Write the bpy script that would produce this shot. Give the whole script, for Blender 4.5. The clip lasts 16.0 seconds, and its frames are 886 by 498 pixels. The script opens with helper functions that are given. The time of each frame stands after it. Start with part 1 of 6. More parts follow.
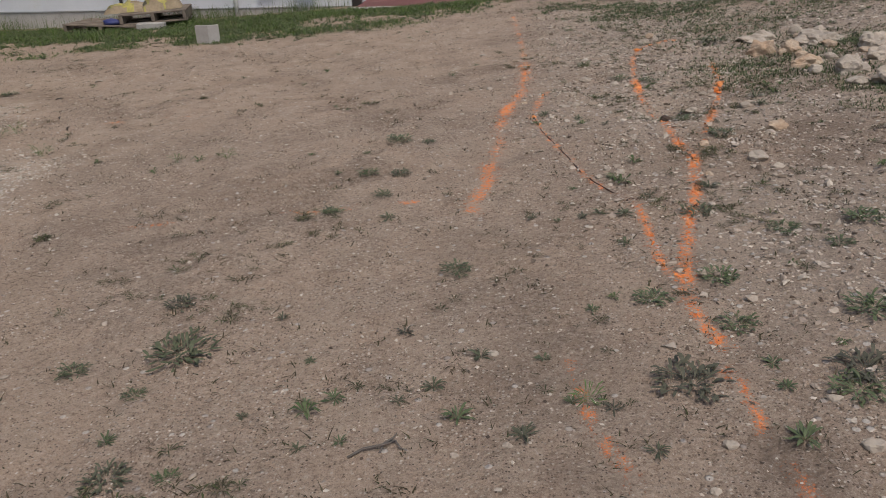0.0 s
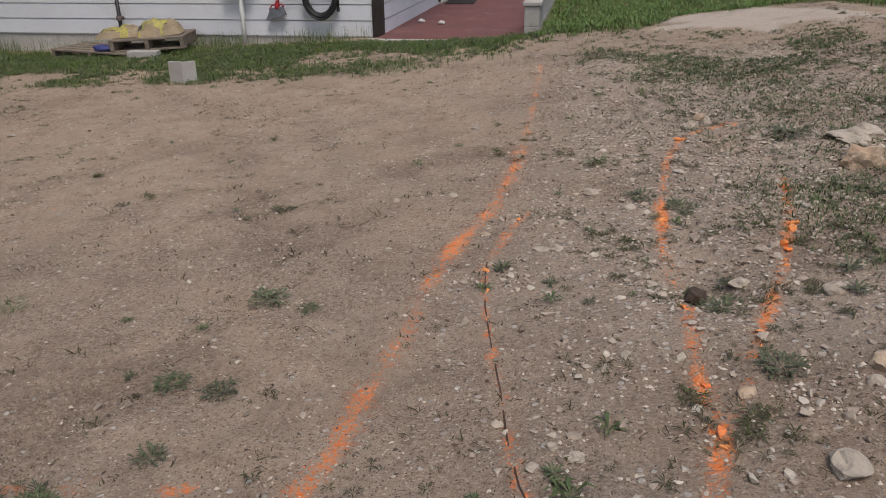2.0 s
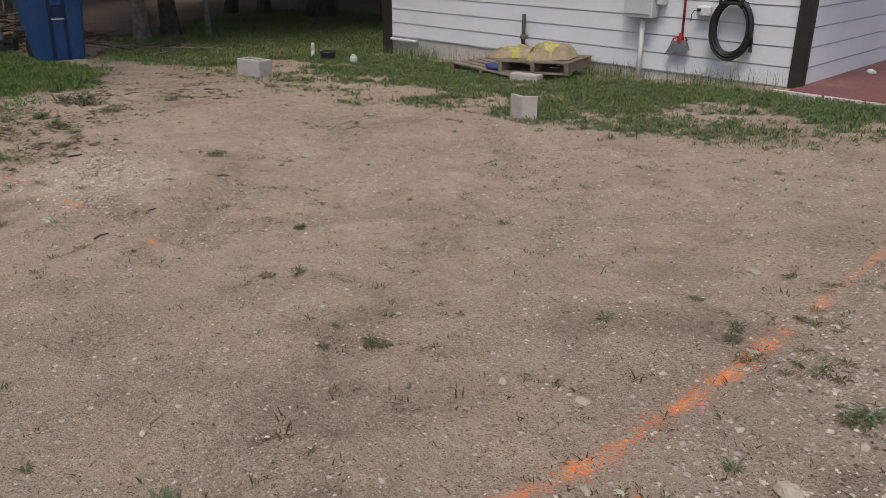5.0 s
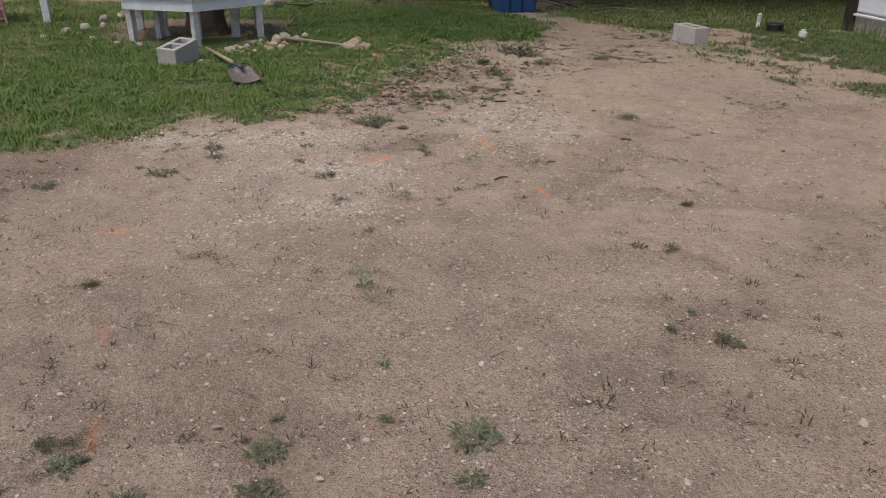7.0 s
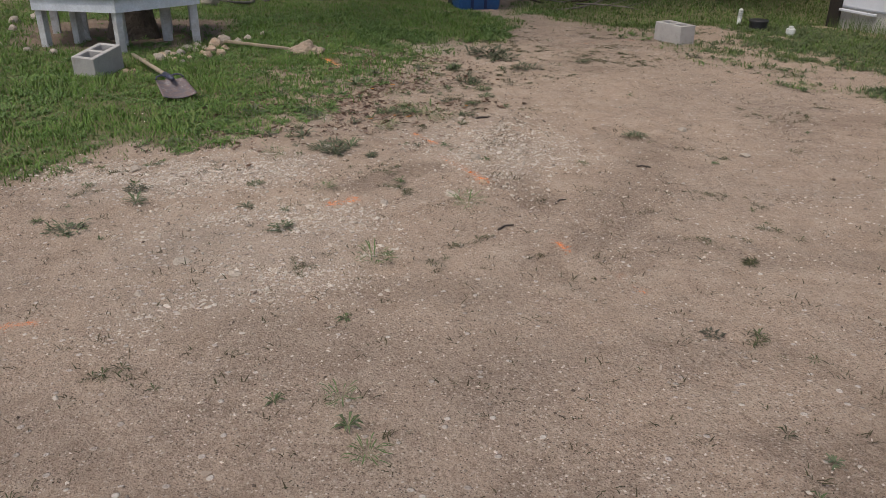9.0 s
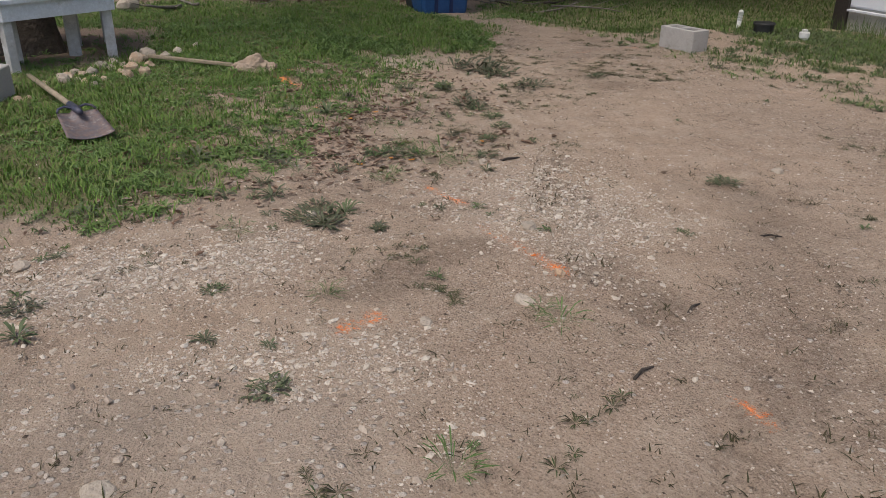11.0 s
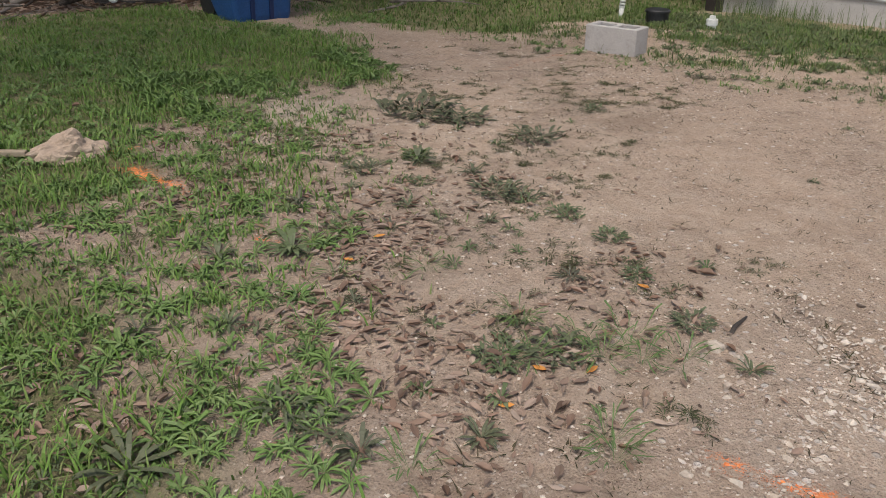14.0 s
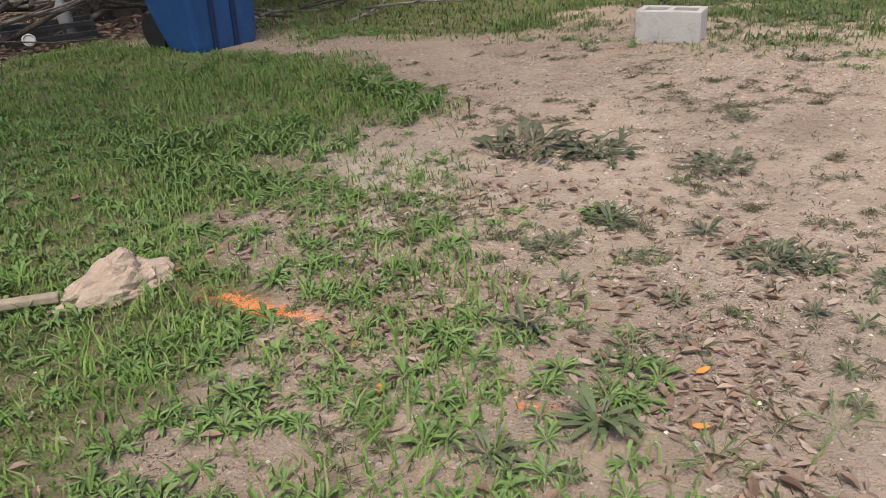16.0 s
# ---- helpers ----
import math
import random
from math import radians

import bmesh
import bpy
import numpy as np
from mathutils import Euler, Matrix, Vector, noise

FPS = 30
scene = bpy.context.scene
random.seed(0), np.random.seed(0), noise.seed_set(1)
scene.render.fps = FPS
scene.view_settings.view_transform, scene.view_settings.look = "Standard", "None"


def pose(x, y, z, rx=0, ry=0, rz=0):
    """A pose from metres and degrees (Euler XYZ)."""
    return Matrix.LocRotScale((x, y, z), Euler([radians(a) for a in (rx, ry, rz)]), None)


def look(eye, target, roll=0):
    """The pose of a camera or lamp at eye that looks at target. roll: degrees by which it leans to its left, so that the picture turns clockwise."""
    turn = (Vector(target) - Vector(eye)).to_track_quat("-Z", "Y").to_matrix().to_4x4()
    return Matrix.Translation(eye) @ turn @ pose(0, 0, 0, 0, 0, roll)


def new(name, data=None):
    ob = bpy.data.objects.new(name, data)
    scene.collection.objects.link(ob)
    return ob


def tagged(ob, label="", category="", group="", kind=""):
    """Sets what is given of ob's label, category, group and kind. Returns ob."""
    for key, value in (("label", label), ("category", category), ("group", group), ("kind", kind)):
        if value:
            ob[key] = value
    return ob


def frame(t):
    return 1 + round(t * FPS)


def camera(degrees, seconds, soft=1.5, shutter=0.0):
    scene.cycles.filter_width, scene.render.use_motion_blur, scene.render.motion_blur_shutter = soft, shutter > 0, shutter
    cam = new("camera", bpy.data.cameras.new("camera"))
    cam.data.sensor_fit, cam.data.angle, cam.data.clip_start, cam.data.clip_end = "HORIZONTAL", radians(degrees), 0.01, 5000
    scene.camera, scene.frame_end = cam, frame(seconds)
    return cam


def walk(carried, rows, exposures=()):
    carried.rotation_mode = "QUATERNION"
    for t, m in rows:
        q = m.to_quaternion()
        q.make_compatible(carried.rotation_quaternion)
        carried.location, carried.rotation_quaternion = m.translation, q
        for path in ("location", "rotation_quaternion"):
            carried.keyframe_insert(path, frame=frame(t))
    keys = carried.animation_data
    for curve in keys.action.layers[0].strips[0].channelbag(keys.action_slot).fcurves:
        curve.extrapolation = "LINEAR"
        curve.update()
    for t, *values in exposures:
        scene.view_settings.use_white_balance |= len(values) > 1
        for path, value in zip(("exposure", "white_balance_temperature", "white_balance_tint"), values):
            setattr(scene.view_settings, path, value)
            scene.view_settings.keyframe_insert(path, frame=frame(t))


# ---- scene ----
cam = camera(58.7, 16.0, soft=0.6)
METRES, EYE, TILT, LEAN, TURN = 10.208, 1.0718, -4.22, -0.88, 5.16
ROWS = [
    (0.0, 0.0, 0.0, 0.0, -0.87, -19.37, 2.47),
    (0.5, 0.0146, 0.0391, 0.0026, -1.02, -19.01, 1.7),
    (1.0, 0.0307, 0.0811, 0.0054, 0.5, -18.89, 1.52),
    (1.5, 0.0461, 0.122, 0.0106, 5.79, -18.65, -0.34),
    (2.0, 0.0605, 0.1653, 0.0163, 5.08, -18.42, 1.22),
    (2.5, 0.0795, 0.1997, 0.0217, 5.54, -18.55, 0.06),
    (3.0, 0.0913, 0.231, 0.0271, 7.28, -18.27, -0.66),
    (3.5, 0.1043, 0.2557, 0.0321, 14.17, -17.1, -0.43),
    (4.0, 0.1206, 0.2754, 0.0355, 20.8, -16.93, -2.04),
    (4.5, 0.1215, 0.2999, 0.0355, 27.11, -17.26, -2.16),
    (5.0, 0.1257, 0.321, 0.0365, 39.95, -18.15, -2.14),
    (7.5, 0.1308, 0.3316, 0.0376, 72.2, -22.58, -3.95),
    (8.0, 0.107, 0.335, 0.0356, 69.65, -22.55, -4.65),
    (10.5, -0.0707, 0.3633, 0.0226, 65.11, -22.15, -3.41),
    (11.0, -0.1069, 0.364, 0.0172, 61.71, -21.89, -3.85),
    (11.5, -0.1453, 0.368, 0.0152, 51.36, -21.6, -4.09),
    (12.0, -0.1858, 0.3665, 0.0146, 42.18, -21.68, -2.12),
    (12.5, -0.2298, 0.3721, 0.014, 42.18, -22.22, -2.34),
    (13.0, -0.2745, 0.3739, 0.0154, 41.23, -21.94, -2.66),
    (13.5, -0.3162, 0.3778, 0.0113, 40.92, -22.17, -2.59),
    (14.0, -0.355, 0.3811, 0.0106, 40.79, -22.06, -2.55),
    (14.5, -0.3926, 0.3812, 0.0102, 40.38, -21.96, -1.35),
    (15.0, -0.4287, 0.3894, 0.009, 40.07, -21.94, -1.1),
    (15.5, -0.4636, 0.3907, 0.0093, 35.13, -21.92, 1.49),
    (16.0, -0.4922, 0.4004, 0.0081, 31.24, -22.53, 2.5),
]
EXPOSURES = [(0.0, -0.05), (4.0, 0.08), (7.5, 0.17), (12.5, 0.20), (13.5, 0.30), (14.5, 0.70), (15.5, 0.92), (16.0, 0.90)]
walk(cam, [(t, pose(0, 0, EYE, TILT, LEAN, TURN) @ pose(METRES * x, METRES * y, METRES * z, 90 + pitch, roll, yaw)) for t, x, y, z, yaw, pitch, roll in ROWS], EXPOSURES)

FULL = 1.16

# ---- world, sun ----
world = bpy.data.worlds.new("overcast")
scene.world = world
world.use_nodes = True
wn = world.node_tree
sky = wn.nodes.new("ShaderNodeTexSky")
sky.sky_type, sky.sun_disc = "NISHITA", False
sky.sun_elevation, sky.sun_rotation = radians(64), radians(152)
sky.air_density, sky.dust_density, sky.ozone_density = 1.0, 4.0, 1.0
bg = wn.nodes["Background"]
bg.inputs["Strength"].default_value = 0.128
wn.links.new(sky.outputs[0], bg.inputs["Color"])
sun = bpy.data.lights.new("sun", "SUN")
sun.energy, sun.angle, sun.color = 1.35, radians(15), (1.0, 0.95, 0.88)
sun_ob = new("sun", sun)
sun_dir = Vector((math.sin(radians(152)) * math.cos(radians(64)), math.cos(radians(152)) * math.cos(radians(64)), math.sin(radians(64))))
sun_ob.matrix_world = look(sun_dir * 30, (0, 0, 0))


# ---- materials ----
def material(name):
    m = bpy.data.materials.new(name)
    m.use_nodes = True
    nt = m.node_tree
    return m, nt, nt.nodes["Principled BSDF"]


def node(nt, kind, **values):
    n = nt.nodes.new(kind)
    for key, value in values.items():
        n.inputs[key.replace("_", " ")].default_value = value
    return n


def noise_tex(nt, scale, detail=4.0, rough=0.6, vec=None):
    n = node(nt, "ShaderNodeTexNoise", Scale=scale, Detail=detail, Roughness=rough)
    if vec is not None:
        nt.links.new(vec, n.inputs["Vector"])
    return n.outputs["Fac"]


def math_node(nt, op, a, b=None, clamp=False):
    n = nt.nodes.new("ShaderNodeMath")
    n.operation, n.use_clamp = op, clamp
    for i, v in enumerate((a, b)):
        if v is None:
            continue
        if isinstance(v, (int, float)):
            n.inputs[i].default_value = v
        else:
            nt.links.new(v, n.inputs[i])
    return n.outputs[0]


def span(nt, value, lo, hi, a=0.0, b=1.0):
    n = nt.nodes.new("ShaderNodeMapRange")
    n.interpolation_type = "SMOOTHSTEP"
    nt.links.new(value, n.inputs["Value"])
    for key, v in (("From Min", lo), ("From Max", hi), ("To Min", a), ("To Max", b)):
        n.inputs[key].default_value = v
    return n.outputs["Result"]


def mix(nt, fac, a, b, blend="MIX"):
    n = nt.nodes.new("ShaderNodeMix")
    n.data_type, n.blend_type = "RGBA", blend
    for sock, v in ((n.inputs["Factor"], fac), (n.inputs[6], a), (n.inputs[7], b)):
        if isinstance(v, (int, float)):
            sock.default_value = v
        elif isinstance(v, tuple):
            sock.default_value = (*v, 1.0)
        else:
            nt.links.new(v, sock)
    return n.outputs[2]


def bump(nt, bsdf, height, strength, distance):
    b = node(nt, "ShaderNodeBump", Strength=strength, Distance=distance)
    nt.links.new(height, b.inputs["Height"])
    nt.links.new(b.outputs["Normal"], bsdf.inputs["Normal"])


def world_pos(nt):
    return nt.nodes.new("ShaderNodeNewGeometry").outputs["Position"]


def surface(name, base, other, rough=0.8, scale=6.0, fine=60.0, dirt=None, metal=0.0, relief=0.3, depth=0.004, vary=0.0, grain=0.35):
    """A plain worn surface: two colours at two scales, optional dirt, fine relief."""
    m, nt, b = material(name)
    p = world_pos(nt)
    c = mix(nt, span(nt, noise_tex(nt, scale, 5, 0.65, p), 0.35, 0.65), base, other)
    f = noise_tex(nt, fine, 3, 0.6, p)
    c = mix(nt, span(nt, f, 0.3, 0.7, 0.0, grain), c, tuple(v * 0.6 for v in base))
    if dirt:
        c = mix(nt, span(nt, noise_tex(nt, scale * 0.6 + 1.3, 6, 0.75, p), 0.52, 0.72, 0.0, 0.7), c, dirt)
    if vary:
        r = nt.nodes.new("ShaderNodeObjectInfo").outputs["Random"]
        c = mix(nt, span(nt, r, 0, 1, 0.0, vary), c, tuple(v * 0.55 for v in base))
    nt.links.new(c, b.inputs["Base Color"])
    nt.links.new(span(nt, f, 0, 1, max(rough - 0.12, 0), min(rough + 0.12, 1)), b.inputs["Roughness"])
    b.inputs["Metallic"].default_value = metal
    bump(nt, b, f, relief, depth)
    return m


def islands(name, colours, rough=0.75, scale=25.0, sheen=0.0, object_random=False):
    """Each joined piece takes a colour of its own from a ramp, with a blotch on it."""
    m, nt, b = material(name)
    if object_random:
        r = nt.nodes.new("ShaderNodeObjectInfo").outputs["Random"]
    else:
        r = nt.nodes.new("ShaderNodeNewGeometry").outputs["Random Per Island"]
    ramp = nt.nodes.new("ShaderNodeValToRGB")
    nt.links.new(r, ramp.inputs["Fac"])
    els = ramp.color_ramp.elements
    while len(els) < len(colours):
        els.new(0.5)
    for i, c in enumerate(colours):
        els[i].position, els[i].color = i / (len(colours) - 1), (*c, 1)
    n = noise_tex(nt, scale, 4, 0.65, world_pos(nt))
    c = mix(nt, span(nt, n, 0.3, 0.7, 0.0, 0.55), ramp.outputs["Color"], (0.5, 0.5, 0.5), "MULTIPLY")
    nt.links.new(c, b.inputs["Base Color"])
    b.inputs["Roughness"].default_value = rough
    bump(nt, b, noise_tex(nt, scale * 4, 3, 0.6, world_pos(nt)), 0.35, 0.004)
    return m


def leaf_material(name, colours, rough=0.55):
    m = islands(name, colours, rough, 9.0)
    b = m.node_tree.nodes["Principled BSDF"]
    b.inputs["Specular IOR Level"].default_value = 0.12
    return m


def ground_material():
    m, nt, b = material("sandy_soil")
    p = world_pos(nt)

    def mask(name):
        a = nt.nodes.new("ShaderNodeAttribute")
        a.attribute_name = name
        s = nt.nodes.new("ShaderNodeSeparateColor")
        nt.links.new(a.outputs["Color"], s.inputs[0])
        return s.outputs

    paint, grass, gravel = mask("mask_a")
    damp_and_shade, sand, litter = mask("mask_b")
    silt = mask("mask_c")[0]
    broad, mid = noise_tex(nt, 0.9, 5, 0.6, p), noise_tex(nt, 7.0, 6, 0.7, p)
    fine, grit = noise_tex(nt, 55.0, 6, 0.8, p), noise_tex(nt, 230.0, 3, 0.75, p)

    def cells(scale):
        v = node(nt, "ShaderNodeTexVoronoi", Scale=scale, Randomness=1.0)
        nt.links.new(p, v.inputs["Vector"])
        k = nt.nodes.new("ShaderNodeSeparateColor")
        nt.links.new(v.outputs["Color"], k.inputs[0])
        return v.outputs["Distance"], k.outputs

    c = mix(nt, span(nt, broad, 0.38, 0.62), (0.500, 0.374, 0.278), (0.385, 0.293, 0.224))
    c = mix(nt, span(nt, mid, 0.42, 0.70, 0, 0.55), c, (0.52, 0.42, 0.325))
    c = mix(nt, span(nt, mid, 0.28, 0.46, 0.42, 0), c, (0.27, 0.198, 0.148))
    mottle = noise_tex(nt, 3.1, 9, 0.78, p)
    c = mix(nt, span(nt, mottle, 0.52, 0.64, 0, 0.55), c, (0.225, 0.165, 0.124))
    c = mix(nt, span(nt, mottle, 0.34, 0.46, 0.35, 0), c, (0.58, 0.46, 0.355))
    c = mix(nt, span(nt, fine, 0.50, 0.68, 0, 0.7), c, (0.62, 0.52, 0.42))
    # hollows of the fine grain darkened: crevice shade put into the colour
    c = mix(nt, span(nt, fine, 0.35, 0.47, 0.65, 0), c, (0.140, 0.098, 0.070))
    crumb_d, crumb = cells(95.0)
    stony = span(nt, noise_tex(nt, 2.3, 5, 0.65, p), 0.38, 0.62)
    c = mix(nt, span(nt, stony, 0, 1, 0.25, 0), c, (0.50, 0.385, 0.29))
    c = mix(nt, math_node(nt, "MULTIPLY", span(nt, crumb_d, 0.20, 0.42, 1, 0), math_node(nt, "LESS_THAN", crumb[0], span(nt, stony, 0, 1, 0.16, 0.40))), c, mix(nt, crumb[1], (0.80, 0.72, 0.62), (0.48, 0.385, 0.30)))
    speck_d, speck = cells(150.0)
    c = mix(nt, math_node(nt, "MULTIPLY", span(nt, speck_d, 0.30, 0.50, 0.9, 0), math_node(nt, "LESS_THAN", speck[0], span(nt, stony, 0, 1, 0.10, 0.24))), c, mix(nt, speck[1], (0.060, 0.043, 0.033), (0.18, 0.13, 0.095)))
    # gaps between crumbs darkened, painting the shade that falls there
    c = mix(nt, math_node(nt, "MULTIPLY", span(nt, crumb_d, 0.45, 0.75, 0, 0.35), span(nt, fine, 0.40, 0.55, 1, 0)), c, (0.15, 0.108, 0.08))
    c = mix(nt, span(nt, grit, 0.56, 0.66, 0, 0.6), c, (0.68, 0.60, 0.51))
    # low grit darkened as painted crevice shade as well
    c = mix(nt, span(nt, grit, 0.36, 0.46, 0.48, 0), c, (0.13, 0.095, 0.07))
    c = mix(nt, math_node(nt, "MULTIPLY", silt, span(nt, fine, 0.35, 0.55, 0.45, 0.85)), c, mix(nt, span(nt, mid, 0.35, 0.65), (0.475, 0.362, 0.268), (0.58, 0.465, 0.36)))
    c = mix(nt, math_node(nt, "MULTIPLY", damp_and_shade, math_node(nt, "MULTIPLY", span(nt, mid, 0.3, 0.6, 0.55, 1.0), span(nt, fine, 0.38, 0.60, 1.0, 0.5))), c, (0.185, 0.138, 0.104))
    c = mix(nt, math_node(nt, "MULTIPLY", sand, 0.8), c, (0.66, 0.58, 0.49))
    c = mix(nt, span(nt, noise_tex(nt, 1.1, 7, 0.72, p), 0.50, 0.66, 0, 0.4), c, (0.235, 0.172, 0.128))
    c = mix(nt, 1.0, c, (0.83, 0.815, 0.80), "MULTIPLY")
    # limestone chips pressed into the soil
    v = node(nt, "ShaderNodeTexVoronoi", Scale=34.0, Randomness=1.0)
    nt.links.new(p, v.inputs["Vector"])
    sc = nt.nodes.new("ShaderNodeSeparateColor")
    nt.links.new(v.outputs["Color"], sc.inputs[0])
    chip = math_node(nt, "MULTIPLY", span(nt, v.outputs["Distance"], 0.24, 0.36, 1, 0), math_node(nt, "LESS_THAN", sc.outputs[0], math_node(nt, "MULTIPLY", gravel, 0.65)))
    c = mix(nt, math_node(nt, "MULTIPLY", gravel, 0.35), c, (0.50, 0.42, 0.34))
    c = mix(nt, math_node(nt, "MULTIPLY", chip, 0.85), c, mix(nt, sc.outputs[1], (0.66, 0.60, 0.53), (0.40, 0.34, 0.29)))
    # humus under the lawn
    c = mix(nt, math_node(nt, "MULTIPLY", math_node(nt, "POWER", grass, 1.6), span(nt, mid, 0.2, 0.6, 0.55, 0.95)), c, mix(nt, span(nt, fine, 0.35, 0.65), (0.085, 0.110, 0.034), (0.165, 0.150, 0.070)))
    c = mix(nt, math_node(nt, "MULTIPLY", litter, span(nt, fine, 0.3, 0.6, 0.25, 0.75)), c, (0.15, 0.105, 0.078))
    # sprayed marking paint, broken up by the grains
    grain = math_node(nt, "ADD", math_node(nt, "MULTIPLY", math_node(nt, "SUBTRACT", fine, 0.5), 2.6), math_node(nt, "MULTIPLY", math_node(nt, "SUBTRACT", grit, 0.5), 1.6))
    grain = math_node(nt, "ADD", grain, math_node(nt, "MULTIPLY", math_node(nt, "SUBTRACT", mid, 0.5), 1.2))
    sprayed = span(nt, math_node(nt, "SUBTRACT", math_node(nt, "SUBTRACT", paint, 0.67), grain), -0.30, 0.32)
    sprayed = math_node(nt, "MULTIPLY", sprayed, span(nt, paint, 0.03, 0.45))
    c = mix(nt, math_node(nt, "MULTIPLY", sprayed, 0.95), c, mix(nt, span(nt, fine, 0.35, 0.65), (0.90, 0.235, 0.06), (0.95, 0.40, 0.17)))
    nt.links.new(c, b.inputs["Base Color"])
    b.inputs["Roughness"].default_value = 0.95
    b.inputs["Specular IOR Level"].default_value = 0.15
    h = math_node(nt, "ADD", math_node(nt, "MULTIPLY", mid, 1.0), math_node(nt, "MULTIPLY", fine, 0.45))
    h = math_node(nt, "ADD", h, math_node(nt, "MULTIPLY", grit, 0.14))
    h = math_node(nt, "ADD", h, math_node(nt, "MULTIPLY", chip, 0.25))
    h = math_node(nt, "ADD", h, span(nt, crumb_d, 0.1, 0.6, 0.10, 0))
    bump(nt, b, h, 1.0, 0.022)
    return m


SOIL = ground_material()
PALE_CHIP = islands("pale_limestone", [(0.46, 0.375, 0.29), (0.58, 0.50, 0.41), (0.68, 0.61, 0.52), (0.52, 0.435, 0.345), (0.62, 0.545, 0.455)], 0.9, 60.0)
BUFF = surface("buff_stone", (0.46, 0.355, 0.262), (0.37, 0.28, 0.205), 0.95, 12.0, 60.0, (0.30, 0.22, 0.16), relief=0.7, depth=0.015)
LIMESTONE = islands("limestone", [(0.20, 0.152, 0.115), (0.44, 0.36, 0.285), (0.60, 0.525, 0.435), (0.38, 0.30, 0.235), (0.50, 0.42, 0.34)], 0.9, 60.0)
# the darkest tones also stand in for shade between pebbles
CRUMB = islands("soil_crumb", [(0.07, 0.050, 0.036), (0.24, 0.175, 0.128), (0.52, 0.43, 0.34), (0.68, 0.60, 0.50), (0.58, 0.49, 0.40), (0.14, 0.10, 0.072), (0.09, 0.064, 0.047), (0.68, 0.59, 0.49), (0.70, 0.62, 0.52)], 0.95, 60.0)
ORANGE_PAINT = islands("orange_marking_paint", [(0.90, 0.23, 0.04), (0.97, 0.38, 0.12), (0.85, 0.22, 0.06)], 0.7, 60.0)
ROCK = surface("weathered_rock", (0.52, 0.445, 0.36), (0.41, 0.345, 0.275), 0.9, 9.0, 70.0, (0.20, 0.15, 0.11), relief=0.6, depth=0.01, vary=0.35)
CLOD = surface("dark_clod", (0.085, 0.058, 0.042), (0.055, 0.038, 0.028), 0.95, 14.0, 70.0, (0.14, 0.10, 0.075), relief=0.8, depth=0.01)
ROCK_RED = surface("reddish_rock", (0.50, 0.35, 0.23), (0.54, 0.44, 0.33), 0.9, 14.0, 70.0, (0.22, 0.13, 0.09), relief=0.6, depth=0.01, vary=0.3)
GRASS = leaf_material("grass_blades", [(0.090, 0.162, 0.036), (0.128, 0.220, 0.046), (0.172, 0.270, 0.060), (0.205, 0.235, 0.088), (0.108, 0.192, 0.040), (0.145, 0.244, 0.050)])
WEED = leaf_material("weed_leaves", [(0.070, 0.105, 0.042), (0.105, 0.140, 0.060), (0.130, 0.145, 0.075), (0.085, 0.115, 0.050)])
WEED_OB = islands("single_weed_leaves", [(0.078, 0.105, 0.040), (0.112, 0.142, 0.060), (0.092, 0.090, 0.052), (0.100, 0.128, 0.054), (0.086, 0.080, 0.050), (0.120, 0.148, 0.070)], 0.65, 40.0, object_random=True)
# darker grass of the verge; on the back lawn it paints in tree shade
VERGE_AND_SHADED = leaf_material("verge_and_shaded_blades", [(0.060, 0.115, 0.028), (0.095, 0.165, 0.036), (0.130, 0.205, 0.050), (0.150, 0.165, 0.070), (0.080, 0.145, 0.032), (0.175, 0.170, 0.095)])
TUFT = islands("tuft_blades", [(0.085, 0.148, 0.034), (0.120, 0.195, 0.048), (0.100, 0.165, 0.042), (0.130, 0.185, 0.060)], 0.65, 40.0, object_random=True)
LUSH = leaf_material("broad_leaves", [(0.108, 0.176, 0.052), (0.152, 0.235, 0.068), (0.124, 0.200, 0.058), (0.190, 0.258, 0.096), (0.138, 0.212, 0.080)])
DRY = leaf_material("dry_stalks", [(0.060, 0.050, 0.028), (0.090, 0.070, 0.042), (0.055, 0.058, 0.026), (0.125, 0.098, 0.060)], 0.8)
MATTED = leaf_material("matted_weeds", [(0.070, 0.058, 0.036), (0.085, 0.095, 0.042), (0.120, 0.092, 0.060), (0.080, 0.105, 0.044), (0.095, 0.110, 0.050), (0.060, 0.050, 0.032)], 0.85)
OLIVE = leaf_material("olive_weed_leaves", [(0.050, 0.055, 0.028), (0.085, 0.090, 0.045), (0.075, 0.068, 0.042), (0.105, 0.110, 0.060)], 0.8)
DEAD = leaf_material("dead_leaves", [(0.20, 0.125, 0.088), (0.33, 0.24, 0.18), (0.14, 0.09, 0.066), (0.42, 0.33, 0.26), (0.25, 0.15, 0.105), (0.36, 0.275, 0.215)], 0.8)
ORANGE_LEAF = leaf_material("orange_leaves", [(0.55, 0.20, 0.05), (0.62, 0.30, 0.08), (0.45, 0.13, 0.04)], 0.7)
FOLIAGE = leaf_material("tree_foliage", [(0.030, 0.060, 0.016), (0.050, 0.085, 0.022), (0.040, 0.070, 0.020)])
WHITE_PAINT = surface("white_siding_paint", (0.68, 0.69, 0.725), (0.62, 0.63, 0.665), 0.55, 1.2, 40.0, (0.60, 0.595, 0.585), relief=0.05, depth=0.002, grain=0.06)
BENCH_PAINT = surface("white_bench_paint", (0.74, 0.76, 0.80), (0.62, 0.64, 0.67), 0.6, 6.0, 50.0, (0.40, 0.38, 0.35), relief=0.25)
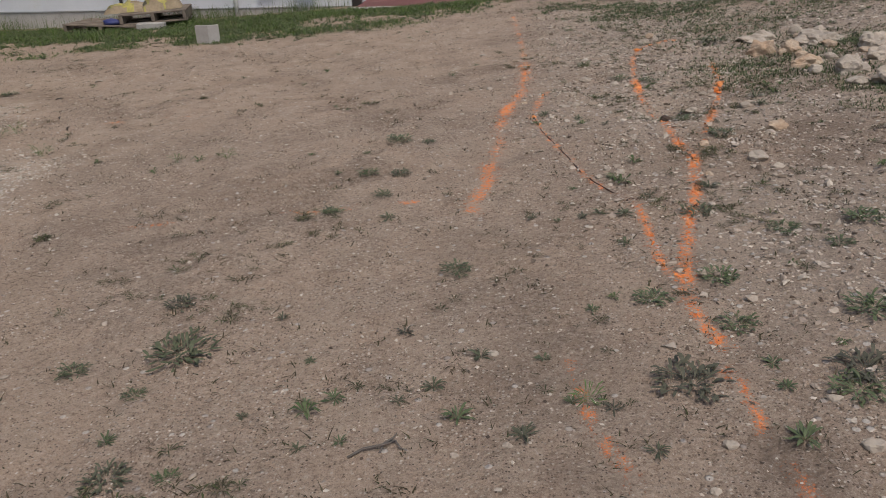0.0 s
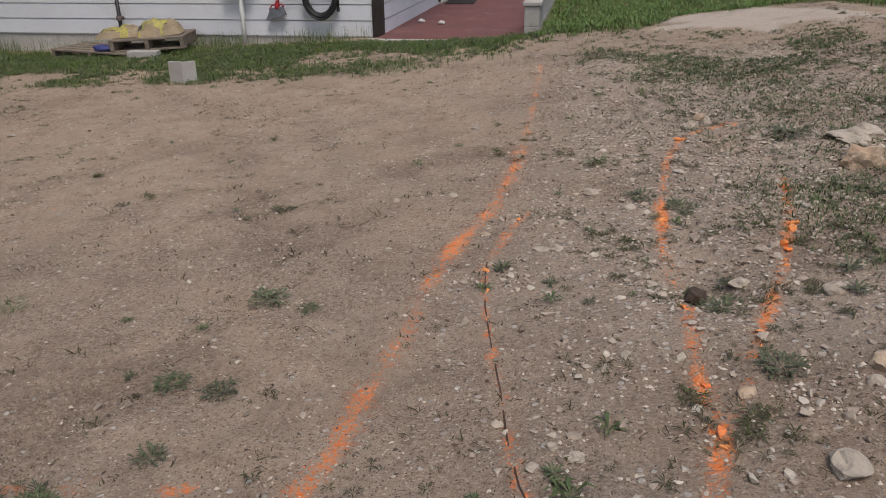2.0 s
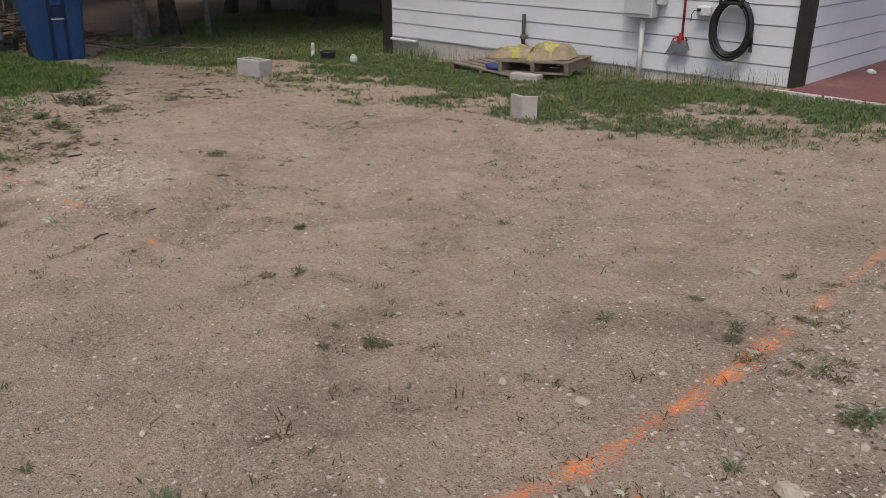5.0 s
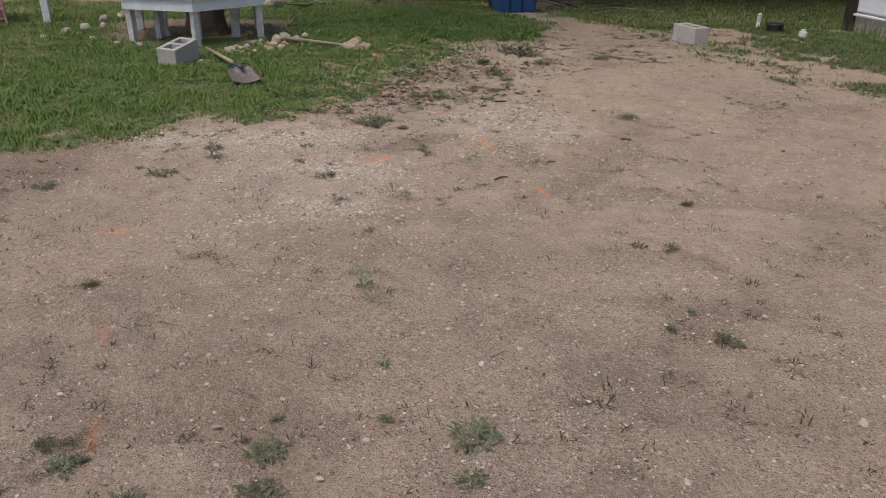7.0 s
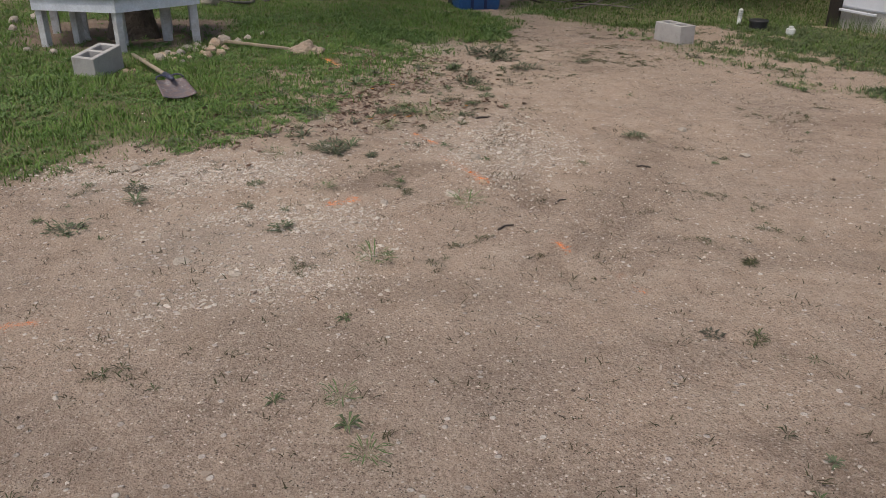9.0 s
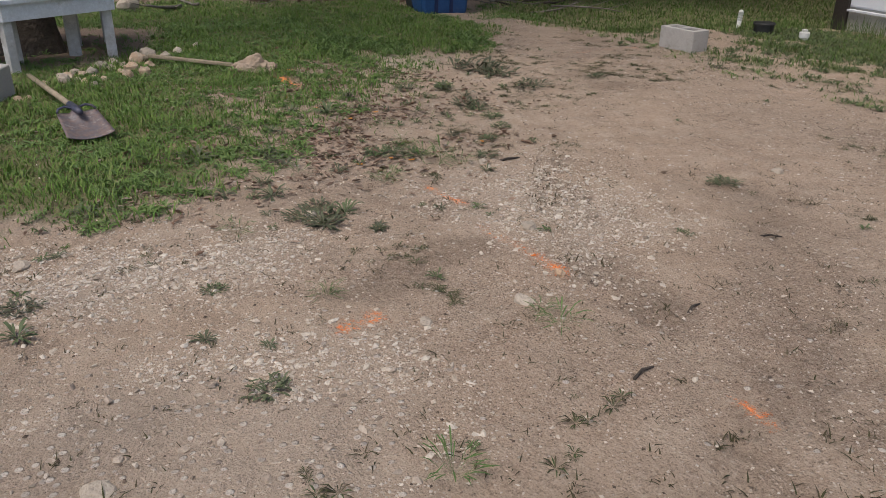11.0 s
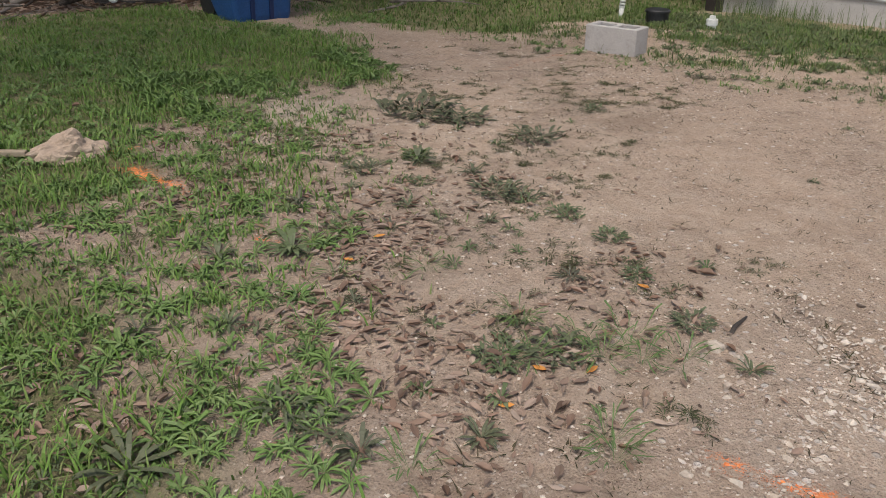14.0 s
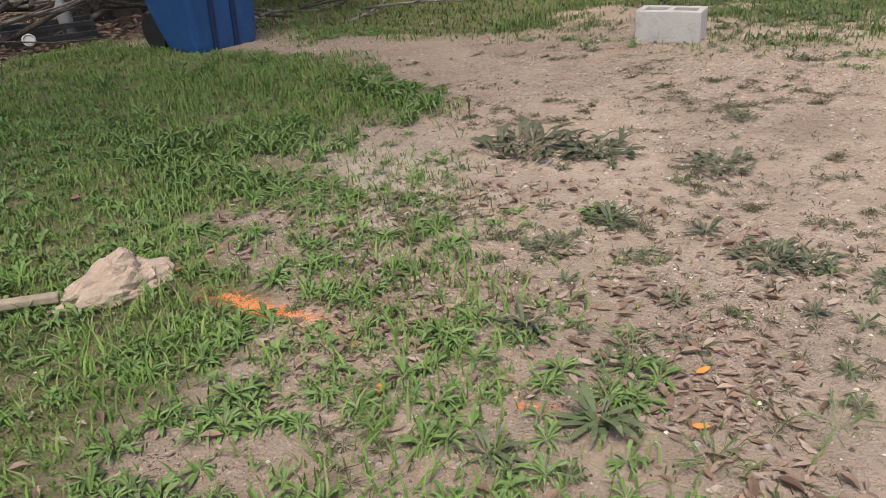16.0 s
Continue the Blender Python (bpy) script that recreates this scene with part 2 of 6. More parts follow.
LEG_PAINT = surface("worn_leg_paint", (0.62, 0.62, 0.62), (0.46, 0.44, 0.42), 0.75, 9.0, 50.0, (0.27, 0.24, 0.21), relief=0.3)
TRIM = surface("dark_brown_trim", (0.020, 0.015, 0.012), (0.032, 0.024, 0.020), 0.55, 5.0, 60.0, relief=0.2)
CONCRETE = surface("grey_concrete", (0.47, 0.445, 0.415), (0.41, 0.385, 0.355), 0.95, 5.0, 110.0, (0.27, 0.245, 0.22), relief=0.5, depth=0.005, vary=0.12)
FOUNDATION = surface("foundation_concrete", (0.54, 0.515, 0.485), (0.44, 0.415, 0.385), 0.95, 3.0, 80.0, (0.24, 0.21, 0.18), relief=0.4)
RED_SLAB = surface("red_painted_concrete", (0.205, 0.082, 0.072), (0.165, 0.066, 0.060), 0.7, 1.6, 30.0, (0.28, 0.165, 0.145), relief=0.15)
PALLET = surface("weathered_pallet_wood", (0.26, 0.21, 0.165), (0.17, 0.135, 0.105), 0.9, 9.0, 45.0, (0.10, 0.075, 0.06), relief=0.5, vary=0.35)
HANDLE = surface("tool_handle_wood", (0.37, 0.30, 0.21), (0.28, 0.22, 0.15), 0.7, 14.0, 60.0, (0.16, 0.12, 0.08), relief=0.3)
BARK = surface("dark_bark", (0.085, 0.066, 0.052), (0.045, 0.035, 0.028), 0.95, 8.0, 30.0, (0.13, 0.115, 0.095), relief=1.0, depth=0.03)
PALE_BARK = surface("pale_bark", (0.23, 0.20, 0.17), (0.12, 0.10, 0.085), 0.95, 8.0, 30.0, (0.07, 0.06, 0.05), relief=0.9, depth=0.02)
BLUE = surface("blue_plastic", (0.012, 0.062, 0.185), (0.018, 0.078, 0.22), 0.5, 3.0, 60.0, (0.06, 0.10, 0.17), relief=0.12)
BLUE_DARK = surface("dark_blue_plastic", (0.006, 0.018, 0.075), (0.008, 0.024, 0.09), 0.5, 3.0, 60.0, relief=0.1)
BLACK = surface("black_rubber", (0.014, 0.014, 0.015), (0.022, 0.022, 0.022), 0.5, 8.0, 90.0, relief=0.15)
STEEL = surface("rusty_steel", (0.23, 0.165, 0.145), (0.15, 0.14, 0.155), 0.65, 30.0, 80.0, (0.42, 0.38, 0.36), 0.35, relief=0.4)
STEEL_BLUE = surface("worn_blue_steel", (0.050, 0.058, 0.105), (0.11, 0.10, 0.11), 0.5, 16.0, 80.0, (0.20, 0.15, 0.12), 0.3, relief=0.3)
GREY_BOX = surface("grey_enamel", (0.56, 0.58, 0.60), (0.51, 0.53, 0.55), 0.45, 4.0, 60.0, relief=0.06)
PVC = surface("white_pvc", (0.72, 0.73, 0.70), (0.62, 0.62, 0.58), 0.45, 9.0, 60.0, (0.42, 0.38, 0.32), relief=0.1)
RED_PLASTIC = surface("red_plastic", (0.36, 0.016, 0.022), (0.28, 0.014, 0.018), 0.4, 9.0, 60.0, relief=0.1)
BRISTLE = surface("grey_bristles", (0.17, 0.18, 0.20), (0.11, 0.12, 0.135), 0.8, 20.0, 120.0, relief=0.7)
SACK = surface("brown_paper_sack", (0.33, 0.255, 0.165), (0.25, 0.195, 0.12), 0.8, 7.0, 40.0, (0.40, 0.34, 0.25), relief=0.4, depth=0.006)
YELLOW = surface("yellow_print", (0.46, 0.40, 0.10), (0.24, 0.23, 0.10), 0.7, 14.0, 60.0, (0.27, 0.23, 0.13), relief=0.4)
PRINT = surface("dark_print", (0.07, 0.065, 0.045), (0.12, 0.11, 0.075), 0.8, 14.0, 60.0, relief=0.2)
PINK = surface("pink_metal_paint", (0.62, 0.24, 0.29), (0.52, 0.20, 0.25), 0.5, 9.0, 60.0, relief=0.1)
ROOFING = surface("grey_shingles", (0.10, 0.10, 0.105), (0.07, 0.07, 0.075), 0.9, 3.0, 30.0, relief=0.6)
BOTTLE = surface("grey_bottle_plastic", (0.33, 0.33, 0.33), (0.26, 0.26, 0.26), 0.4, 9.0, 60.0, relief=0.08)
CRATE = surface("black_crate_plastic", (0.018, 0.018, 0.019), (0.03, 0.03, 0.03), 0.5, 9.0, 60.0, (0.06, 0.055, 0.05), relief=0.1)
TARP = surface("blue_tarp", (0.03, 0.04, 0.16), (0.05, 0.06, 0.20), 0.5, 9.0, 60.0, relief=0.3)
WIRE = surface("rusty_wire", (0.11, 0.055, 0.038), (0.07, 0.038, 0.028), 0.8, 20.0, 90.0, relief=0.3)
MAT = surface("dark_rubber_mat", (0.028, 0.022, 0.020), (0.04, 0.033, 0.030), 0.9, 12.0, 90.0, relief=0.5)
WHITE_LITTER = surface("white_scrap", (0.66, 0.64, 0.60), (0.55, 0.52, 0.48), 0.7, 20.0, 60.0, relief=0.2)


# ---- builders ----
rng = np.random.default_rng(11)


def link_mesh(name, bm, mat, smooth=False):
    me = bpy.data.meshes.new(name)
    bm.normal_update()
    bm.to_mesh(me)
    bm.free()
    if mat:
        me.materials.append(mat)
    if smooth:
        me.polygons.foreach_set("use_smooth", [True] * len(me.polygons))
    return me


def part(name, bm, mat, parent=None, label="", smooth=False):
    ob = new(name, link_mesh(name, bm, mat, smooth))
    ob.parent = parent
    if label:
        ob["label"] = label
    return ob


def thing(name, label, category, m=None, group="", kind=""):
    ob = new(name)
    ob.empty_display_size = 0.1
    if m is not None:
        ob.matrix_basis = m
    return tagged(ob, label, category, group, kind)


def box(bm, x0, y0, z0, x1, y1, z1, bevel=0.0, m=None):
    made = bmesh.ops.create_cube(bm, size=1.0)["verts"]
    t = Matrix.Translation(((x0 + x1) / 2, (y0 + y1) / 2, (z0 + z1) / 2)) @ Matrix.Diagonal((x1 - x0, y1 - y0, z1 - z0, 1))
    bmesh.ops.transform(bm, matrix=(m @ t) if m is not None else t, verts=made)
    if bevel:
        edges = list({e for v in made for e in v.link_edges})
        bmesh.ops.bevel(bm, geom=edges, offset=bevel, segments=2, affect="EDGES", profile=0.5)
    return bm


def boxed(*args, **kw):
    return box(bmesh.new(), *args, **kw)


def tube(bm, pts, radii, sides=10, cap=True):
    pts = [Vector(p) for p in pts]
    if isinstance(radii, (int, float)):
        radii = [radii] * len(pts)
    rings = []
    for i, p in enumerate(pts):
        d = (pts[min(i + 1, len(pts) - 1)] - pts[max(i - 1, 0)]).normalized()
        u = d.orthogonal().normalized() if i == 0 else (u - d * u.dot(d)).normalized()
        w = d.cross(u)
        rings.append([bm.verts.new(p + (u * math.cos(a) + w * math.sin(a)) * radii[i]) for a in (2 * math.pi * k / sides for k in range(sides))])
    for a, b in zip(rings, rings[1:]):
        for k in range(sides):
            bm.faces.new((a[k], a[(k + 1) % sides], b[(k + 1) % sides], b[k]))
    if cap:
        bm.faces.new(rings[0][::-1])
        bm.faces.new(rings[-1])
    return bm


def lathe(bm, profile, sides=20, m=None):
    rings = []
    for r, z in profile:
        rings.append([bm.verts.new((r * math.cos(2 * math.pi * k / sides), r * math.sin(2 * math.pi * k / sides), z)) for k in range(sides)])
    for a, b in zip(rings, rings[1:]):
        for k in range(sides):
            bm.faces.new((a[k], a[(k + 1) % sides], b[(k + 1) % sides], b[k]))
    bm.faces.new(rings[0][::-1])
    bm.faces.new(rings[-1])
    if m is not None:
        bmesh.ops.transform(bm, matrix=m, verts=[v for ring in rings for v in ring])
    return bm


def prism(bm, outline, z0, z1):
    lo = [bm.verts.new((x, y, z0)) for x, y in outline]
    hi = [bm.verts.new((x, y, z1)) for x, y in outline]
    n = len(outline)
    for k in range(n):
        bm.faces.new((lo[k], lo[(k + 1) % n], hi[(k + 1) % n], hi[k]))
    bm.faces.new(lo[::-1])
    bm.faces.new(hi)
    return bm


def rock_mesh(name, sx, sy, sz, seed, mat, rough=0.28, cuts=2):
    """An angular stone that sits flat, its base at z = 0."""
    bm = bmesh.new()
    bmesh.ops.create_icosphere(bm, subdivisions=cuts, radius=1.0)
    r = random.Random(seed)
    planes = [(Vector((r.uniform(-1, 1), r.uniform(-1, 1), r.uniform(-0.6, 1))).normalized(), r.uniform(0.62, 0.9)) for _ in range(7)]
    for v in bm.verts:
        p = v.co.copy()
        for n, d in planes:
            over = p.dot(n) - d
            if over > 0:
                p -= n * over * 0.9
        p *= 1 + rough * noise.noise(p * 1.7 + Vector((seed * 3.1, seed, 0))) + 0.08 * noise.noise(p * 5.3 + Vector((seed, 0, seed)))
        v.co = Vector((p.x * sx / 2, p.y * sy / 2, (p.z + 0.55) * sz / 1.5))
    if cuts > 2:
        for v in bm.verts:
            v.co += v.co.normalized() * min(sx, sz * 2) * (0.10 * noise.noise(v.co * 22 + Vector((seed, 0, 0))) + 0.05 * noise.noise(v.co * 55))
    return link_mesh(name, bm, mat)


# ---- the lie of the land ----
def lattice_noise(x, y, seed):
    xi, yi = np.floor(x).astype(np.int64), np.floor(y).astype(np.int64)
    fx, fy = x - xi, y - yi
    fx, fy = fx * fx * (3 - 2 * fx), fy * fy * (3 - 2 * fy)

    def h(a, b):
        n = (a * 374761393 + b * 668265263 + seed * 1442695041) & 0xFFFFFFFF
        n = ((n ^ (n >> 13)) * 1274126177) & 0xFFFFFFFF
        return ((n ^ (n >> 16)) & 0xFFFF) / 65535.0

    return (h(xi, yi) * (1 - fx) + h(xi + 1, yi) * fx) * (1 - fy) + (h(xi, yi + 1) * (1 - fx) + h(xi + 1, yi + 1) * fx) * fy


def smooth(v, lo, hi):
    t = np.clip((v - lo) / (hi - lo), 0, 1)
    return t * t * (3 - 2 * t)


def edge_dist(x, y, line, closed=False):
    """Distance to a polyline, and for a closed one whether the point lies inside."""
    best = np.full(np.shape(x), 1e9)
    inside = np.zeros(np.shape(x), bool)
    pts = list(line) + ([line[0]] if closed else [])
    for (ax, ay), (bx, by) in zip(pts, pts[1:]):
        dx, dy = bx - ax, by - ay
        t = np.clip(((x - ax) * dx + (y - ay) * dy) / (dx * dx + dy * dy + 1e-12), 0, 1)
        best = np.minimum(best, np.hypot(x - ax - t * dx, y - ay - t * dy))
        if closed and ay != by:
            inside ^= ((ay > y) != (by > y)) & (x < (bx - ax) * (y - ay) / (by - ay) + ax)
    return best, inside


def area(x, y, outline, soft):
    d, inside = edge_dist(x, y, outline, True)
    return smooth(np.where(inside, d, -d), -soft, soft)


LAWN_LEFT = [(-3.7, 2.3), (-4.1, 2.85), (-4.2, 3.3), (-4.6, 3.78), (-5.3, 3.72), (-5.75, 3.85), (-5.95, 4.25), (-6.45, 4.5), (-6.75, 4.75), (-6.75, 5.3), (-6.65, 5.8), (-7.2, 6.0), (-7.9, 6.35), (-8.4, 6.3), (-10.0, 6.2), (-10.1, 0.0), (-8.0, -3.0), (-3.6, -3.0)]
LAWN_HOUSE = [(-7.3, 7.2), (-6.5, 7.5), (-5.8, 7.35), (-5.2, 7.2), (-3.9, 7.3), (-2.6, 7.4), (-2.0, 7.35), (-1.25, 7.55), (-0.75, 7.75), (-0.3, 8.0), (0.0, 8.4), (0.0, 8.9), (-0.3, 9.2), (-1.7, 9.3), (-1.8, 9.56), (-6.75, 9.56), (-7.2, 9.0)]
LAWN_BACK = [(-6.9, 7.5), (-7.6, 7.0), (-8.3, 6.8), (-10.0, 7.3), (-11.2, 7.7), (-12.8, 9.5), (-13.5, 13.0), (-9.0, 13.6), (-6.9, 12.0), (-6.95, 9.5)]
LAWN_RIGHT = [(-0.6, 9.4), (-0.15, 8.85), (0.02, 8.7), (0.35, 8.3), (0.85, 8.35), (1.15, 8.95), (1.75, 9.0), (2.4, 8.2), (3.2, 7.4), (6.0, 7.0), (6.5, 17.6), (-0.6, 17.6)]
SAND = [(0.95, 8.25), (1.15, 8.8), (1.45, 8.95), (1.8, 8.75), (2.3, 7.9), (2.2, 7.45), (1.75, 7.75), (1.6, 7.35), (1.35, 7.9)]
GRAVEL_LEFT = [(-3.70, 2.45), (-3.68, 3.1), (-3.55, 3.62), (-3.28, 3.48), (-3.18, 3.0), (-3.25, 2.5)]
GRAVEL_BAND = [(-2.98, 2.85), (-2.92, 3.35), (-2.75, 3.7), (-2.4, 3.62), (-2.12, 3.4), (-2.05, 2.85), (-2.5, 2.7)]
SANDY = [(-5.3, 4.25), (-4.95, 3.9), (-4.6, 3.75), (-3.9, 3.6), (-3.9, 5.6), (-5.4, 6.6), (-6.5, 6.6), (-6.65, 5.9), (-6.05, 5.0)]
PEA = [(-6.75, 5.15), (-6.35, 5.3), (-5.85, 4.7), (-6.0, 4.45), (-6.4, 4.75)]
GRAVEL_MID = [(-3.88, 4.14), (-3.96, 4.38), (-3.97, 4.78), (-3.52, 4.83), (-3.16, 4.74), (-2.93, 4.28), (-3.19, 4.27), (-3.45, 4.14)]
GRAVEL_RIGHT = [(0.3, 2.4), (0.15, 3.4), (0.3, 4.6), (0.25, 6.0), (0.5, 7.2), (1.6, 7.0), (2.6, 5.5), (2.4, 3.0), (1.6, 1.6), (0.9, 1.0), (0.6, 1.6)]
MIXED = [(-4.6, 3.35), (-4.7, 4.2), (-4.95, 4.65), (-5.4, 5.0), (-6.4, 5.0), (-6.9, 5.9), (-7.2, 5.9), (-6.6, 4.5), (-6.0, 4.3), (-5.6, 3.4)]
SHOULDER = [(-3.95, 2.6), (-4.05, 3.35), (-4.25, 3.7), (-5.0, 4.1), (-5.7, 4.25), (-6.5, 4.6), (-6.4, 3.7), (-5.4, 3.3), (-4.9, 2.8)]
LITTER = [(-4.3, 3.5), (-4.35, 4.35), (-4.9, 4.75), (-5.6, 4.75), (-6.1, 4.5), (-5.9, 4.2), (-5.4, 3.7)]
BRUSH_FLOOR = [(-9.3, 6.6), (-9.7, 6.35), (-10.0, 6.1), (-10.0, 5.0), (-10.3, 3.0), (-14.0, 0.0), (-14.0, 12.0), (-11.0, 8.0), (-10.2, 7.2)]
TREE_FLOOR = [(-6.75, 2.35), (-6.8, 2.95), (-7.2, 3.4), (-8.2, 3.6), (-8.6, 2.6), (-8.2, 1.7), (-7.2, 1.75)]


def base_height(x, y):
    cx, cy = np.clip(x, -9, 2.2), np.clip(y, -1, 10) - 4
    z = -0.00233 + 0.09342 * cx + 0.01196 * cx**2 + 0.00055 * cx**3 + 0.00512 * cy + 0.00357 * cx * cy
    slab = smooth(x, -2.2, -1.75) * (1 - smooth(x, -0.15, 0.05)) * smooth(y, 8.7, 9.35)
    z = z * (1 - slab) + np.minimum(z, -0.15) * slab
    k = smooth(x, -0.3, 0.0) * smooth(y, 8.6, 10.5)
    return z * (1 - k) + (-0.06 + 0.05 * np.clip(x, 0, 4)) * k


def relief(x, y):
    far = smooth(np.hypot(x + 2.5, y - 4.5), 7, 14)
    r = 0.016 * (lattice_noise(x * 1.1, y * 1.1, 3) - 0.5) + 0.010 * (lattice_noise(x * 3.7, y * 3.7, 5) - 0.5)
    r += (0.011 * (lattice_noise(x * 11, y * 11, 7) - 0.5) + 0.011 * (lattice_noise(x * 23, y * 23, 9) - 0.5)) * (1 - far)
    hole = np.exp(-(((x - 0.73) / 0.10) ** 2 + ((y - 3.52) / 0.13) ** 2))
    return r - 0.07 * hole


def gz(x, y):
    return base_height(x, y) + relief(x, y)


def gzf(x, y):
    return float(gz(np.array([float(x)]), np.array([float(y)]))[0])


# orange marking lines: points, half width, strength
PAINT_A = [
    ([(0.08, 7.1), (0.1, 6.45), (0.12, 5.65), (0.13, 5.0)], 0.045, 0.78),
    ([(0.13, 5.0), (0.12, 4.5), (0.09, 4.15), (0.02, 3.83), (-0.02, 3.5)], 0.07, 0.92),
    ([(-0.02, 3.5), (-0.02, 3.2), (-0.05, 2.99)], 0.07, 0.62),
    ([(-0.05, 2.99), (-0.06, 2.74), (-0.09, 2.6), (-0.11, 2.5)], 0.075, 0.74),
    ([(0.21, 4.1), (0.15, 3.76), (0.13, 3.62)], 0.035, 0.95),
]
PAINT_B = [
    ([(0.13, 3.62), (0.17, 3.35), (0.22, 3.1), (0.27, 2.9), (0.3, 2.73), (0.34, 2.59), (0.4, 2.48)], 0.024, 0.8),
    ([(0.42, 2.42), (0.43, 2.31), (0.43, 2.2), (0.42, 2.06), (0.43, 1.93), (0.47, 1.85)], 0.03, 0.95),
    ([(1.03, 5.11), (0.96, 5.07)], 0.06, 1.25),
    ([(0.96, 5.06), (0.88, 4.98), (0.79, 4.85), (0.72, 4.56), (0.67, 4.12), (0.65, 3.68), (0.68, 3.56)], 0.036, 0.98),
    ([(0.69, 3.46), (0.68, 3.25), (0.67, 3.04), (0.68, 2.91), (0.69, 2.8), (0.65, 2.63), (0.61, 2.42), (0.56, 2.26), (0.53, 2.14), (0.49, 1.97), (0.46, 1.78), (0.46, 1.61), (0.49, 1.53)], 0.038, 1.0),
]
PAINT_C = [
    ([(0.46, 1.44), (0.48, 1.34), (0.48, 1.23)], 0.026, 0.9),
    ([(0.49, 1.15), (0.5, 1.09), (0.51, 1.0)], 0.022, 0.8),
    ([(1.09, 4.29), (1.04, 3.93), (0.96, 3.6), (0.87, 3.33), (0.79, 3.1)], 0.036, 0.98),
    ([(0.77, 3.02), (0.73, 2.91), (0.69, 2.83)], 0.03, 0.55),
    ([(0.15, 1.5), (0.16, 1.37), (0.17, 1.28), (0.2, 1.19), (0.22, 1.14), (0.23, 1.05)], 0.026, 0.85),
]
PAINT_D = [
    ([(-0.35, 2.61), (-0.31, 2.62)], 0.04, 0.75),
    ([(-2.87, 3.55), (-2.92, 3.65)], 0.05, 0.95),
    ([(-3.84, 4.18), (-3.63, 4.22)], 0.045, 0.85),
    ([(-3.4, 4.18), (-3.18, 4.22), (-3.02, 4.24)], 0.07, 0.5),
    ([(-3.03, 4.24), (-2.98, 4.24)], 0.05, 1.0),
]
PAINT_E = [
    ([(-2.26, 4.24), (-2.14, 4.24)], 0.035, 0.85),
    ([(-1.93, 4.31), (-1.8, 4.31)], 0.05, 0.45),
    ([(-6.3, 4.12), (-6.31, 4.2), (-6.33, 4.36)], 0.05, 0.75),
    ([(-6.13, 4.1), (-5.99, 4.11), (-5.8, 4.13)], 0.06, 1.2),
    ([(-5.8, 4.13), (-5.68, 4.11)], 0.05, 0.6),
]
PAINT_F = [
    ([(-5.24, 4.11), (-5.19, 4.13)], 0.04, 0.85),
    ([(-2.15, 2.41), (-2.15, 2.58)], 0.05, 0.85),
    ([(-1.34, 2.54), (-1.17, 2.55)], 0.045, 0.6),
    ([(-0.8, 2.59), (-0.53, 2.61)], 0.04, 0.6),
    ([(-6.4, 6.95), (-6.38, 6.4)], 0.1, 0.45),
]
# darker worn places, and shade painted into the hole: middle line, half width, strength
DAMP_AND_SHADE = [([(-1.05, 2.72), (-0.73, 2.89), (-0.51, 2.98)], 0.08, 0.4), ([(-1.15, 2.35), (-0.95, 2.52), (-0.8, 2.6)], 0.08, 0.35),
        ([(-2.93, 4.34), (-2.79, 4.36), (-2.66, 4.33)], 0.09, 0.65), ([(-3.10, 3.68), (-3.19, 3.85), (-3.26, 4.03)], 0.10, 0.8),
        ([(0.1, 1.5), (0.05, 1.9), (-0.1, 2.2)], 0.16, 0.4), ([(0.52, 1.2), (0.5, 1.05)], 0.06, 0.75), ([(0.47, 1.95), (0.46, 1.75)], 0.05, 0.7),
        ([(-0.35, 4.7), (-0.15, 4.85), (0.0, 4.95)], 0.12, 0.7), ([(-2.2, 2.9), (-1.6, 3.6), (-1.3, 4.4)], 0.12, 0.2), ([(0.73, 3.52), (0.75, 3.55)], 0.08, 0.8),
        ([(-1.35, 5.18), (-0.89, 4.35), (-0.67, 3.89)], 0.10, 0.2), ([(-1.46, 6.25), (-0.95, 5.5), (-0.60, 4.6), (-0.45, 4.0)], 0.08, 0.18), ([(-2.5, 4.59), (-3.33, 5.31)], 0.14, 0.4),
        ([(-2.15, 4.6), (-1.85, 4.9), (-1.6, 5.3)], 0.10, 0.45),
        ([(-3.6, 2.05), (-3.05, 1.98), (-2.7, 1.8)], 0.28, 0.95), ([(-2.11, 3.5), (-1.87, 3.86)], 0.10, 0.4), ([(-2.7, 3.05), (-2.5, 2.95)], 0.13, 0.5), ([(-1.95, 3.79), (-2.1, 3.55)], 0.12, 0.4),
        ([(-0.96, 2.88), (-0.58, 3.02)], 0.13, 0.5), ([(-0.5, 3.9), (-0.35, 4.2)], 0.10, 0.35), ([(-1.45, 2.15), (-1.6, 2.4)], 0.10, 0.35)]
# tyre treads
TRACKS = [[(-0.7, 2.55), (-0.75, 2.85), (-0.95, 3.15)], [(-0.55, 3.3), (-0.5, 3.75), (-0.42, 4.1)], [(-3.1, 1.95), (-2.75, 1.85)], [(-1.2, 2.6), (-0.95, 2.78), (-0.73, 2.89), (-0.45, 3.0)], [(-1.2, 2.33), (-0.95, 2.52), (-0.75, 2.62)], [(-2.95, 4.32), (-2.66, 4.35)], [(-2.9, 7.1), (-1.95, 6.3), (-1.52, 5.86), (-1.05, 5.4), (-0.64, 5.04)],
          [(-3.6, 5.3), (-3.25, 5.35), (-2.87, 5.08), (-2.57, 4.79), (-2.35, 4.54), (-2.05, 4.1)], [(-3.95, 4.85), (-3.6, 4.6), (-3.35, 4.5)], [(-2.18, 6.57), (-1.35, 5.18), (-0.89, 4.35), (-0.67, 3.89), (-0.6, 3.5)], [(-3.6, 6.3), (-3.3, 6.0)]]


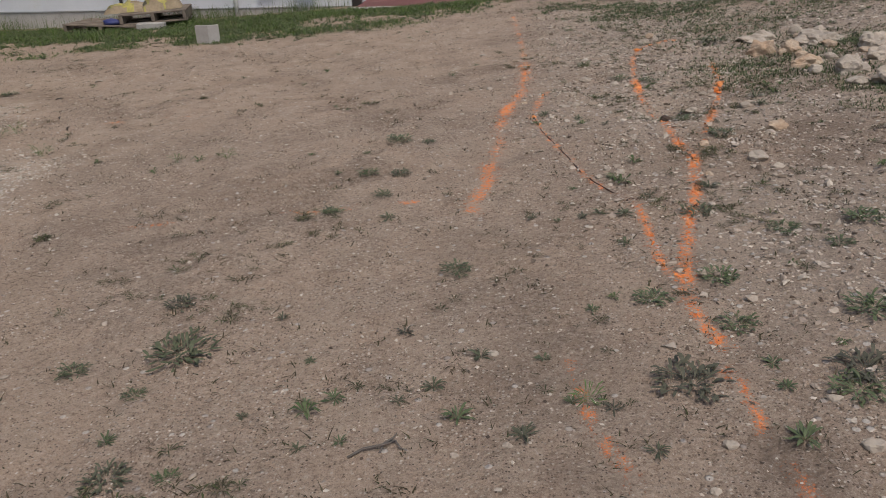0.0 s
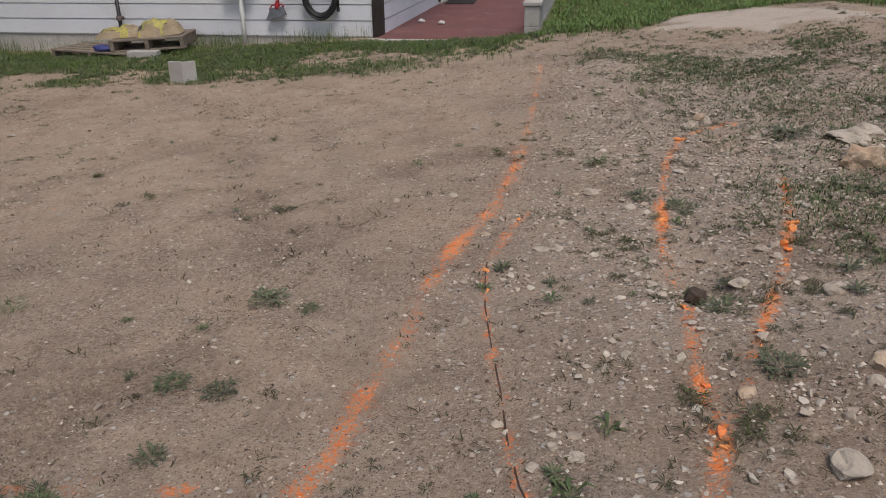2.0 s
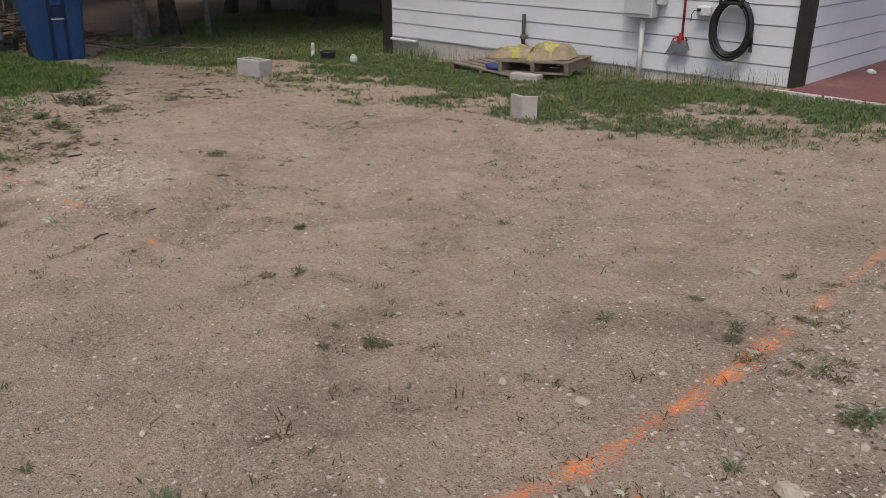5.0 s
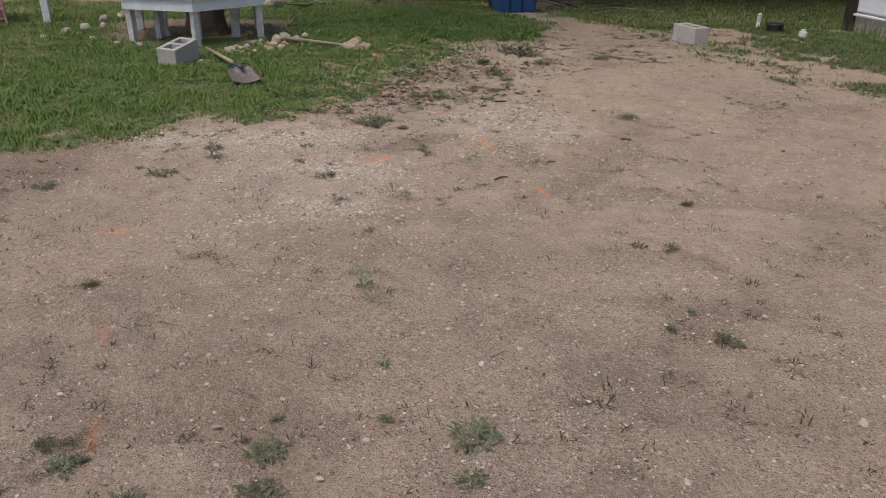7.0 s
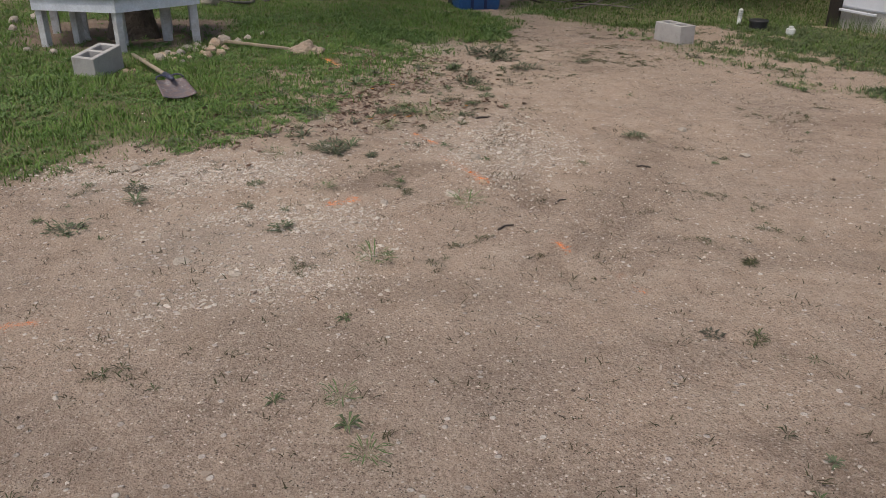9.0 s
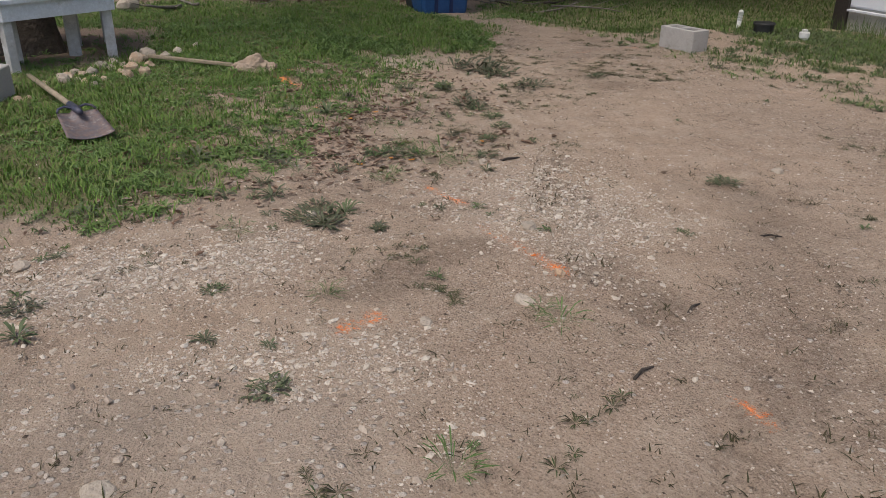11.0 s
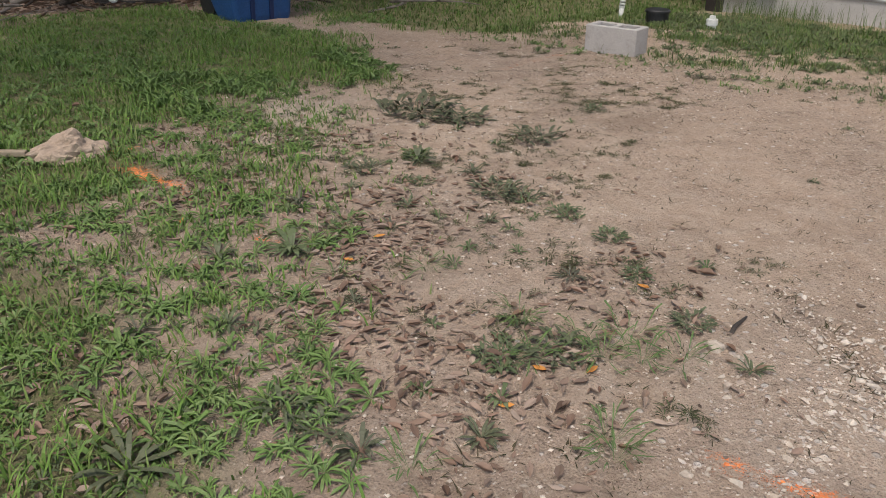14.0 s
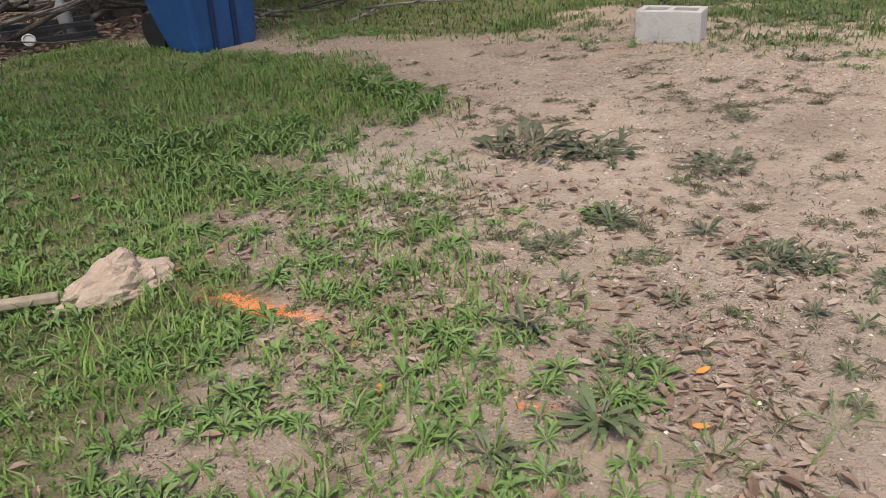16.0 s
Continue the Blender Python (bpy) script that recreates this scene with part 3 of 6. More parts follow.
def paint_at(x, y):
    p = np.zeros(np.shape(x))
    wob = 0.012 * (lattice_noise(x * 18, y * 18, 21) - 0.5)
    uneven = 0.52 + 0.62 * lattice_noise(x * 9, y * 9, 23)
    for line, half, strong in PAINT_A + PAINT_B + PAINT_C + PAINT_D + PAINT_E + PAINT_F:
        d, _ = edge_dist(x, y, line)
        p = np.maximum(p, strong * np.clip(1.1 - (d + wob) / (half * 0.72), 0, 1.0) * uneven)
        p = np.maximum(p, 0.42 * strong * np.clip(1.2 - d / (half * 1.35), 0, 1.0))
    return p


def grass_at(x, y, mixed=0.60):
    """How much of the ground the lawn covers."""
    wx, wy = x + 0.5 * (lattice_noise(x * 2.3, y * 2.3, 31) - 0.5), y + 0.5 * (lattice_noise(x * 2.3, y * 2.3, 33) - 0.5)
    g = np.maximum.reduce([area(wx, wy, LAWN_LEFT, 0.22), 0.95 * area(wx, wy, LAWN_HOUSE, 0.5), area(wx, wy, LAWN_BACK, 0.3), area(wx, wy, LAWN_RIGHT, 0.15)])
    g = g * (1 - 0.9 * area(x, y, BRUSH_FLOOR, 0.25)) * (1 - 0.85 * area(x, y, TREE_FLOOR, 0.2))
    g = np.maximum(g, mixed * np.maximum(area(wx, wy, MIXED, 0.3), area(wx, wy, SHOULDER, 0.25)))
    patch = 0.40 * lattice_noise(x * 2.1, y * 2.1, 35) + 0.32 * lattice_noise(x * 6.3, y * 6.3, 36) + 0.28 * lattice_noise(x * 14, y * 14, 37)
    return g * smooth(patch + 0.42 * g - 0.36 * area(x, y, LAWN_HOUSE, 0.3) * smooth(8.95 - y, 0, 0.9), 0.36, 0.72)


def gravel_at(x, y):
    g = np.maximum(np.maximum(area(x, y, GRAVEL_LEFT, 0.22), np.maximum(0.9 * area(x, y, GRAVEL_MID, 0.25), 0.95 * area(x, y, GRAVEL_BAND, 0.25))), 0.85 * area(x, y, GRAVEL_RIGHT, 0.35))
    return np.maximum(g * smooth(lattice_noise(x * 2.1, y * 2.1, 41) * 0.7 + lattice_noise(x * 5, y * 5, 43) * 0.3, 0.25, 0.55), 0.10)


def build_ground():
    def axis(lo, hi, step, far):
        mid = list(np.arange(lo, hi, step))
        left, right, s = [lo], [mid[-1]], step
        while left[-1] > -far:
            s *= 1.16
            left.append(left[-1] - s)
        s = step
        while right[-1] < far:
            s *= 1.16
            right.append(right[-1] + s)
        return np.array(left[:0:-1] + mid + right[1:])

    xs, ys = axis(-7.2, 2.6, 0.024, 420.0), axis(0.7, 8.6, 0.026, 420.0)
    X, Y = np.meshgrid(xs, ys)
    x, y = X.ravel(), Y.ravel()
    z = gz(x, y)
    grass, gravel, paint = grass_at(x, y, 0.15), gravel_at(x, y), paint_at(x, y)
    for line in TRACKS:
        d, _ = edge_dist(x, y, line)
        z += np.where(d < 0.11, 0.006 * np.sign(np.sin((x * 0.6 + y) * 2 * math.pi / 0.07)) * smooth(0.11 - d, 0, 0.03) - 0.006, 0) * (0.4 + 0.6 * lattice_noise(x * 4, y * 4, 51))
    damp_and_shade = np.zeros_like(x)
    for line, half, strong in DAMP_AND_SHADE:
        d, _ = edge_dist(x, y, line)
        damp_and_shade = np.maximum(damp_and_shade, strong * (1 - smooth(d + 0.12 * (lattice_noise(x * 6, y * 6, 57) - 0.5), half * 0.35, half * 1.4)))
    # darker soil tone of the rubble ground
    damp_and_shade = np.maximum(damp_and_shade, 0.55 * area(x, y, GRAVEL_RIGHT, 0.5) * (0.4 + 0.6 * lattice_noise(x * 3, y * 3, 58)))
    for line in TRACKS:
        d, _ = edge_dist(x, y, line)
        # dark hatch paints the shade of tread grooves that the relief hardly shows
        tread_shade = 0.25 + 0.75 * (np.sin((x * 0.6 + y) * 2 * math.pi / 0.09 + 3 * lattice_noise(x * 5, y * 5, 60)) > 0.1)
        damp_and_shade = np.maximum(damp_and_shade, 0.6 * (1 - 0.8 * gravel) * (1 - smooth(d, 0.06, 0.13)) * tread_shade * smooth(lattice_noise(x * 5, y * 5, 59), 0.25, 0.75))
    sand = np.maximum(area(x + 0.5 * (lattice_noise(x * 5, y * 5, 61) - 0.5), y, SAND, 0.08), 0.5 * area(x, y, PEA, 0.2))
    silt = area(x, y, [(-2.2, 3.0), (-1.9, 4.2), (-2.3, 5.2), (-3.6, 5.7), (-5.2, 6.0), (-6.4, 5.8), (-6.6, 4.6), (-5.6, 3.6), (-4.4, 2.4), (-3.4, 2.2)], 0.9)
    silt = np.maximum(silt, 0.7 * area(x, y, [(-2.6, 7.0), (-2.6, 4.8), (-1.2, 4.3), (-0.3, 5.0), (-0.2, 7.0), (-1.0, 7.4)], 0.7))
    silt = silt * smooth(0.6 * lattice_noise(x * 1.6, y * 1.6, 63) + 0.4 * lattice_noise(x * 5, y * 5, 65), 0.15, 0.6) * (1 - 0.5 * gravel)
    litter = np.maximum.reduce([0.4 * area(x, y, LITTER, 0.4) * lattice_noise(x * 5, y * 5, 67), 0.45 * area(x, y, SHOULDER, 0.4) * lattice_noise(x * 4, y * 4, 68), area(x, y, BRUSH_FLOOR, 0.3), area(x, y, TREE_FLOOR, 0.2), smooth(np.hypot(x - 0, y - 5), 11.5, 13.5) * (x < -4)])
    n, k = len(xs), len(ys)
    i = (np.arange(k - 1)[:, None] * n + np.arange(n - 1)[None, :]).ravel()
    quads = np.stack([i, i + 1, i + n + 1, i + n], 1)
    me = bpy.data.meshes.new("ground")
    me.vertices.add(n * k)
    me.vertices.foreach_set("co", np.stack([x, y, z], 1).ravel())
    me.loops.add(quads.size)
    me.loops.foreach_set("vertex_index", quads.ravel())
    me.polygons.add(len(quads))
    me.polygons.foreach_set("loop_start", np.arange(0, quads.size, 4))
    me.polygons.foreach_set("use_smooth", np.ones(len(quads), bool))
    me.update(calc_edges=True)
    for name, cols in (("mask_a", (paint, grass, gravel)), ("mask_b", (damp_and_shade, sand, litter)), ("mask_c", (silt, silt, silt))):
        a = me.attributes.new(name, "FLOAT_COLOR", "POINT")
        a.data.foreach_set("color", np.stack([*cols, np.ones_like(x)], 1).ravel())
    me.materials.append(SOIL)
    return tagged(new("ground", me), "bare sandy yard soil with orange sprayed marking lines", "ground", kind="structure")


ground = build_ground()


def joined(name, verts, faces, count, mat, label, category, smooth_shade=False):
    """One mesh of many loose pieces: verts (count, k, 3), faces of one piece (m, 3)."""
    k = verts.shape[1]
    f = (np.asarray(faces)[None] + (np.arange(count) * k)[:, None, None]).reshape(-1, 3)
    me = bpy.data.meshes.new(name)
    me.vertices.add(count * k)
    me.vertices.foreach_set("co", verts.astype(np.float32).ravel())
    me.loops.add(f.size)
    me.loops.foreach_set("vertex_index", f.astype(np.int32).ravel())
    me.polygons.add(len(f))
    me.polygons.foreach_set("loop_start", np.arange(0, f.size, 3, dtype=np.int32))
    me.polygons.foreach_set("use_smooth", np.full(len(f), smooth_shade))
    me.update(calc_edges=True)
    me.materials.append(mat)
    return tagged(new(name, me), label, category, kind="stuff")


# ---- the white house ----
WALL_Y, SIDE_X, LAP0, LAP = 9.58, -1.70, -0.139, 0.160


def siding_board(length):
    """A lap board along x, its lower edge thick and proud, the face towards -y."""
    bm = bmesh.new()
    prof = [(0, 0), (-0.013, 0), (-0.015, 0.004), (-0.008, LAP - 0.006), (0, LAP - 0.006)]
    a = [bm.verts.new((0, y, z)) for y, z in prof]
    b = [bm.verts.new((length, y, z)) for y, z in prof]
    for k in range(5):
        bm.faces.new((a[k], b[k], b[(k + 1) % 5], a[(k + 1) % 5]))
    bm.faces.new(a[::-1])
    bm.faces.new(b)
    bmesh.ops.recalc_face_normals(bm, faces=bm.faces)
    return link_mesh("siding_board", bm, WHITE_PAINT)


def build_house():
    house = thing("house", "single-storey white lap-sided house with dark brown trim", "house")
    x0, y1, top = -6.78, 16.6, LAP0 + 15 * LAP
    shell = bmesh.new()
    box(shell, x0, WALL_Y + 0.01, LAP0 - 0.01, SIDE_X - 0.01, WALL_Y + 0.15, top)
    part("front_wall", shell, WHITE_PAINT, house)
    part("back_wall", boxed(x0, y1 - 0.15, LAP0, SIDE_X - 0.01, y1, top), WHITE_PAINT, house)
    part("far_wall", boxed(x0, WALL_Y + 0.15, LAP0, x0 + 0.15, y1 - 0.15, top), WHITE_PAINT, house)
    d0, d1 = 12.80, 13.72
    side = bmesh.new()
    box(side, SIDE_X - 0.15, WALL_Y + 0.15, LAP0, SIDE_X - 0.01, d0, top)
    box(side, SIDE_X - 0.15, d1, LAP0, SIDE_X - 0.01, y1 - 0.15, top)
    box(side, SIDE_X - 0.15, d0, LAP0 + 2.1, SIDE_X - 0.01, d1, top)
    part("side_wall", side, WHITE_PAINT, house)
    part("foundation", boxed(x0 + 0.02, WALL_Y + 0.012, -0.75, SIDE_X - 0.02, y1 - 0.01, LAP0 - 0.01), FOUNDATION, house, "grey concrete foundation")
    front, side_a, side_b = siding_board(SIDE_X - x0 - 0.125), siding_board(d0 - WALL_Y - 0.09), siding_board(y1 - d1 - 0.05)
    for k in range(15):
        z = LAP0 + k * LAP
        for mesh, m in ((front, Matrix.Translation((x0 + 0.06, WALL_Y + 0.008, z))), (side_a, pose(SIDE_X - 0.008, WALL_Y + 0.06, z, 0, 0, 90)), (side_b, pose(SIDE_X - 0.008, d1 + 0.03, z, 0, 0, 90))):
            if mesh is side_a and LAP0 + k * LAP > 5:
                continue
            ob = new("siding_board", mesh)
            ob.parent, ob.matrix_basis = house, m
    trim = bmesh.new()
    box(trim, SIDE_X - 0.085, WALL_Y - 0.03, LAP0 - 0.035, SIDE_X + 0.02, WALL_Y + 0.0, top, 0.003)
    box(trim, SIDE_X - 0.01, WALL_Y + 0.001, LAP0 - 0.03, SIDE_X + 0.02, WALL_Y + 0.075, top, 0.003)
    part("corner_trim", trim, TRIM, house, "dark brown corner board")
    part("corner_trim", boxed(x0 - 0.10, WALL_Y - 0.03, -0.42, x0 + 0.05, WALL_Y + 0.0, top, 0.003), TRIM, house, "dark brown corner board")
    part("ledge", boxed(x0 + 0.06, WALL_Y - 0.05, -0.185, x0 + 0.52, WALL_Y - 0.002, -0.165, 0.003, m=pose(0, 0, 0.0)), WHITE_PAINT, house, "loose white ledge strip on the foundation")
    door = part("door", boxed(SIDE_X - 0.09, d0 + 0.06, LAP0 + 0.05, SIDE_X - 0.05, d1 - 0.06, LAP0 + 2.05, 0.004), TRIM, house, "dark brown side door")
    frame_ = bmesh.new()
    box(frame_, SIDE_X - 0.10, d0 + 0.002, LAP0 + 0.02, SIDE_X + 0.025, d0 + 0.06, LAP0 + 2.05, 0.003)
    box(frame_, SIDE_X - 0.10, d1 - 0.06, LAP0 + 0.02, SIDE_X + 0.025, d1 - 0.002, LAP0 + 2.05, 0.003)
    part("frame", frame_, TRIM, door)
    part("sill", boxed(SIDE_X - 0.12, d0 - 0.01, LAP0 - 0.01, SIDE_X + 0.05, d1 + 0.01, LAP0 + 0.045, 0.006), FOUNDATION, door, "pale concrete door sill")
    knob = tube(bmesh.new(), [(SIDE_X - 0.05, d1 - 0.13, 0.82), (SIDE_X, d1 - 0.13, 0.82)], [0.012, 0.026])
    part("door_handle", knob, GREY_BOX, door)
    roof = bmesh.new()
    xm = (x0 + SIDE_X) / 2
    # unseen roof; its patio-side eave is widened to shade the side wall
    out = [(x0 - 0.4, top - 0.1), (xm, top + 1.15), (SIDE_X + 0.6, top - 0.15), (SIDE_X + 0.6, top - 0.05), (xm, top + 1.27), (x0 - 0.4, top + 0.0)]
    a = [roof.verts.new((x, WALL_Y - 0.35, z)) for x, z in out]
    b = [roof.verts.new((x, y1 + 0.35, z)) for x, z in out]
    for k in range(6):
        roof.faces.new((a[k], b[k], b[(k + 1) % 6], a[(k + 1) % 6]))
    roof.faces.new((a[0], a[1], a[4], a[5])), roof.faces.new((a[1], a[2], a[3], a[4]))
    roof.faces.new((b[0], b[1], b[4], b[5])), roof.faces.new((b[1], b[2], b[3], b[4]))
    bmesh.ops.recalc_face_normals(roof, faces=roof.faces)
    part("roof", roof, ROOFING, house, "low grey shingled gable roof")
    for y in (WALL_Y + 0.02, y1 - 0.14):
        g = bmesh.new()
        lo = [g.verts.new((x, y, z)) for x, z in ((x0, top), (SIDE_X, top), (xm, top + 1.14))]
        hi = [g.verts.new((x, y + 0.1, z)) for x, z in ((x0, top), (SIDE_X, top), (xm, top + 1.14))]
        g.faces.new(lo), g.faces.new(hi[::-1])
        for k in range(3):
            g.faces.new((lo[k], hi[k], hi[(k + 1) % 3], lo[(k + 1) % 3]))
        part("gable", g, WHITE_PAINT, house)
    return house


house = build_house()


def build_patio():
    slab = tagged(part("patio_slab", boxed(SIDE_X + 0.002, 9.37, -0.30, -0.235, 16.85, -0.118, 0.008), RED_SLAB), "red painted concrete patio slab beside the house", "patio", kind="structure")
    edge = boxed(SIDE_X - 0.1, 9.32, -0.30, -0.235, 9.368, -0.126, 0.006)
    part("slab_edge", edge, FOUNDATION, slab, "bare concrete front edge")
    wall = thing("garden_wall", "low grey concrete block wall edging the red patio", "wall", kind="structure")
    block = link_mesh("block", boxed(-0.072, 0.004, 0, 0.072, 0.396, 0.19, 0.005), CONCRETE)
    half = link_mesh("block", boxed(-0.072, 0.004, 0, 0.072, 0.196, 0.19, 0.005), CONCRETE)
    cap = link_mesh("capstone", boxed(-0.09, 0.002, 0, 0.09, 0.598, 0.035, 0.006), CONCRETE)
    part("mortar", boxed(-0.215, 9.36, -0.30, -0.088, 16.9, 0.188), FOUNDATION, wall)
    for row in range(2):
        for k in range(19):
            ob = new("block", block)
            ob.parent, ob.matrix_basis = wall, Matrix.Translation((-0.151, 9.352 + 0.4 * k - (0.2 if row else 0) * (k > 0), -0.19 + 0.193 * row))
    for k in range(13):
        ob = new("capstone", cap)
        ob.parent, ob.matrix_basis = wall, Matrix.Translation((-0.151, 9.335 + 0.6 * k, 0.196))
    back = thing("garden_wall", "low grey block wall closing the end of the patio", "wall", kind="structure")
    part("mortar", boxed(SIDE_X + 0.01, 16.92, -0.30, -0.06, 17.02, 0.188), FOUNDATION, back)
    for row in range(2):
        for k in range(5):
            ob = new("block", block)
            x = SIDE_X + 0.02 + 0.4 * k - (0.2 if row and k else 0)
            ob.parent, ob.matrix_basis = back, pose(min(x + 0.396, -0.06), 16.97, -0.19 + 0.193 * row, 0, 0, 90)
    mat_ = part("mat", boxed(-0.2, -0.33, 0, 0.2, 0.33, 0.014, 0.004), MAT)
    mat_.matrix_basis = pose(-1.41, 13.05, -0.117, 0, 0, 3)
    tagged(mat_, "dark rubber doormat on the red patio", "doormat")
    for x, y, s, sy in ((-1.5, 10.65, 0.09, 0.05), (-1.24, 10.5, 0.08, 0.07)):
        b = bmesh.new()
        bmesh.ops.create_icosphere(b, subdivisions=2, radius=0.5)
        for v in b.verts:
            v.co = Vector((v.co.x * s, v.co.y * sy, max(v.co.z + 0.3, 0) * 0.05)) * (1 + 0.3 * noise.noise(v.co * 4 + Vector((x, y, 0))))
        ob = part("crumpled_paper", b, WHITE_LITTER)
        ob.matrix_basis = pose(x, y, -0.117, 0, 0, 20)
        tagged(ob, "crumpled white scrap lying on the red patio", "litter")


build_patio()


def build_lattice():
    fence = thing("lattice_fence", "white diagonal lattice fence with dark posts behind the lawn", "fence")
    y, z0, h, pitch = 17.25, 0.0, 1.15, 0.145
    a, b = -1.7, 6.1
    slat = link_mesh("slat", boxed(-0.018, -0.006, -0.5, 0.018, 0.006, 0.5), WHITE_PAINT)
    for lean in (45, -45):
        for k in range(int((b - a) / pitch)):
            x = a + pitch * (k + 0.5)
            ob = new("slat", slat)
            ob.parent = fence
            ob.matrix_basis = pose(x, y + (0.007 if lean > 0 else -0.007), z0 + h / 2, 0, lean, 0) @ Matrix.Diagonal((1, 1, h * 1.414, 1))
    part("rail", boxed(a - 0.4, y - 0.03, z0 + h, b + 0.4, y + 0.03, z0 + h + 0.06, 0.004), WHITE_PAINT, fence)
    part("rail", boxed(a - 0.4, y - 0.02, z0 - 0.02, b + 0.4, y + 0.02, z0 + 0.02, 0.004), WHITE_PAINT, fence)
    for k in range(7):
        part("post", boxed(-1.45 + 1.0 * k + 0.0, y + 0.02, -0.3, -1.39 + 1.0 * k, y + 0.08, z0 + h + 0.1, 0.004), TRIM, fence, "dark fence post")


build_lattice()


# ---- on the house wall ----
def build_wall_things():
    f = WALL_Y - 0.022
    meter = thing("meter_box", "grey electric meter box with a conduit on the white siding", "meter box", pose(-3.19, f, 0.33))
    part("body", boxed(-0.15, -0.12, 0.0, 0.15, -0.001, 0.75, 0.008), GREY_BOX, meter)
    part("cover", boxed(-0.13, -0.132, 0.03, 0.13, -0.121, 0.70, 0.006), GREY_BOX, meter)
    part("side_box", boxed(0.17, -0.09, 0.12, 0.23, -0.001, 0.62, 0.006), GREY_BOX, meter)
    c = tube(bmesh.new(), [(0.02, -0.045, 0.0), (0.02, -0.045, -0.33), (0.02, -0.045, -0.6)], 0.024, 12)
    part("conduit", c, PVC, meter, "white conduit running down to the ground", True)
    outlet = thing("outdoor_socket", "white weatherproof electric socket cover with a short cord", "socket", pose(-2.585, f, 0.375))
    part("cover", boxed(-0.065, -0.055, 0.0, 0.065, -0.001, 0.09, 0.015), PVC, outlet)
    part("plug", tube(bmesh.new(), [(-0.03, -0.055, 0.055), (-0.03, -0.085, 0.055)], 0.014), BLACK, outlet)
    part("cord", tube(bmesh.new(), [(-0.03, -0.08, 0.055), (-0.07, -0.085, 0.045), (-0.10, -0.06, 0.01), (-0.115, -0.03, -0.05)], 0.004, 6), BLACK, outlet)

    hose = thing("garden_hose", "black garden hose coiled on a wall hook", "hose", pose(-2.31, f, 0.30))
    coil = bmesh.new()
    pts = []
    r = random.Random(4)
    turns = 9
    for k in range(turns * 28 + 1):
        a = 2 * math.pi * k / 28
        w = 0.5 + 0.5 * math.sin(k * 0.031 + 1.3)
        rx, rz = 0.148 + 0.030 * w, 0.205 + 0.038 * w
        droop = -0.018 * w if math.sin(a) < 0 else 0.0
        pts.append((rx * math.cos(a), -0.03 - 0.05 * (0.5 + 0.5 * math.sin(k * 0.09)), rz * math.sin(a) + droop))
    pts += [(0.175, -0.04, -0.02), (0.185, -0.035, -0.09), (0.18, -0.03, -0.15)]
    tube(coil, pts, 0.0115, 8)
    part("coil", coil, BLACK, hose, "", True)
    part("nozzle_end", tube(bmesh.new(), [(0.18, -0.03, -0.14), (0.18, -0.03, -0.185)], [0.014, 0.017]), BLACK, hose)
    hk = bmesh.new()
    box(hk, -0.10, -0.11, 0.19, 0.10, -0.001, 0.215, 0.004)
    box(hk, -0.11, -0.115, 0.19, -0.085, -0.10, 0.275, 0.004)
    box(hk, 0.085, -0.115, 0.19, 0.11, -0.10, 0.275, 0.004)
    part("hook", hk, BLACK, hose)

    broom = thing("broom", "red-handled angle broom with grey bristles hanging on the siding", "broom", pose(-2.78, f - 0.03, 0.02))
    part("handle", tube(bmesh.new(), [(0.012, 0, 0.17), (0.005, 0, 0.6), (-0.01, 0, 1.28)], 0.011, 10), RED_PLASTIC, broom, "", True)
    part("socket", lathe(bmesh.new(), [(0.03, 0.12), (0.028, 0.15), (0.015, 0.2)], 14), RED_PLASTIC, broom)
    yoke = tube(bmesh.new(), [(-0.09, 0, 0.10), (-0.06, -0.012, 0.15), (0.0, -0.016, 0.165), (0.05, -0.012, 0.165), (0.07, 0, 0.14)], 0.007, 8)
    part("yoke", yoke, RED_PLASTIC, broom)
    br = bmesh.new()
    lo = [(-0.13, -0.03, 0.0), (0.09, -0.03, 0.055), (0.09, 0.02, 0.055), (-0.13, 0.02, 0.0)]
    hi = [(-0.07, -0.02, 0.125), (0.055, -0.02, 0.145), (0.055, 0.012, 0.145), (-0.07, 0.012, 0.125)]
    a, b = [br.verts.new(p) for p in lo], [br.verts.new(p) for p in hi]
    for k in range(4):
        br.faces.new((a[k], a[(k + 1) % 4], b[(k + 1) % 4], b[k]))
    br.faces.new(a[::-1]), br.faces.new(b)
    part("bristles", br, BRISTLE, broom, "flared grey bristles")

    pipe = thing("standpipe", "dark standpipe with a small valve by the wall", "pipe", pose(-4.56, WALL_Y - 0.09, gzf(-4.56, 9.49)))
    part("pipe", tube(bmesh.new(), [(0, 0, -0.05), (0, 0, 0.55)], 0.02, 12), BLACK, pipe, "", True)
    part("collar", lathe(bmesh.new(), [(0.03, 0.30), (0.034, 0.32), (0.03, 0.35)], 12), STEEL, pipe)
    part("valve", tube(bmesh.new(), [(-0.02, 0, 0.32), (0.055, 0, 0.335)], 0.012, 8), STEEL, pipe)


build_wall_things()


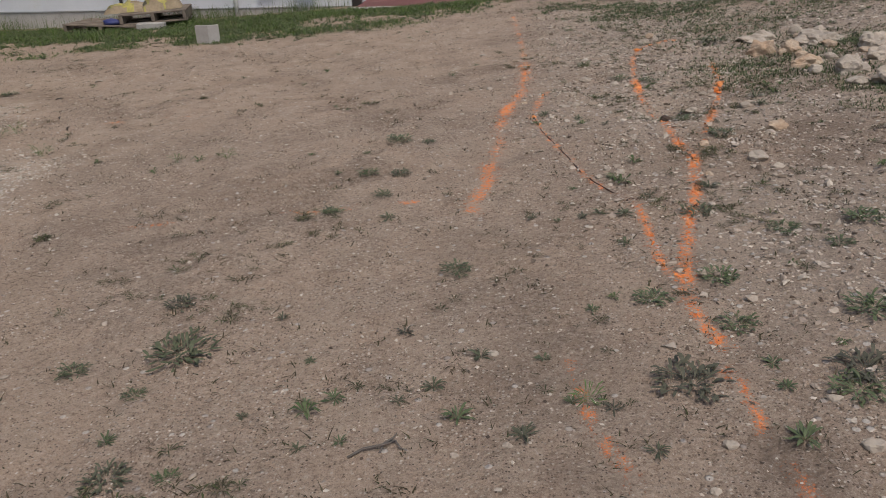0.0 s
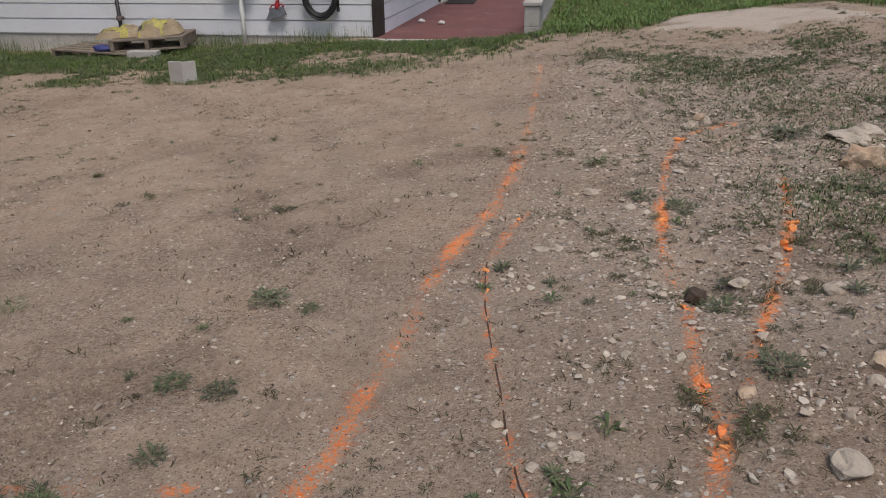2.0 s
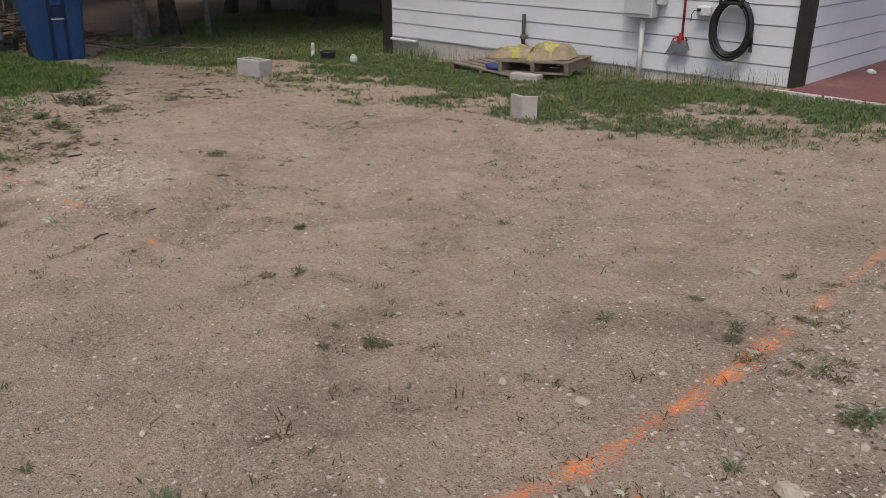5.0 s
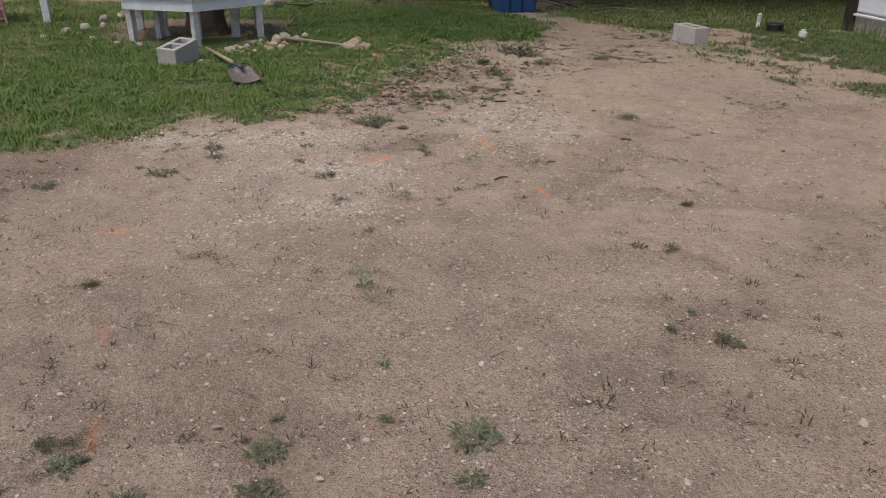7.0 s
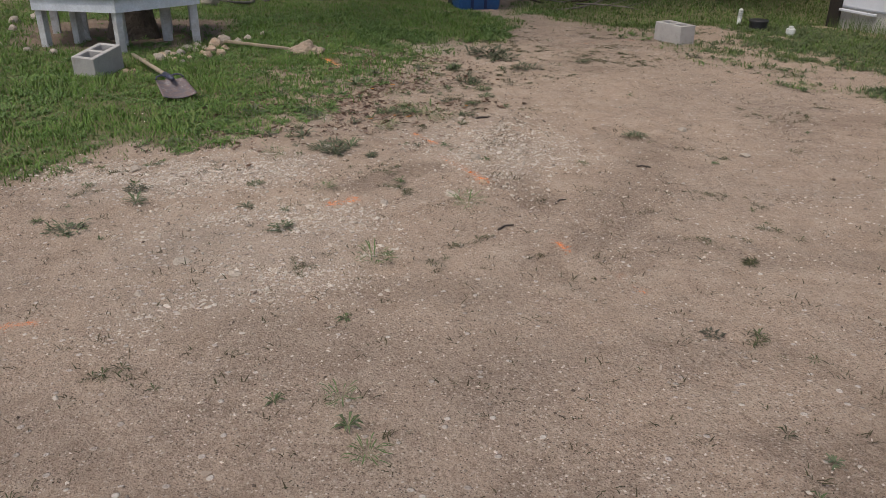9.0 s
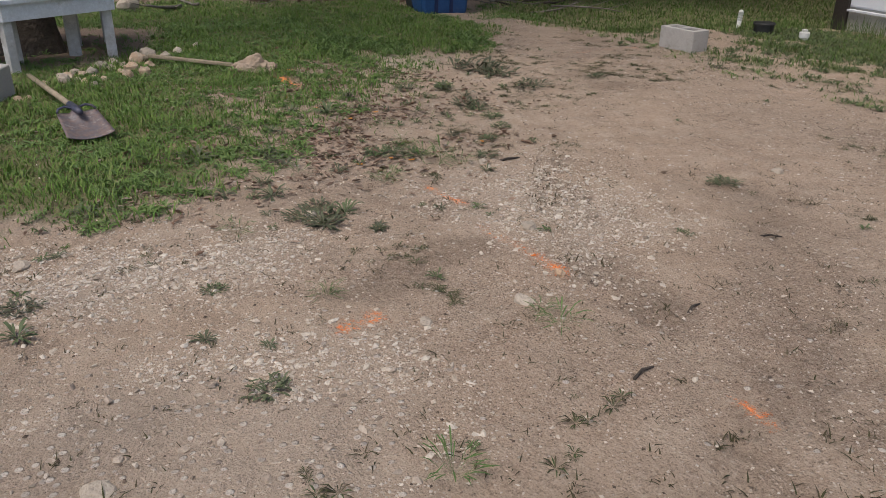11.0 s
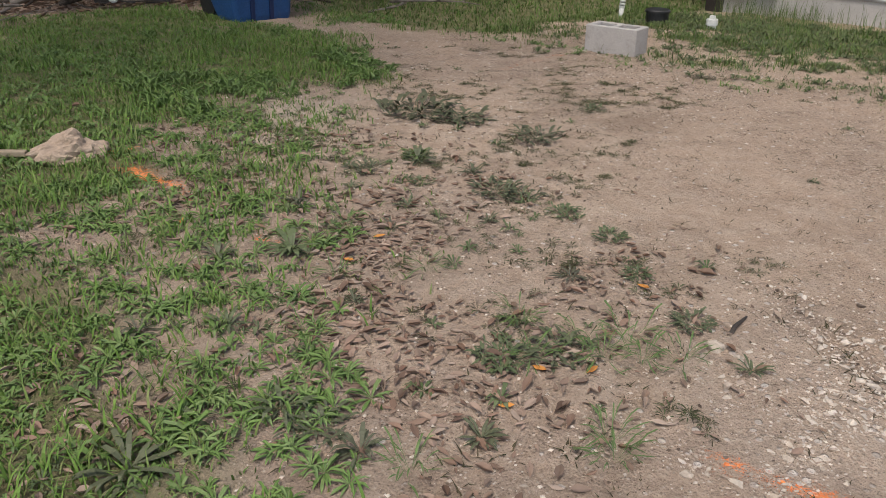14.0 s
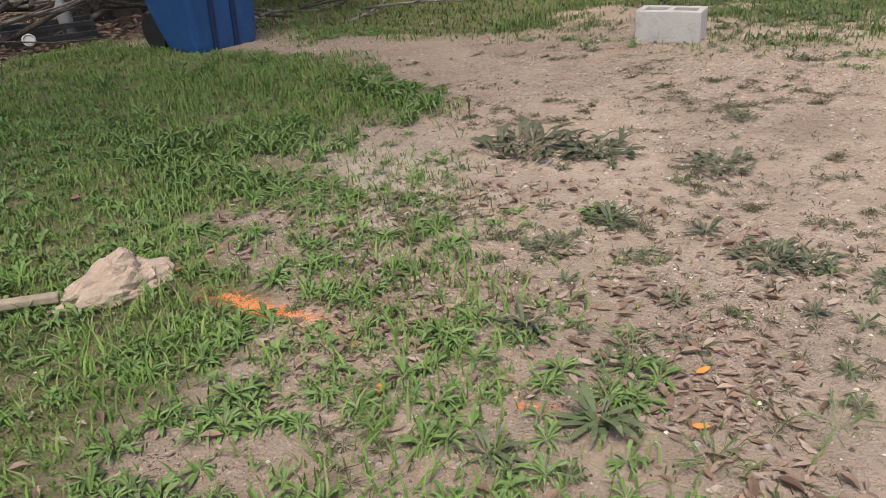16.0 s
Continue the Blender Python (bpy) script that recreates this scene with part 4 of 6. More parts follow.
# ---- pallets and sacks ----
def pallet_thing(label, w, d, m, boards=6, h=0.11):
    p = thing("wooden_pallet", label, "pallet", m, "pallets by the house")
    bw = d / boards * 0.72
    for k in range(boards):
        y = -d / 2 + bw / 2 + k * (d - bw) / (boards - 1)
        part("top_board", boxed(-w / 2, y - bw / 2, h - 0.018, w / 2, y + bw / 2, h, 0.003), PALLET, p)
    for x in (-w / 2 + 0.025, 0, w / 2 - 0.025):
        part("stringer", boxed(x - 0.02, -d / 2, 0.018, x + 0.02, d / 2, h - 0.019, 0.003), PALLET, p)
    for y in (-d / 2 + 0.05, 0, d / 2 - 0.05):
        part("bottom_board", boxed(-w / 2, y - 0.045, 0, w / 2, y + 0.045, 0.017, 0.003), PALLET, p)
    return p


def sack_thing(label, l, w, h, seed, m):
    s = thing("cement_sack", label, "sack", m, "sacks on the pallet")
    def shell(grow, sel):
        bm = bmesh.new()
        bmesh.ops.create_grid(bm, x_segments=18, y_segments=12, size=1.0)
        top = list(bm.verts)
        for v in top:
            u, w_ = v.co.x, v.co.y
            f = (1 - abs(u) ** 4.5) ** 0.6 * (1 - abs(w_) ** 3) ** 0.6
            z = h * f * (0.85 + 0.3 * noise.noise(Vector((u * 1.6, w_ * 1.6, seed)))) + 0.035 * noise.noise(Vector((u * 4, w_ * 4, seed))) * f
            v.co = Vector((u * l / 2 * (1 - 0.05 * abs(w_)), w_ * w / 2, z + grow))
        return bm
    body = shell(0, None)
    low = bmesh.ops.extrude_face_region(body, geom=list(body.faces))
    for v in [g for g in low["geom"] if isinstance(g, bmesh.types.BMVert)]:
        v.co.z *= 0.05
    bmesh.ops.recalc_face_normals(body, faces=body.faces)
    part("bag", body, SACK, s, "", True)
    for name, mat, keep in (("yellow_panel", YELLOW, lambda u, v: -0.75 < u + 0.16 * math.sin(6 * v + seed) < 0.3 and -0.85 < v + 0.2 * math.sin(5 * u) < 0.45), ("print_bar", PRINT, lambda u, v: -0.92 < u < -0.62 and -0.7 < v < 0.3)):
        bm = shell(0.004, None)
        gone = [f for f in bm.faces if not keep(f.calc_center_median().x / (l / 2), f.calc_center_median().y / (w / 2))]
        bmesh.ops.delete(bm, geom=gone, context="FACES")
        part(name, bm, mat, s, "", True)
    return s


z_p = gzf(-4.3, 9.0)
pallet_thing("weathered grey wooden pallet lying in the grass by the house", 0.92, 0.55, pose(-4.50, 9.07, z_p - 0.02, 0, 1.5, -6), 5, 0.09)
pallet_thing("weathered wooden pallet carrying two sacks", 0.74, 0.58, pose(-4.0, 9.16, z_p + 0.072, 0, -2.5, 14), 6, 0.12)
sack_thing("flat half-empty brown and yellow paper sack", 0.50, 0.34, 0.105, 3, pose(-4.30, 9.10, z_p + 0.182, 0, -3, 10))
sack_thing("full brown and yellow paper cement sack", 0.46, 0.33, 0.165, 8, pose(-3.92, 9.16, z_p + 0.196, 0, -5, 20))
stone_block = tagged(part("concrete_chunk", boxed(-0.15, -0.06, 0, 0.15, 0.06, 0.085, 0.008), CONCRETE), "grey concrete chunk propping the pallet in the grass", "block")
stone_block.matrix_basis = pose(-3.92, 8.78, gzf(-3.92, 8.78) - 0.02, 0, 0, 8)
tarp = bmesh.new()
bmesh.ops.create_icosphere(tarp, subdivisions=2, radius=0.5)
for v in tarp.verts:
    v.co = Vector((v.co.x * 0.22, v.co.y * 0.12, max(v.co.z + 0.2, 0) * 0.09)) * (1 + 0.5 * noise.noise(v.co * 5))
tarp_ob = tagged(part("tarp_scrap", tarp, TARP, smooth=True), "crumpled blue tarp scrap tucked beside the pallet", "tarp")
tarp_ob.matrix_basis = pose(-4.40, 8.86, z_p + 0.07, 0, 0, 0)


# ---- concrete blocks ----
def hollow_block(label, m, W=0.167, chipped=False):
    bm = bmesh.new()
    L, H = 0.342, 0.167
    xs, ys = (-L / 2, -L / 2 + 0.034, -0.016, 0.016, L / 2 - 0.034, L / 2), (-W / 2, -W / 2 + 0.034, W / 2 - 0.034, W / 2)
    grid = {}
    for z in (0, H):
        for i, x in enumerate(xs):
            for j, y in enumerate(ys):
                grid[i, j, z] = bm.verts.new((x, y, z))
    solid = {(i, j) for i in range(5) for j in range(3) if not (j == 1 and i in (1, 3))}
    for i, j in solid:
        for z in (0, H):
            q = [grid[i, j, z], grid[i + 1, j, z], grid[i + 1, j + 1, z], grid[i, j + 1, z]]
            bm.faces.new(q if z else q[::-1])
        for (di, dj), (p, q) in {(-1, 0): ((i, j + 1), (i, j)), (1, 0): ((i + 1, j), (i + 1, j + 1)), (0, -1): ((i, j), (i + 1, j)), (0, 1): ((i + 1, j + 1), (i, j + 1))}.items():
            if (i + di, j + dj) not in solid:
                bm.faces.new((grid[(*p, 0)], grid[(*q, 0)], grid[(*q, H)], grid[(*p, H)]))
    bmesh.ops.recalc_face_normals(bm, faces=bm.faces)
    edges = [e for e in bm.edges if len(e.link_faces) == 2 and e.calc_face_angle() > 1.0]
    bmesh.ops.bevel(bm, geom=edges, offset=0.004, segments=1, affect="EDGES")
    if chipped:
        for v in bm.verts:
            if v.co.z < 0.05 and v.co.x < -L / 2 + 0.05 and v.co.y > 0:
                v.co.z += 0.05 * (0.4 + abs(noise.noise(v.co * 30)))
    ob = part("concrete_block", bm, CONCRETE)
    ob.matrix_basis = m
    return tagged(ob, label, "concrete block", "loose concrete blocks")


hollow_block("grey hollow concrete block lying at the edge of the bare soil", pose(-6.23, 7.279, gzf(-6.23, 7.279) - 0.008, 0, 0, 8))
hollow_block("grey hollow concrete block with chipped corner in the grass", pose(-5.96, 2.485, gzf(-5.96, 2.485) - 0.008, 0, 7, 0) @ pose(0, 0, 0, 0, 0, 151), 0.167, True)
corner = bmesh.new()
prism(corner, [(0, 0), (0.108, 0.062), (0.092, 0.09), (0.003, 0.036), (-0.118, 0.098), (-0.134, 0.07)], 0, 0.205)
bmesh.ops.subdivide_edges(corner, edges=list(corner.edges), cuts=4, use_grid_fill=True)
for v in corner.verts:
    v.co += Vector((noise.noise(v.co * 25), noise.noise(v.co * 25 + Vector((7, 0, 0))), 0.6 * noise.noise(v.co * 25 + Vector((0, 9, 0))))) * 0.0025
cb = part("broken_block", corner, CONCRETE)
cb.matrix_basis = pose(-2.72, 7.27, gzf(-2.72, 7.3) - 0.02, 0, 0, 14) @ Matrix.Scale(0.88, 4)
tagged(cb, "broken corner of a grey concrete block standing upright", "concrete block", "loose concrete blocks")


# ---- pipes in the ground ----
def ground_pipes():
    m = pose(-7.12, 8.64, gzf(-7.12, 8.64) - 0.02, 0, 4, 0) @ Matrix.Scale(0.78, 4)
    p = thing("vent_pipe", "white plastic vent pipe with slotted cap in the grass", "pipe", m)
    part("pipe", tube(bmesh.new(), [(0, 0, -0.05), (0, 0, 0.13)], 0.026, 14), PVC, p, "", True)
    for k in range(3):
        part("ring", lathe(bmesh.new(), [(0.029, 0.12 + 0.03 * k), (0.031, 0.128 + 0.03 * k), (0.029, 0.14 + 0.03 * k)], 14), PVC, p)
    part("cap", lathe(bmesh.new(), [(0.03, 0.205), (0.027, 0.225), (0.012, 0.24)], 14), PVC, p, "", True)
    c = thing("cleanout_cover", "black round drain riser standing in the grass", "drain cover", pose(-6.76, 8.6, gzf(-6.76, 8.6) - 0.02))
    part("riser", lathe(bmesh.new(), [(0.085, 0), (0.085, 0.10)], 24), BLACK, c)
    part("lid", lathe(bmesh.new(), [(0.095, 0.10), (0.095, 0.115), (0.088, 0.122)], 24), CRATE, c)
    w = thing("drain_fitting", "white plastic drain cap above the soil", "drain cap", pose(-6.31, 8.62, gzf(-6.31, 8.62) - 0.02) @ Matrix.Scale(0.78, 4))
    part("socket", lathe(bmesh.new(), [(0.045, 0), (0.045, 0.06), (0.055, 0.065), (0.055, 0.115), (0.05, 0.12)], 20), PVC, w)
    part("plug", boxed(-0.022, -0.022, 0.12, 0.022, 0.022, 0.15, 0.004), PVC, w)


ground_pipes()


# ---- wheeled bin ----
def build_bin():
    b = thing("wheeled_bin", "blue plastic wheeled refuse bin standing at the wood's edge", "bin", pose(-8.98, 6.36, gzf(-8.95, 6.3) - 0.01, 0, 0, -2))
    bm = bmesh.new()
    rings = []
    for z, hx, hy in ((0.0, 0.215, 0.235), (0.05, 0.225, 0.245), (0.16, 0.232, 0.253), (0.30, 0.241, 0.263), (0.5, 0.255, 0.28), (0.92, 0.285, 0.32), (0.93, 0.31, 0.345), (0.98, 0.31, 0.345)):
        ring = []
        for sx, sy in ((-1, -1), (1, -1), (1, 1), (-1, 1)):
            for k in range(4):
                a = math.atan2(sy, sx) + (k - 1.5) * 0.42
                ring.append(bm.verts.new((sx * (hx - 0.045) + 0.045 * math.cos(a) * 1.0, sy * (hy - 0.045) + 0.045 * math.sin(a), z)))
        rings.append(ring)
    for a, c in zip(rings, rings[1:]):
        for k in range(16):
            bm.faces.new((a[k], a[(k + 1) % 16], c[(k + 1) % 16], c[k]))
    bm.faces.new(rings[0][::-1])
    bm.faces.new(rings[-1])
    # wheel arch pressed into the back lower corner
    for v in bm.verts:
        if v.co.z < 0.4 and v.co.x < -0.1:
            v.co.x += 0.15 * (1 - v.co.z / 0.4) ** 1.5
    bmesh.ops.recalc_face_normals(bm, faces=bm.faces)
    part("body", bm, BLUE, b)
    part("lid", prism(bmesh.new(), [(-0.33, -0.36), (0.33, -0.36), (0.35, -0.30), (0.35, 0.30), (0.33, 0.36), (-0.33, 0.36)], 0.985, 1.03), BLUE_DARK, b, "dark blue lid")
    for y in (-0.10, 0.06):
        r = bmesh.new()
        box(r, -0.012, -0.018, 0, 0.012, 0.018, 0.86, 0.004)
        ob = part("rib", r, BLUE_DARK, b)
        ob.matrix_basis = pose(0.222, y, 0.02, 0, 4.2, 0)
    # dark plate on the face paints the shade of the grip recess
    pocket = part("grip_recess_shade", boxed(-0.004, -0.075, 0, 0.006, 0.075, 0.13, 0.003), BLUE_DARK, b)
    pocket.matrix_basis = pose(0.258, -0.02, 0.50, 0, 4.2, 0)
    bar = part("label_bar", boxed(-0.003, -0.07, 0, 0.012, 0.07, 0.014, 0.002), PVC, b, "white printed strip")
    bar.matrix_basis = pose(0.262, -0.02, 0.47, 0, 4.2, 0)
    for k, w_ in enumerate((0.075, 0.06)):
        tag_ = part("label_bar", boxed(-0.003, -w_, 0, 0.012, w_, 0.012, 0.002), PVC, b, "white printed strip")
        tag_.matrix_basis = pose(0.283, -0.02, 0.76 + 0.022 * k, 0, 4.2, 0)
    for y in (-0.20, 0.20):
        w = part("wheel", tube(bmesh.new(), [(0, -0.028, 0), (0, 0.028, 0)], 0.12, 22), BLACK, b)
        w.matrix_basis = pose(-0.235, y, 0.12)
    part("axle", tube(bmesh.new(), [(-0.235, -0.2, 0.12), (-0.235, 0.2, 0.12)], 0.012, 8), STEEL, b)
    part("handle", tube(bmesh.new(), [(-0.33, -0.26, 0.92), (-0.39, -0.26, 0.93), (-0.39, 0.26, 0.93), (-0.33, 0.26, 0.92)], 0.016, 8), BLUE_DARK, b)


build_bin()


# ---- trees ----
def tree_thing(label, x, y, d, h, mat, seed, lean=(0, 0), crown=1.0, stems=1):
    r = random.Random(seed)
    z0 = gzf(x, y)
    t = thing("tree", label, "tree", pose(x, y, z0), "trees of the wood")
    trunk = bmesh.new()
    tips = []
    for s in range(stems):
        ox, oy = (0, 0) if stems == 1 else (r.uniform(-0.25, 0.25), r.uniform(-0.15, 0.15))
        lx, ly = lean[0] + (r.uniform(-1, 1) if stems > 1 else 0), lean[1] + (r.uniform(-0.6, 0.6) if stems > 1 else 0)
        pts, rad = [], []
        for k in range(12):
            u = (k / 11) ** 1.8
            pts.append((ox + lx * u * h * 0.18 + 0.06 * d * 4 * math.sin(u * 7 + seed), oy + ly * u * h * 0.18 + 0.05 * d * 4 * math.sin(u * 5 + seed * 2), -0.15 + u * h * 0.8))
            flare = 1 + 0.6 * math.exp(-u * h * 4.0)
            rad.append(d / 2 * flare * (1 - 0.72 * u) * (0.75 if stems > 1 else 1))
        tube(trunk, pts, rad, 14)
        tips.append(pts)
        for b in range(6):
            u = r.uniform(0.4, 0.95)
            k = int(u ** 0.55 * 11)
            a = r.uniform(0, 6.28)
            L = h * r.uniform(0.18, 0.34)
            p = Vector(pts[k])
            limb = [p + Vector((math.cos(a) * L * q, math.sin(a) * L * q, L * (0.55 * q + 0.2 * q * q))) for q in (0, 0.33, 0.66, 1)]
            tube(trunk, limb, [rad[k] * 0.55, rad[k] * 0.4, rad[k] * 0.25, 0.01], 7)
            tips.append([tuple(v) for v in limb])
    for v in trunk.verts:
        v.co += Vector((v.co.x, v.co.y, 0)).normalized() * d * 0.06 * noise.noise(Vector((v.co.x * 9, v.co.y * 9, v.co.z * 3)))
    part("trunk", trunk, mat, t, "", True)
    n = int(1500 * crown)
    g = np.random.default_rng(seed)
    cen = []
    for line in tips:
        for q in line[len(line) // 2:]:
            if q[2] > h * 0.35:
                cen.append(q)
    cen = np.array(cen)
    c = cen[g.integers(0, len(cen), n)] + g.normal(0, h * 0.075, (n, 3))
    c[:, 2] = np.maximum(c[:, 2], h * 0.33)
    u, v = g.normal(0, 1, (n, 3)), g.normal(0, 1, (n, 3))
    u /= np.linalg.norm(u, axis=1)[:, None]
    v -= (v * u).sum(1)[:, None] * u
    v /= np.linalg.norm(v, axis=1)[:, None]
    s = (0.27 * g.uniform(0.6, 1.4, n) * (h / 6) ** 0.5)[:, None]
    V = np.stack([c - u * s, c - v * s * 0.6 + u * s * 0.1, c + u * s, c + v * s * 0.6 - u * s * 0.1], 1)
    ob = joined("crown", V, [(0, 1, 2), (0, 2, 3)], n, FOLIAGE, "", "")
    for key in ("label", "category", "kind"):
        if key in ob:
            del ob[key]
    ob.parent = t


# crowns are out of view; their amounts are set by the shade wanted below
tree_thing("leaning pale-barked tree at the edge of the wood", -10.62, 8.1, 0.22, 7.5, PALE_BARK, 1, (-0.25, 0.1), 1.8)
tree_thing("straight dark tree trunk at the edge of the wood", -10.82, 8.72, 0.26, 8.0, BARK, 2, (-0.2, 0.1), 1.8)
tree_thing("thin pale-barked sapling at the edge of the lawn", -10.72, 9.28, 0.09, 6.0, PALE_BARK, 3, (-0.2, 0.1), 0.6)
tree_thing("dark tree trunk deep in the shade", -13.5, 11.3, 0.24, 7, BARK, 4, (0.6, 0.2))
tree_thing("dark tree trunk deep in the shade", -12.95, 11.8, 0.24, 7, BARK, 5)
tree_thing("thick dark oak trunk in the shade", -11.9, 12.4, 0.55, 8, BARK, 6, crown=1.6)
tree_thing("many-stemmed pale tree behind the house corner", -9.5, 12.2, 0.22, 6, PALE_BARK, 7, stems=4)
tree_thing("dark tree behind the house corner", -10.2, 12.7, 0.5, 7.5, BARK, 8, (-0.5, 0.2), 1.5)
tree_thing("broad dark oak trunk behind the blue bin", -11.05, 6.95, 0.56, 9.5, BARK, 9, (-0.5, 0.2), 0.9)
tree_thing("old dark tree growing through the white bench", -7.36, 2.6, 0.34, 8.0, BARK, 10, crown=0.12)
# extra trees strewn at random, added so their crowns shade the wood
g_far = random.Random(77)
for k in range(26):
    fx, fy = g_far.uniform(-22, -12.5), g_far.uniform(-4, 22)
    if fx > -15 and 9 < fy < 13:
        fx -= 3
    if fy < 7:
        fx -= 2.5
    tree_thing("dark tree added to shade the wood", fx, fy, g_far.uniform(0.18, 0.45), g_far.uniform(6, 9), BARK, 100 + k, crown=1.5)


# ---- bench round the tree ----
def build_bench():
    cx, cy, R, z = -7.36, 2.60, 0.73, 0.075
    b = thing("tree_bench", "white painted six-sided wooden bench built round a tree", "bench", pose(cx, cy, 0))
    inner = 0.34
    v = [(math.cos(radians(60 * k)), math.sin(radians(60 * k))) for k in range(6)]
    for k in range(6):
        (ax, ay), (bx, by) = v[k], v[(k + 1) % 6]
        for j in range(4):
            r0, r1 = inner + (R + 0.03 - inner) * (j / 4) + 0.004, inner + (R + 0.03 - inner) * ((j + 1) / 4) - 0.004
            part("seat_board", prism(bmesh.new(), [(ax * r0, ay * r0), (ax * r1, ay * r1), (bx * r1, by * r1), (bx * r0, by * r0)], z + 0.10, z + 0.122), BENCH_PAINT, b)
        part("apron", prism(bmesh.new(), [(ax * (R - 0.022), ay * (R - 0.022)), (ax * R, ay * R), (bx * R, by * R), (bx * (R - 0.022), by * (R - 0.022))], z, z + 0.10), BENCH_PAINT, b)
        for rad, w in ((R - 0.065, 0.034), (inner + 0.06, 0.042)):
            lx, ly = ax * rad, ay * rad
            g0 = gzf(cx + lx, cy + ly) - 0.03
            leg = part("leg", boxed(-w, -0.028, g0, w * 0.9, 0.028, z + 0.099, 0.004), LEG_PAINT, b, "worn white wooden leg")
            leg.matrix_basis = pose(lx, ly, 0, 0, 0, 60 * k + 30)
    brace = tube(bmesh.new(), [(-0.1, -0.45, z + 0.06), (0.12, -0.28, -0.22)], 0.022, 6)
    part("brace", brace, LEG_PAINT, b, "leaning diagonal brace")


build_bench()
post = tagged(part("post", boxed(-0.035, -0.035, -0.05, 0.035, 0.035, 0.9, 0.005), BENCH_PAINT), "white painted wooden post standing in the grass", "post")
post.matrix_basis = pose(-8.3, 1.05, gzf(-8.3, 1.05))
chair = thing("garden_chair", "pink painted metal garden chair on the grass", "chair", pose(-8.35, 0.42, gzf(-8.35, 0.5), 0, 0, 20))
for lx, ly in ((0.2, 0.18), (-0.2, 0.18), (-0.2, -0.2), (0.2, -0.2)):
    part("leg", tube(bmesh.new(), [(lx * 1.1, ly * 1.1, -0.02), (lx, ly, 0.44)], 0.012, 8), PINK, chair)
part("seat", boxed(-0.22, -0.22, 0.44, 0.22, 0.22, 0.46, 0.006), PINK, chair)
part("stretcher", tube(bmesh.new(), [(0.21, 0.19, 0.14), (0.21, -0.21, 0.14)], 0.01, 8), PINK, chair)
part("stretcher", tube(bmesh.new(), [(0.21, 0.19, 0.05), (0.21, -0.21, 0.05)], 0.01, 8), PINK, chair)
part("backrest", tube(bmesh.new(), [(-0.2, 0.2, 0.45), (-0.25, 0.2, 0.85), (-0.25, -0.2, 0.85), (-0.2, -0.2, 0.45)], 0.012, 8), PINK, chair)


# ---- tools ----
def build_shovel():
    s = thing("shovel", "worn square shovel with wooden handle lying in the grass", "shovel", pose(-5.09, 2.98, gzf(-5.09, 2.98) + 0.04, 0, 0, 0))
    # blade about 0.27 long, handle runs back towards the bench
    bm = bmesh.new()
    bmesh.ops.create_grid(bm, x_segments=14, y_segments=12, size=1.0)
    for v in bm.verts:
        u, w = v.co.x, v.co.y
        half = 0.094 + 0.008 * u
        z = 0.022 * (w * w) + 0.045 * math.exp(-((w / 0.22) ** 2)) * smooth(np.array(-u), -0.2, 1.0) + 0.004 * u + 0.03 * (1 - u) * 0.2
        x = u * 0.145
        if u < -0.8:
            x += 0.04 * (abs(abs(w) - 0.5) ** 2) * 3
        v.co = Vector((x, w * half, float(z)))
    bmesh.ops.solidify(bm, geom=list(bm.faces), thickness=0.004)
    blade = part("blade", bm, STEEL, s, "rust-brown pressed steel blade", True)
    d = Vector((-1.47, -0.30, 0))
    rot = math.degrees(math.atan2(0.30, 1.47))
    blade.matrix_basis = pose(0, 0, -0.008, 0, 9, rot)
    for y in (-0.046, 0.046):
        roll_ = part("shoulder", tube(bmesh.new(), [(-0.118, y - 0.038, 0.032), (-0.140, y - 0.028, 0.04), (-0.146, y, 0.046), (-0.140, y + 0.028, 0.04), (-0.118, y + 0.038, 0.032)], 0.006, 8), STEEL_BLUE, s, "worn blue painted shoulder", True)
        roll_.matrix_basis = pose(0, 0, -0.008, 0, 9, rot)
    far = d + Vector((0, 0, gzf(-6.56, 2.68) - gzf(-5.09, 2.98) - 0.055 + 0.02))
    near = d.normalized() * 0.02 + Vector((0, 0, 0.055))
    line = lambda u: near + (far - near) * u
    part("socket", tube(bmesh.new(), [line(0.0), line(0.06), line(0.16)], [0.012, 0.019, 0.018], 12), STEEL_BLUE, s, "", True)
    part("handle", tube(bmesh.new(), [line(0.155), line(0.6), line(1.0)], 0.0145, 12), HANDLE, s, "pale wooden handle", True)


build_shovel()


def build_lump():
    """A pale limestone boulder with a wooden tool handle lying against it."""
    m = rock_mesh("boulder", 0.31, 0.14, 0.115, 5, BUFF, 0.4, 4)
    for v in m.vertices:
        u = min(max(v.co.x / 0.31 + 0.5, 0), 1)
        v.co.y *= 0.5 + 0.75 * u
        v.co.z *= 0.45 + 0.85 * u ** 0.7
    ob = tagged(new("boulder", m), "pale buff limestone rock lying in the grass", "rock")
    ob.matrix_basis = pose(-6.34, 3.98, gzf(-6.34, 3.98) - 0.02, 0, 6, 78)
    pl = tagged(part("wooden_stick", boxed(-0.60, -0.014, 0, 0.0, 0.014, 0.022, 0.005), HANDLE), "pale squared wooden stick lying in the grass against a rock", "stick")
    pl.matrix_basis = pose(-6.39, 3.86, gzf(-6.39, 3.86) + 0.02, 0, 2, 52)


build_lump()


